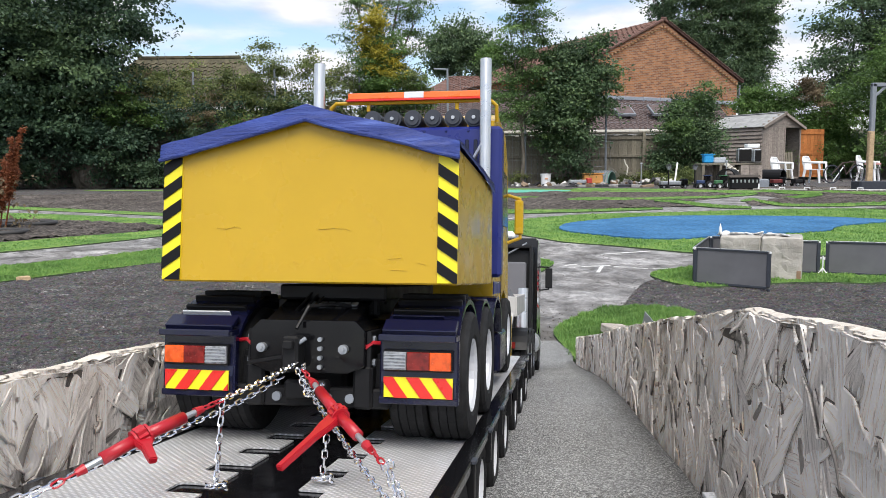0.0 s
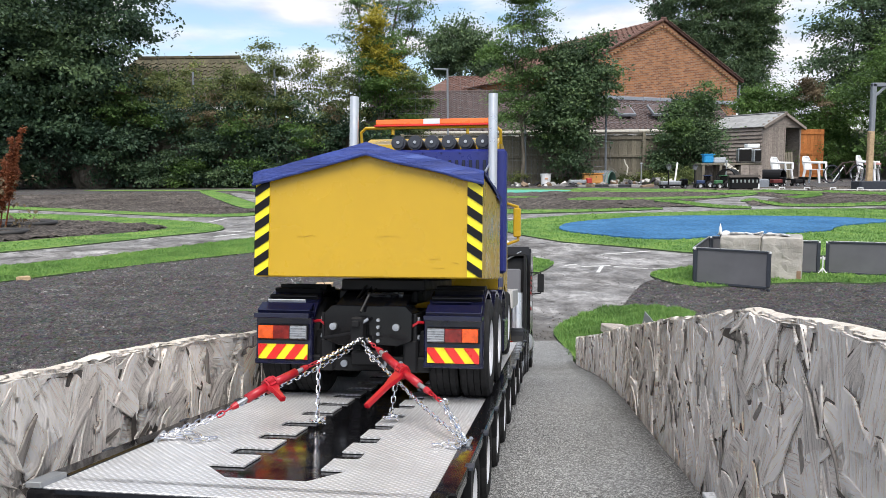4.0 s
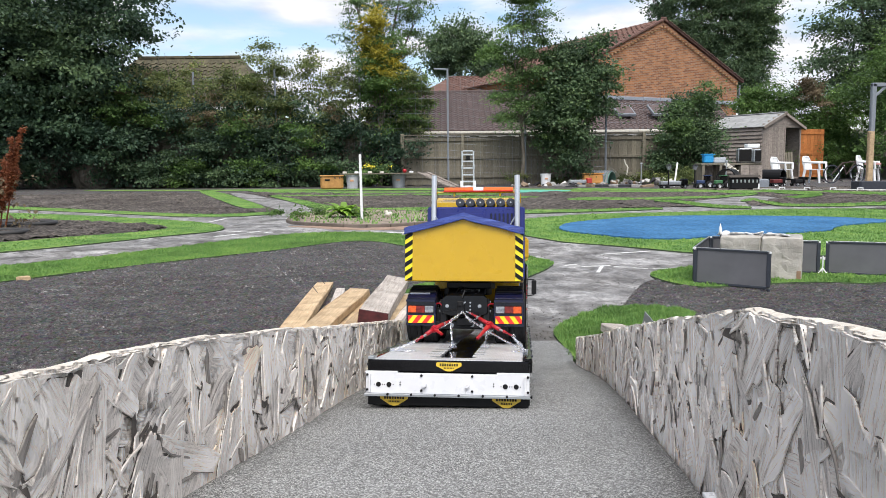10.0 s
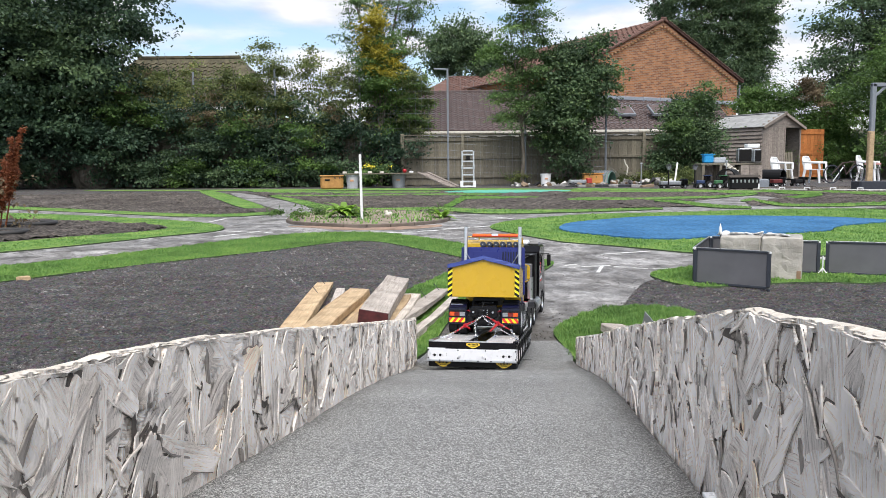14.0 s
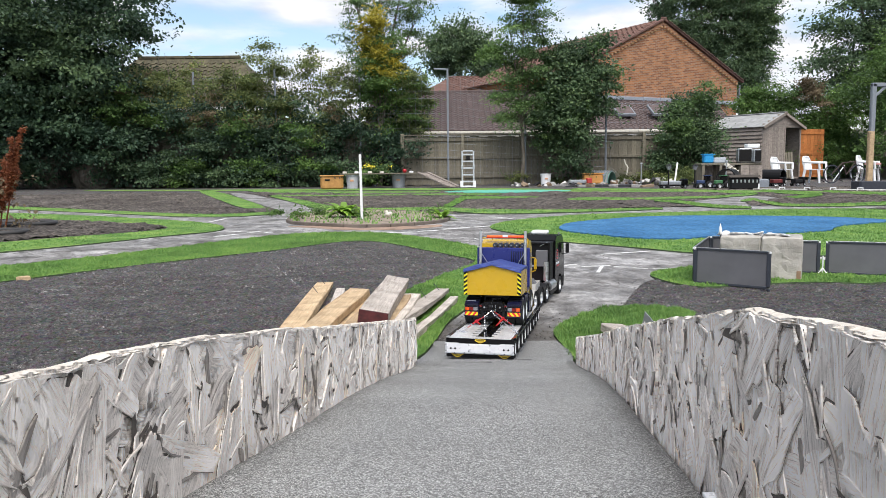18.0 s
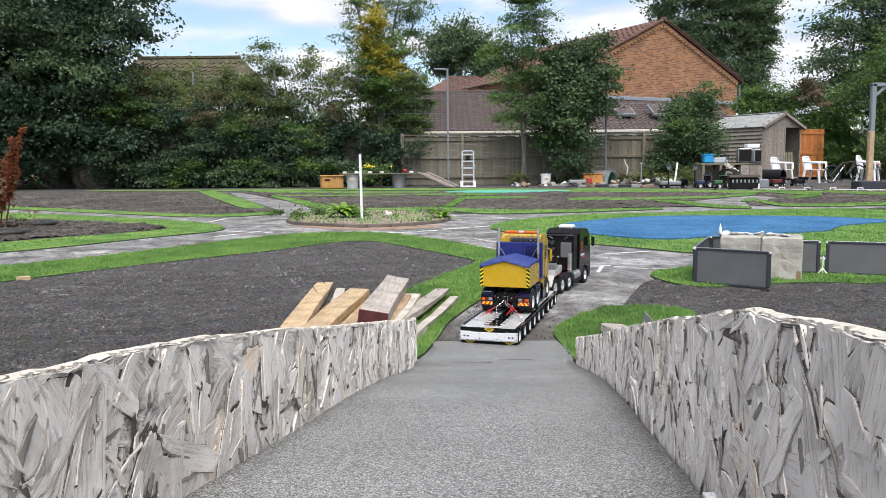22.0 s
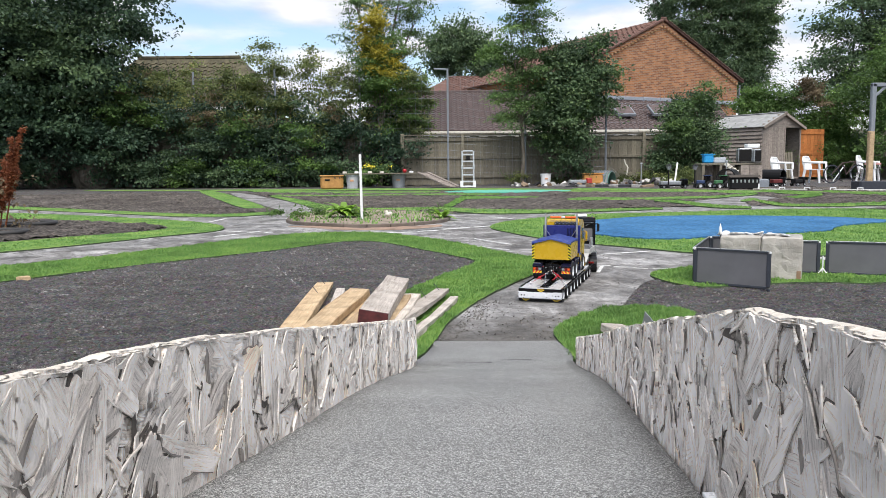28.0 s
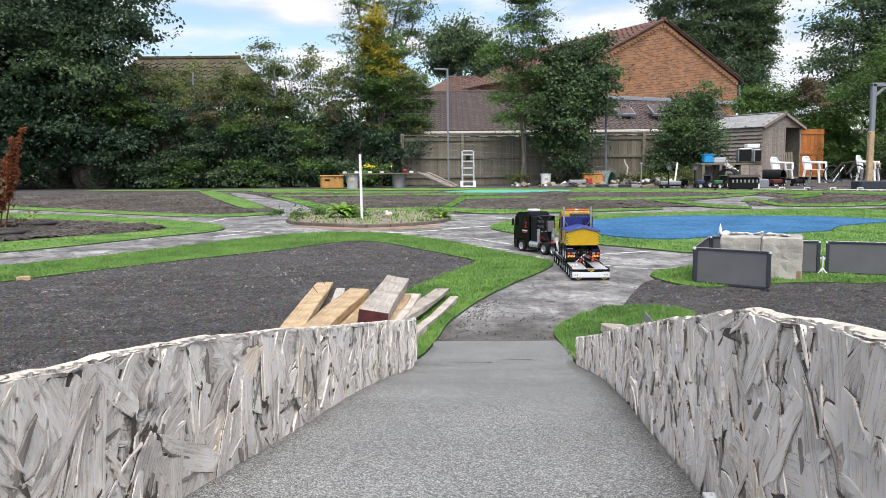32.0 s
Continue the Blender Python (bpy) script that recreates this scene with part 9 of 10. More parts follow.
fl = thing("yellow_flowers", "yellow flowers behind the plank bench", "flowers")
leaf_cloud("petals", [(-2.15, 23.9, 0.62, 0.14, 0.1, 0.12), (-1.75, 23.9, 0.58, 0.08, 0.08, 0.12)], 60, 0.08, plain("yellow_petal", (0.7, 0.6, 0.05), 0.6), fl, 41, 0.1)
leaf_cloud("stalks", [(-2.0, 23.9, 0.4, 0.3, 0.15, 0.3)], 300, 0.12, L_MID, fl, 42, 0.1)
bm = bmesh.new()
bmesh.ops.create_uvsphere(bm, u_segments=16, v_segments=10, radius=0.065)
hel = finish("red_ball", bm, RED_P, smooth=True)
hel.matrix_basis = pose(-1.15, 23.45, 0.515)
tagged(hel, "small red ball on the plank bench", "ball")
lp = thing("loading_plank", "grey sloping wooden model ramp against the bench", "ramp")
v0, v1 = Vector((-0.62, 24.0, 0.44)), Vector((0.32, 22.7, 0.03))
dd = v1 - v0
q = dd.to_track_quat("Y", "Z").to_matrix().to_4x4()
for k in (-0.17, 0.17):
    o = part("runner", B((k, 0, 0.02, 0.10, dd.length, 0.05)), SHED_W, lp)
    o.matrix_basis = Matrix.Translation((v0 + v1) / 2) @ q
o = part("ramp_bed", B((0, 0, 0, 0.38, dd.length, 0.02)), SHED_W, lp)
o.matrix_basis = Matrix.Translation((v0 + v1) / 2) @ q


def ladder():
    ld = thing("folding_ladder", "folded aluminium ladder standing against the fence", "ladder", pose(0.77, 22.9, 0, -3))
    for s in (-1, 1):
        part("stile", B((s * 0.17, 0, 0.55, 0.045, 0.08, 1.08)), ALU, ld)
        part("hinge", B((s * 0.175, -0.03, 0.60, 0.07, 0.06, 0.12)), GALV, ld)
        part("foot", B((s * 0.19, -0.02, 0.10, 0.09, 0.12, 0.20)), WHITE_P, ld)
    for i in range(5):
        part("rung", B((0, 0, 0.18 + i * 0.20, 0.32, 0.045, 0.045)), ALU, ld)
    part("spreader", B((0, -0.02, 0.03, 0.46, 0.08, 0.05)), WHITE_P, ld)
    part("top_bow", B((0, 0, 1.09, 0.30, 0.06, 0.04)), ALU, ld)
    part("dark_joint", B((0, -0.03, 0.88, 0.12, 0.06, 0.12)), BLACK_P, ld)


ladder()


def tunnel():
    t = thing("model_tunnel", "grey-green half-round ribbed model tunnel", "tunnel", pose(5.35, 24.2, 0, 0, 0, 52))
    TG = plain("dull_green_plastic", (0.12, 0.24, 0.20), 0.6)
    for i in range(7):
        y = 0.1 * i
        bm = bmesh.new()
        n = 14
        o = [(0.36 * math.cos(math.pi * k / n), 0.46 * math.sin(math.pi * k / n)) for k in range(n + 1)]
        inn = [(0.33 * math.cos(math.pi * k / n), 0.43 * math.sin(math.pi * k / n)) for k in range(n, -1, -1)]
        prism(bm, o + inn, y, y + (0.095 if i % 2 else 0.06), "y")
        part("rib", bm, STEEL_G if i % 2 else GALV, t)
    bm = bmesh.new()
    o = [(0.325 * math.cos(math.pi * k / 14), 0.425 * math.sin(math.pi * k / 14)) for k in range(15)]
    inn = [(0.31 * math.cos(math.pi * k / 14), 0.41 * math.sin(math.pi * k / 14)) for k in range(14, -1, -1)]
    prism(bm, o + inn, -0.02, 0.68, "y")
    part("lining", bm, TG, t)


tunnel()
ob = finish("orange_crate", B((4.72, 24.1, 0.20, 0.60, 0.4, 0.32), (4.72, 24.1, 0.37, 0.64, 0.44, 0.03)), plain("faded_orange_plastic", (0.55, 0.26, 0.07), 0.6))
tagged(ob, "faded orange plastic crate by the fence", "crate")


def model_lorry(x, y, rz, L, body, cabm, label):
    """A small parked model vehicle."""
    v = thing("model_vehicle", label, "model vehicle", pose(x, y, 0, 0, 0, rz), "parked models")
    part("chassis", B((0, 0, 0.075, L, 0.12, 0.03)), BLACK_P, v)
    part("body", B((-L * 0.12, 0, 0.14, L * 0.7, 0.17, 0.10)), body, v)
    part("cab", B((L * 0.36, 0, 0.16, L * 0.22, 0.17, 0.17)), cabm, v)
    for s in (-1, 1):
        for fx in (-0.38, -0.24, 0.36):
            wheel(v, s * 0.085, 0, 0.045, 0.045, 0.03, 0.026, None, False).matrix_basis = pose(fx * L, s * 0.085, 0.045, 0, 0, 90)
    return v


model_lorry(4.2, 23.3, 6, 0.75, GALV, plain("dull_red", (0.4, 0.04, 0.03), 0.5), "parked grey model lorry by the fence")


def model_tractor(x, y, rz, mat, label):
    v = thing("model_tractor", label, "model tractor", pose(x, y, 0, 0, 0, rz), "parked models")
    part("bonnet", B((0.11, 0, 0.17, 0.22, 0.10, 0.09)), mat, v)
    part("cab", B((-0.06, 0, 0.24, 0.14, 0.15, 0.16)), BLACK_GL, v)
    part("cab_roof", B((-0.06, 0, 0.33, 0.17, 0.18, 0.025)), mat, v)
    for s in (-1, 1):
        wheel(v, s * 0.1, 0, 0.1, 0.10, 0.07, 0.055, WHITE_M, False).matrix_basis = pose(-0.09, s * 0.11, 0.10, 0, 0, 90)
        wheel(v, s * 0.1, 0, 0.1, 0.075, 0.055, 0.042, WHITE_M, False).matrix_basis = pose(0.16, s * 0.10, 0.075, 0, 0, 90)


model_tractor(6.72, 19.6, 185, plain("navy_model_paint", (0.03, 0.05, 0.12), 0.4), "parked dark blue model tractor on the ground")
model_tractor(7.05, 19.3, 200, plain("green_model_paint", (0.05, 0.16, 0.07), 0.4), "parked green and red model tractor on the ground")
model_lorry(6.1, 20.2, 8, 0.8, GALV, BLACK_GL, "parked grey flatbed model lorry")


def model_lamp(x, y, h):
    l = thing("model_street_lamp", "black miniature street lamp with a glass lantern", "lamp post", pose(x, y, 0), "miniature lamps")
    bm = bmesh.new()
    rod(bm, (0, 0, 0), (0, 0, h * 0.75), 0.022, 0.015, n=10)
    rod(bm, (0, 0, 0), (0, 0, 0.10), 0.045, 0.03, n=10)
    part("pole", bm, BLACK_P, l)
    bm = bmesh.new()
    rod(bm, (0, 0, h * 0.77), (0, 0, h * 0.93), 0.045, 0.075, n=8)
    part("lantern", bm, CLEAR_L, l)
    bm = bmesh.new()
    rod(bm, (0, 0, h * 0.93), (0, 0, h), 0.095, 0.01, n=8)
    part("lantern_cap", bm, BLACK_P, l)


model_lamp(5.88, 19.9, 0.64)
model_lamp(6.79, 20.6, 0.62)
for x, y, h in ((5.97, 23.0, 0.66), (8.0, 21.6, 0.7)):
    bm = bmesh.new()
    rod(bm, (x, y, 0), (x, y, h), 0.018, n=8)
    box(bm, x, y, h, 0.06, 0.05, 0.05)
    tagged(finish("ground_stake", bm, GALV), "thin metal stake in the rubble", "stake", "stakes")
bm = bmesh.new()
rod(bm, (6.36, 21.0, 0.02), (6.50, 21.2, 0.67), 0.024, n=8)
tagged(finish("white_pipe", bm, WHITE_P), "white plastic pipe leaning in the rubble", "pipe")

# rubble and weeds along the fence
rub = thing("rubble_heap", "heap of broken rubble, litter and weeds by the fence", "rubble")
g = random.Random(17)
RUB = [plain("rubble_grey", (0.28, 0.27, 0.26), 0.9, var=0.3), plain("rubble_brown", (0.22, 0.16, 0.11), 0.9, var=0.3), plain("rubble_pale", (0.5, 0.49, 0.47), 0.8, var=0.2), plain("rubble_black", (0.04, 0.04, 0.045), 0.7)]
protos = []
for k in range(4):
    bm = bmesh.new()
    bmesh.ops.create_icosphere(bm, subdivisions=1, radius=0.5)
    for v in bm.verts:
        v.co += noise.noise_vector(v.co * 2 + Vector((k * 9, 0, 0))) * 0.35
    o = part("stone", bm, RUB[k], rub)
    o.matrix_basis = pose(5 + k, 23.9, 0.05) @ Matrix.Diagonal((0.2, 0.2, 0.12, 1))
    protos.append(o)
for i in range(150):
    x = g.uniform(2.2, 8.4)
    y = g.uniform(22.6, 24.9)
    s = g.uniform(0.06, 0.22)
    share("stone", protos[i % 4], rub, pose(x, y, s * 0.2 + max(0, 0.12 - abs(x - 6.4) * 0.08), g.uniform(0, 60), g.uniform(0, 60), g.uniform(0, 360)) @ Matrix.Diagonal((s * g.uniform(0.7, 1.8), s, s * 0.6, 1)))
leaf_cloud("weed_growth", [(6.6, 24.4, 0.2, 0.9, 0.3, 0.22), (7.6, 24.2, 0.18, 0.9, 0.4, 0.22), (5.9, 24.7, 0.25, 0.5, 0.3, 0.25), (2.5, 24.8, 0.2, 0.4, 0.3, 0.3), (3.6, 24.9, 0.15, 0.8, 0.2, 0.2), (7.0, 23.2, 0.15, 0.5, 0.3, 0.2), (7.4, 23.6, 0.2, 0.4, 0.3, 0.28)], 3400, 0.09, L_OLIVE, rub, 51, 0.1)
bm = bmesh.new()
for k in range(3):
    pts = [(5.35 + 0.3 * k, 24.5 - 0.1 * k, 0.62 - 0.1 * k), (5.62 + 0.28 * k, 24.2, 0.30), (5.55 + 0.33 * k, 24.6, 0.16), (5.25 + 0.3 * k, 24.8, 0.3)]
    vs = [bm.verts.new(p) for p in pts]
    bm.faces.new(vs)
bmesh.ops.solidify(bm, geom=bm.faces[:], thickness=0.02)
tagged(finish("torn_sheet", bm, CREAM), "torn pale plastic sheet on the rubble", "sheet")
bm = bmesh.new()
bent(bm, [(5.82, 24.2, 0.3), (5.86, 24.2, 0.55), (5.78, 24.2, 0.66), (5.74, 24.2, 0.80)], 0.02, 8)
tagged(finish("bent_cable", bm, CREAM), "stiff pale cable sticking up from the rubble", "cable")

# grey slabs lying along the rubble
for k in range(9):
    ob = finish("stone_slab", B((0, 0, 0.04, g.uniform(0.2, 0.55), g.uniform(0.15, 0.3), g.uniform(0.05, 0.10))), RUB[(0, 3, 0, 1, 3)[k % 5]])
    ob.matrix_basis = pose(3.55 + 0.27 * k, 22.6 - 0.16 * k, -0.01, 0, g.uniform(-9, 9), g.uniform(-50, 50))
    tagged(ob, "grey broken paving slab lying by the rubble", "slab", "slabs")
# white edging with low hoops beside the far turf
ed = thing("white_edging", "long white plastic edging strip with low hoops", "edging")
part("edging_strip", B((8.5, 17.35, 0.018, 2.75, 0.04, 0.032, pose(0, 0, 0, 0, 0, -35))), plain("dull_white_edging", (0.6, 0.6, 0.57), 0.6), ed)
for k in range(4):
    bm = bmesh.new()
    x, y = 7.75 + 0.42 * k, 17.45 - 0.32 * k
    bent(bm, [(x - 0.07, y, 0.0), (x - 0.06, y, 0.075), (x + 0.06, y, 0.075), (x + 0.07, y, 0.0)], 0.010, 6)
    part("hoop", bm, WHITE_P, ed)

# ---- workbench, tubs and clutter by the shed ----
wb = thing("workbench", "weathered wooden workbench beside the shed", "bench", pose(8.3, 22.3, 0))
part("bench_top", B((0, 0, 0.62, 1.75, 0.6, 0.05)), FENCE_W, wb)
for x in (-0.8, -0.3, 0.35, 0.8):
    for y in (-0.25, 0.25):
        part("leg", B((x, y, 0.30, 0.08, 0.08, 0.60)), FENCE_W, wb)
part("panel_end", B((-0.82, 0, 0.3, 0.04, 0.5, 0.56)), FENCE_W, wb)
for k in range(6):
    part("front_board", B((-0.72 + 0.145 * k, 0.24, 0.3, 0.14, 0.02, 0.56)), SHED_W, wb)
for k in range(5):
    part("front_board", B((0.32 + 0.125 * k, -0.31, 0.3, 0.12, 0.02, 0.56)), SHED_W, wb)
part("drawer_box", B((0.55, -0.05, 0.35, 0.62, 0.5, 0.5)), FENCE_W, wb)
ob = thing("blue_tub", "bright blue plastic tub on the workbench", "tub", pose(7.68, 22.2, 0.645))
part("tub_body", B((0, 0, 0.13, 0.28, 0.24, 0.25)), plain("bright_blue_plastic", (0.02, 0.28, 0.6), 0.4), ob)
part("tub_rim", B((0, 0, 0.26, 0.32, 0.27, 0.025)), plain("bright_blue_rim", (0.03, 0.33, 0.66), 0.4), ob)
ob = finish("plastic_crate", B((8.0, 22.25, 0.73, 0.36, 0.3, 0.16)), plain("clear_grey_plastic", (0.4, 0.43, 0.47), 0.3))
tagged(ob, "cloudy grey plastic crate on the workbench", "crate")
ob = thing("old_monitor", "boxy dark monitor standing on the workbench", "monitor", pose(8.72, 22.1, 0.645, 0, 0, -8))
part("housing", B((0, 0.1, 0.22, 0.40, 0.3, 0.42)), GALV, ob)
part("screen", B((-0.01, -0.055, 0.22, 0.34, 0.015, 0.34)), BLACK_GL, ob)
ob = thing("old_monitor", "smaller dark monitor beside it on the workbench", "monitor", pose(9.02, 22.0, 0.645, 0, 0, 10))
part("housing", B((0, 0.08, 0.20, 0.22, 0.26, 0.38)), GALV, ob)
part("screen", B((0, -0.055, 0.20, 0.18, 0.015, 0.32)), BLACK_GL, ob)
ob = finish("white_box", B((8.95, 22.2, 1.13, 0.36, 0.25, 0.12)), WHITE_P)
tagged(ob, "flat white box on top of the monitors", "box")
for i in range(5):
    ob = finish("cloth_rag", B((8.15 + 0.07 * i, 21.96 - 0.01 * i, 0.60 - 0.05 * i, 0.12, 0.05, 0.10, pose(0, 0, 0, 20 * i, 30, 15 * i))), CREAM)
    tagged(ob, "pale rag hanging off the workbench", "rag", "rags")


def big_pipe(x, y, r, L, rz, label):
    bm = bmesh.new()
    n = 24
    o = [(r * math.cos(2 * math.pi * k / n), r + r * math.sin(2 * math.pi * k / n)) for k in range(n)]
    prism_ring(bm, o, r, L, n)
    ob = finish("drain_pipe", bm, BLACK_P)
    ob.matrix_basis = pose(x, y, 0, 0, 0, rz)
    tagged(ob, label, "pipe", "drain pipes")


def prism_ring(bm, o, r, L, n):
    rings = []
    for rr, y in ((r, 0), (r, L), (r * 0.88, L), (r * 0.88, 0)):
        rings.append([bm.verts.new((rr * math.cos(2 * math.pi * k / n), y, r + rr * math.sin(2 * math.pi * k / n))) for k in range(n)])
    for a, b in zip(rings, rings[1:] + rings[:1]):
        for k in range(n):
            bm.faces.new((a[k], a[(k + 1) % n], b[(k + 1) % n], b[k]))
    bmesh.ops.recalc_face_normals(bm, faces=bm.faces)


big_pipe(7.55, 20.4, 0.25, 0.8, -30, "short black ribbed drain pipe lying on the ground")
big_pipe(10.55, 23.7, 0.22, 0.9, 40, "short black drain pipe lying before the shed")


def model_shed():
    m = thing("model_building", "black model building with small pale windows", "model building", pose(7.24, 18.4, 0, 0, 0, -12))
    part("wall", B((0, 0, 0.15, 0.66, 0.42, 0.30)), BLACK_P, m)
    bm = bmesh.new()
    prism(bm, [(-0.23, 0.30), (0.23, 0.30), (0.05, 0.36), (-0.05, 0.36)], -0.35, 0.35, "x")
    part("roof", bm, plain("brown_model_roof", (0.05, 0.04, 0.032), 0.85), m)
    for i in range(7):
        part("window_pane", B((-0.27 + i * 0.09, -0.212, 0.21, 0.03, 0.01, 0.07)), GALV, m)
    part("door", B((0.31, -0.213, 0.08, 0.035, 0.012, 0.14)), WHITE_P, m)


model_shed()
ob = finish("grey_crate", B((8.0, 19.2, 0.12, 0.30, 0.3, 0.24)), STEEL_G)
tagged(ob, "grey and red model crate on the ground", "crate")
model_lorry(9.2, 21.0, 15, 0.42, plain("dark_red_model", (0.12, 0.02, 0.02), 0.4), BLACK_GL, "parked dark red model vehicle on the ground")
model_lorry(9.9, 21.3, 30, 0.45, BLACK_P, BLACK_GL, "parked black model vehicle on the ground")
pl = thing("plank_planter", "long dark slate planter box on the turf", "planter", pose(9.98, 17.0, 0, 0, 0, -6))
part("front_board", B((0, 0, 0.10, 1.3, 0.05, 0.20)), DARK_P, pl)
part("back_board", B((0, 0.45, 0.10, 1.3, 0.05, 0.20)), DARK_P, pl)
for s in (-1, 1):
    part("end_board", B((s * 0.65, 0.225, 0.10, 0.05, 0.45, 0.20)), DARK_P, pl)
part("soil", B((0, 0.225, 0.14, 1.2, 0.40, 0.06)), SOIL, pl)

# the gantry post
gp = thing("gantry_post", "timber post with a grey steel bracketed head", "post", pose(11.2, 20.1, 0))
part("timber_post", B((0, 0, 0.72, 0.14, 0.13, 1.44)), PLANK_W, gp)
part("steel_upright", B((0.01, 0, 2.02, 0.12, 0.12, 1.28)), STEEL_G, gp)
part("steel_arm", B((0.75, 0, 2.62, 1.6, 0.12, 0.10)), STEEL_G, gp)
part("brace", B((0.19, 0, 2.46, 0.44, 0.07, 0.06, pose(0, 0, 0, 0, -42))), STEEL_G, gp)
# bicycle frame among scrap
bk = thing("old_bicycle", "rusty bicycle lying among scrap", "bicycle", pose(12.4, 23.6, 0, 0, 0, 10))
for x in (-0.45, 0.45):
    bm = bmesh.new()
    for i in range(20):
        a, b = 2 * math.pi * i / 20, 2 * math.pi * (i + 1) / 20
        rod(bm, (x + 0.27 * math.cos(a), 0, 0.28 + 0.27 * math.sin(a)), (x + 0.27 * math.cos(b), 0, 0.28 + 0.27 * math.sin(b)), 0.02, n=6)
    for i in range(6):
        a = math.pi * i / 6
        rod(bm, (x - 0.26 * math.cos(a), 0, 0.28 - 0.26 * math.sin(a)), (x + 0.26 * math.cos(a), 0, 0.28 + 0.26 * math.sin(a)), 0.004, n=4)
    part("wheel", bm, DARK_P, bk)
bm = bmesh.new()
bent(bm, [(-0.45, 0, 0.28), (-0.1, 0, 0.62), (0.35, 0, 0.66), (0.05, 0, 0.26), (-0.1, 0, 0.62)], 0.018, 6)
bent(bm, [(0.35, 0, 0.66), (0.45, 0, 0.28)], 0.016, 6)
part("frame", bm, plain("dull_rusty_paint", (0.05, 0.03, 0.028), 0.7), bk)
for i in range(8):
    bm = bmesh.new()
    x = 11.9 + 0.3 * i
    rod(bm, (x, 23.9, 0.05), (x + 0.5 * math.sin(i * 2.1), 24.1, 0.10 + 0.45 * abs(math.sin(i * 1.3))), 0.016, n=6)
    tagged(finish("scrap_bar", bm, GALV if i % 2 else BLACK_P), "bent metal bar in the scrap heap", "metal bar", "scrap bars")
cl = finish("pink_cloth", B((13.50, 24.05, 0.58, 0.36, 0.30, 0.06), (13.42, 23.95, 0.64, 0.18, 0.12, 0.06, pose(0, 0, 0, 20, 20))), plain("faded_pink_cloth", (0.55, 0.3, 0.28), 0.9))
tagged(cl, "faded pink cloth on a garden chair", "cloth")

# wire fence posts behind the timber fence
MESH_P = [(0.20, 24.9, 3.75), (2.70, 24.9, 3.2), (5.32, 25.0, 3.2), (12.15, 31.6, 3.81), (-2.75, 26.1, 3.9), (-5.6, 26.1, 3.95), (-8.4, 26.3, 3.9)]
for i, (x, y, h) in enumerate(MESH_P):
    bm = bmesh.new()
    rod(bm, (x, y, 0), (x, y, h), 0.034, n=10)
    if i == 0:
        rod(bm, (x, y, h - 0.03), (x - 0.42, y + 0.2, h + 0.02), 0.03, n=8)
    tagged(finish("wire_fence_post", bm, STEEL_G), "grey steel post of a tall wire fence", "fence post", "wire fence posts")
wf = thing("wire_mesh", "thin tall wire mesh between steel posts", "wire fence")
wires = sorted(MESH_P)
for a, b in zip(wires, wires[1:]):
    bm = bmesh.new()
    for k in range(14):
        z0, z1 = a[2] * (0.12 + 0.063 * k), b[2] * (0.12 + 0.063 * k)
        rod(bm, (a[0], a[1], z0), (b[0], b[1], z1), 0.0028, n=3, caps=False)
    n = int((b[0] - a[0]) / 0.2)
    for k in range(1, n):
        f = k / n
        x, y = a[0] + (b[0] - a[0]) * f, a[1] + (b[1] - a[1]) * f
        rod(bm, (x, y, 0.1), (x, y, (a[2] + (b[2] - a[2]) * f) * 0.95), 0.0022, n=3, caps=False)
    part("mesh_bay", bm, STEEL_G, wf)

# crumbs of grit on the road and at the ramp's foot
g = np.random.default_rng(5)
gv, gf = [], []
tet = np.array([(1, 1, 1), (-1, -1, 1), (-1, 1, -1), (1, -1, -1)]) * 0.5
for i in range(1100):
    if i < 420:
        k = g.random()
        x, y = -0.03 + 0.20 * k + abs(g.normal()) * 0.05, 2.6 + 0.8 * k + g.normal() * 0.03
    elif i < 700:
        k = g.random()
        x, y = 0.42 + 0.6 * k ** 1.6 - abs(g.normal()) * 0.05, 2.58 + 0.9 * k
    elif i < 900:
        x, y = 0.05 + g.normal() * 0.2 + g.random() * 0.3, 2.62 + abs(g.normal()) * 0.35
    else:
        x, y = g.uniform(-2.8, 1.4), g.uniform(2.4, 5.5)
    s = g.uniform(0.0015, 0.0055)
    m = np.array(Euler(g.random(3) * 6).to_matrix())
    b = len(gv)
    gv += [tuple(v) for v in (tet * s * g.uniform(0.6, 1.5, 3)) @ m.T + np.array([x, y, 0.006 + s * 0.2])]
    gf += [(b, b + 1, b + 2), (b, b + 3, b + 1), (b, b + 2, b + 3), (b + 1, b + 3, b + 2)]
grit = raw("grit", gv, gf, plain("dark_grit", (0.13, 0.12, 0.11), 0.9, var=0.8, scale=60))
tagged(grit, "dark crumbs of grit scattered on the road", "grit", kind="stuff")
# coarse chippings proud of the tarmac beds
n = 120000
xy = np.stack([g.uniform(-3.4, 2.6, n), 2.3 + 4.2 * g.random(n) ** 1.6], 1)
ok = ~(inside(rounded(ROAD, 1))(xy) | inside(rounded(TURF_BED, 1))(xy) | inside(rounded(TURF_CRATES, 1))(xy) | inside(rounded(TURF_RAMP, 1))(xy) | inside(rounded(TURF_POND, 1))(xy))
ok &= np.abs(xy[:, 0]) < 0.62 * xy[:, 1] + 0.2
xy = xy[ok]
n = len(xy)
s = g.uniform(0.0025, 0.0075, n) * np.clip(xy[:, 1] / 3.5, 0.8, 1.6)
an = g.random(n) * 6.28
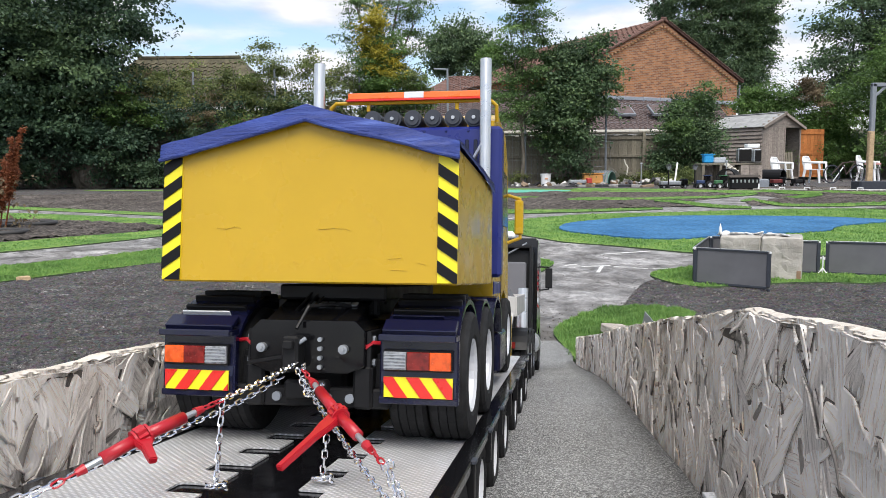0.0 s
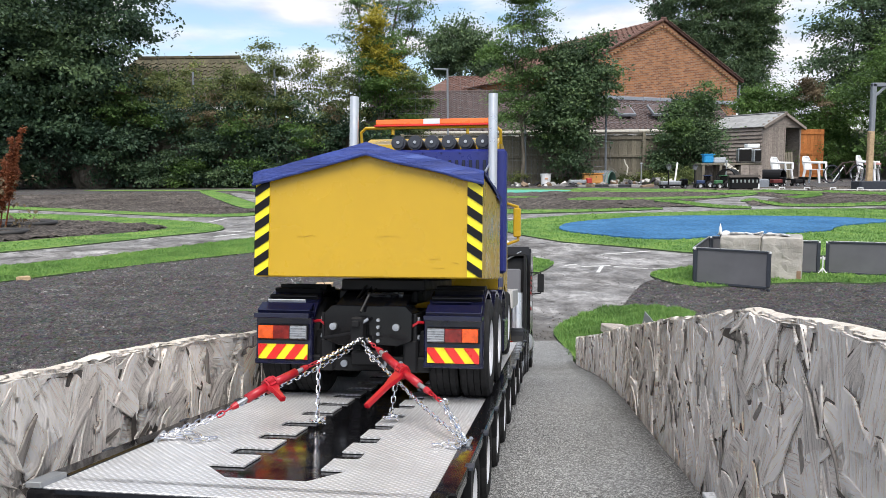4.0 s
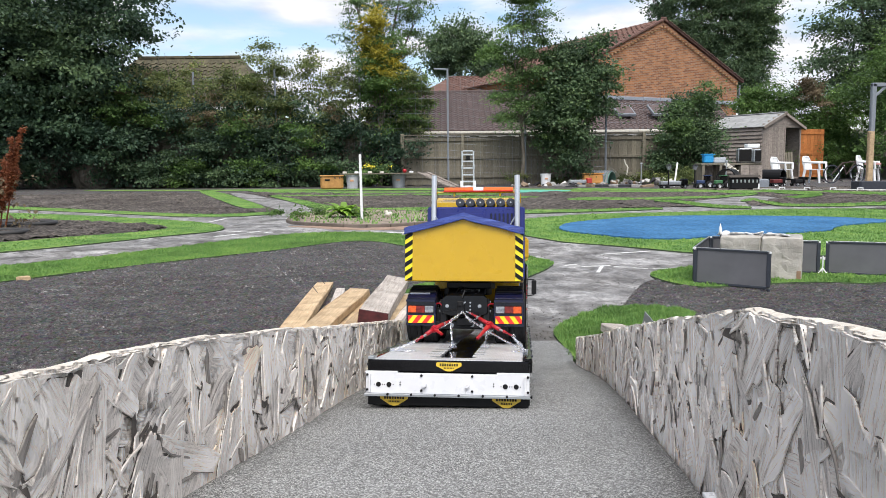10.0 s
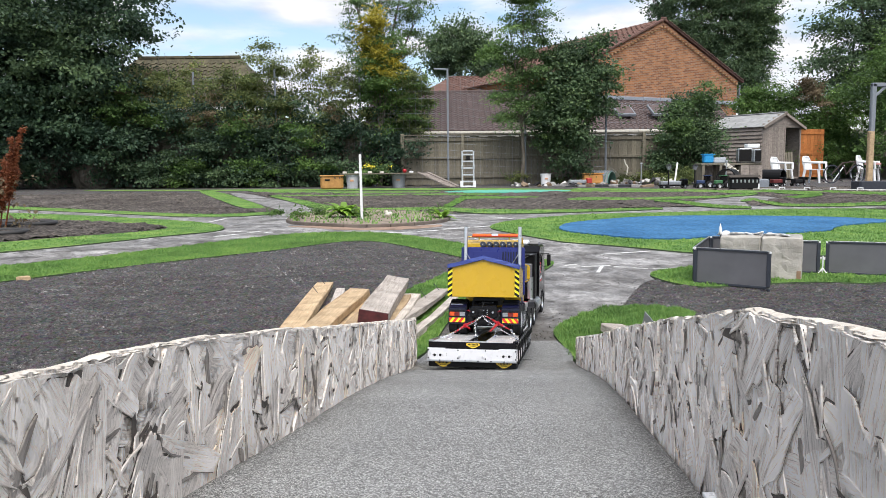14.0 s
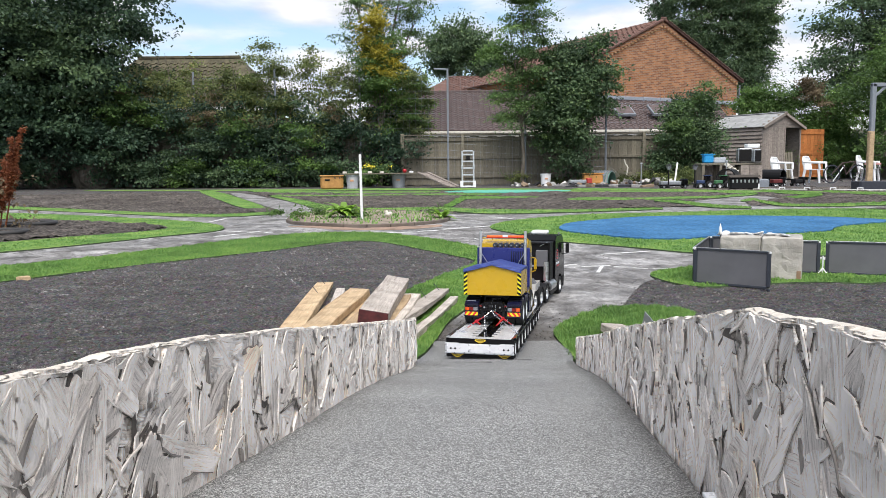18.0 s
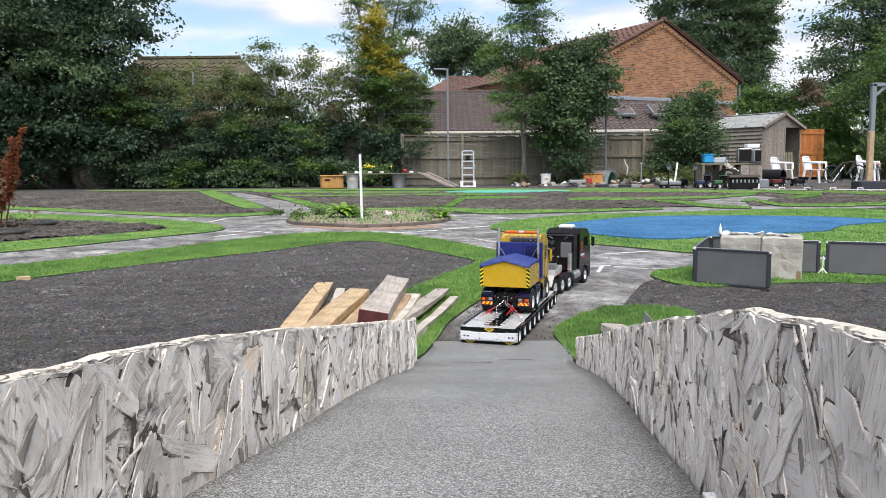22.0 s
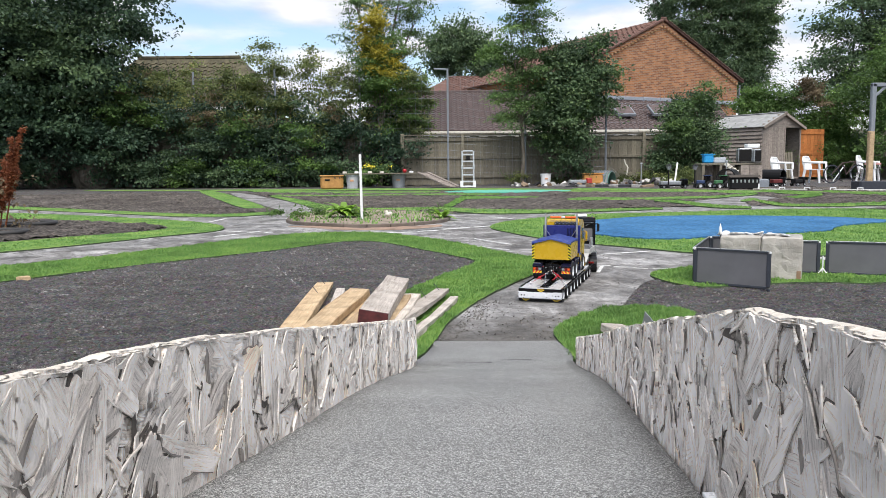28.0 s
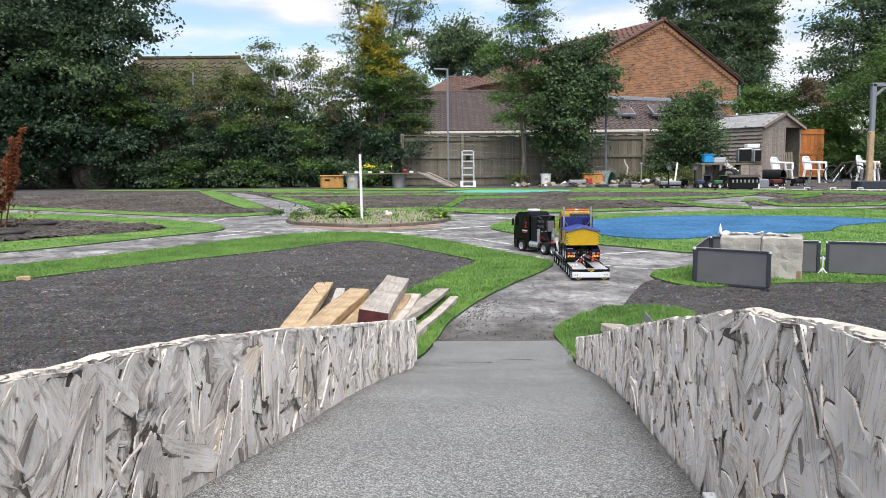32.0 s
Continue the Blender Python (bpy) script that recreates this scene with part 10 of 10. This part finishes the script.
base = np.array([(1, 0.2, -0.35), (-0.6, 0.8, -0.35), (-0.5, -0.9, -0.35), (0.1, 0.1, 0.5)])
ca, sa = np.cos(an)[:, None], np.sin(an)[:, None]
stretch = g.uniform(0.6, 1.4, (n, 4))
px = (base[:, 0] * ca - base[:, 1] * sa) * stretch
py = (base[:, 0] * sa + base[:, 1] * ca) * stretch
VV = np.stack([xy[:, :1] + px * s[:, None], xy[:, 1:] + py * s[:, None], 0.004 + base[:, 2] * s[:, None] * stretch + 0.002], 2)
FF = (np.arange(n)[:, None, None] * 4 + np.array([(0, 1, 3), (1, 2, 3), (2, 0, 3)])).reshape(-1, 3)
chm = Mat("tarmac_chipping", 0.7)
chm.color(chm.ramp(chm.rnd(island=True), [(0.0, (0.03, 0.027, 0.026)), (0.5, (0.085, 0.078, 0.075)), (0.9, (0.17, 0.16, 0.153)), (0.985, (0.26, 0.245, 0.235)), (1.0, (0.42, 0.40, 0.38))]))
ch = raw("chippings", VV.reshape(-1, 3), FF, chm.m)
tagged(ch, "coarse dark chippings bedded in the tarmac", "chippings", kind="stuff")
# chalky scuffs and a faint pale joint on the tarmac
SCUFF = Mat("chalky_scuff", 0.9)
SCUFF.color(SCUFF.ramp(SCUFF.noise(60, 5, 0.7), [(0.42, (0.10, 0.095, 0.09)), (0.6, (0.42, 0.41, 0.40))]))
SCUFF = SCUFF.m


def scuff(x0, y0, x1, y1, w, seed):
    rs = random.Random(seed)
    n = 16
    d = Vector((x1 - x0, y1 - y0, 0))
    side = Vector((-d.y, d.x, 0)).normalized()
    v, f = [], []
    for k in range(n + 1):
        p = Vector((x0, y0, 0.0085)) + d * (k / n) + side * rs.uniform(-0.5, 0.5) * w
        ww = w * rs.uniform(0.15, 1.0)
        v += [p - side * ww, p + side * ww]
    f = [(2 * k, 2 * k + 1, 2 * k + 3, 2 * k + 2) for k in range(n) if rs.random() < 0.75]
    ob = raw("tarmac_scuff", v, f, SCUFF)
    tagged(ob, "pale chalky scuff worn into the tarmac", "scuff", "tarmac scuffs", "structure")


for k, (x0, y0, x1, y1, w) in enumerate(((-2.05, 3.87, -1.93, 3.82, 0.020), (-1.96, 3.74, -1.79, 3.65, 0.020), (-1.85, 3.59, -1.75, 3.50, 0.020), (-2.01, 3.76, -1.99, 3.79, 0.020), (-1.92, 3.91, -1.87, 3.93, 0.020), (-1.37, 5.58, -1.04, 4.72, 0.006), (-1.04, 4.72, -0.73, 3.84, 0.006))):
    scuff(x0, y0, x1, y1, w, k)
# black strip for the thin shadow line where the felt meets the road
edge_shadow = finish("felt_shadow_line", B((0.185, 2.588, 0.003, 0.46, 0.012, 0.004)), BLACK_P)
tagged(edge_shadow, "black strip painting the shadow line at the felt's edge", "trim", kind="structure")
# white strip and weeds at the ramp's near edge
ob = finish("white_strip", B((0.178, 0.44, ramp_z(0.44) + 0.0035, 0.020, 0.12, 0.003, pose(0, 0, 0, -8, 0, -7))), WHITE_P)
tagged(ob, "white plastic strip beside the ramp edge", "strip")
wd = thing("ramp_weeds", "small green weeds growing beside the ramp", "weeds")
leaf_cloud("weed_growth", [(0.199, 0.56, ramp_z(0.56) + 0.002, 0.003, 0.02, 0.004), (0.395, 2.28, 0.03, 0.015, 0.02, 0.015)], 60, 0.010, L_MID, wd, 71, 0.1, spread=0.4, pads=False)

motions()
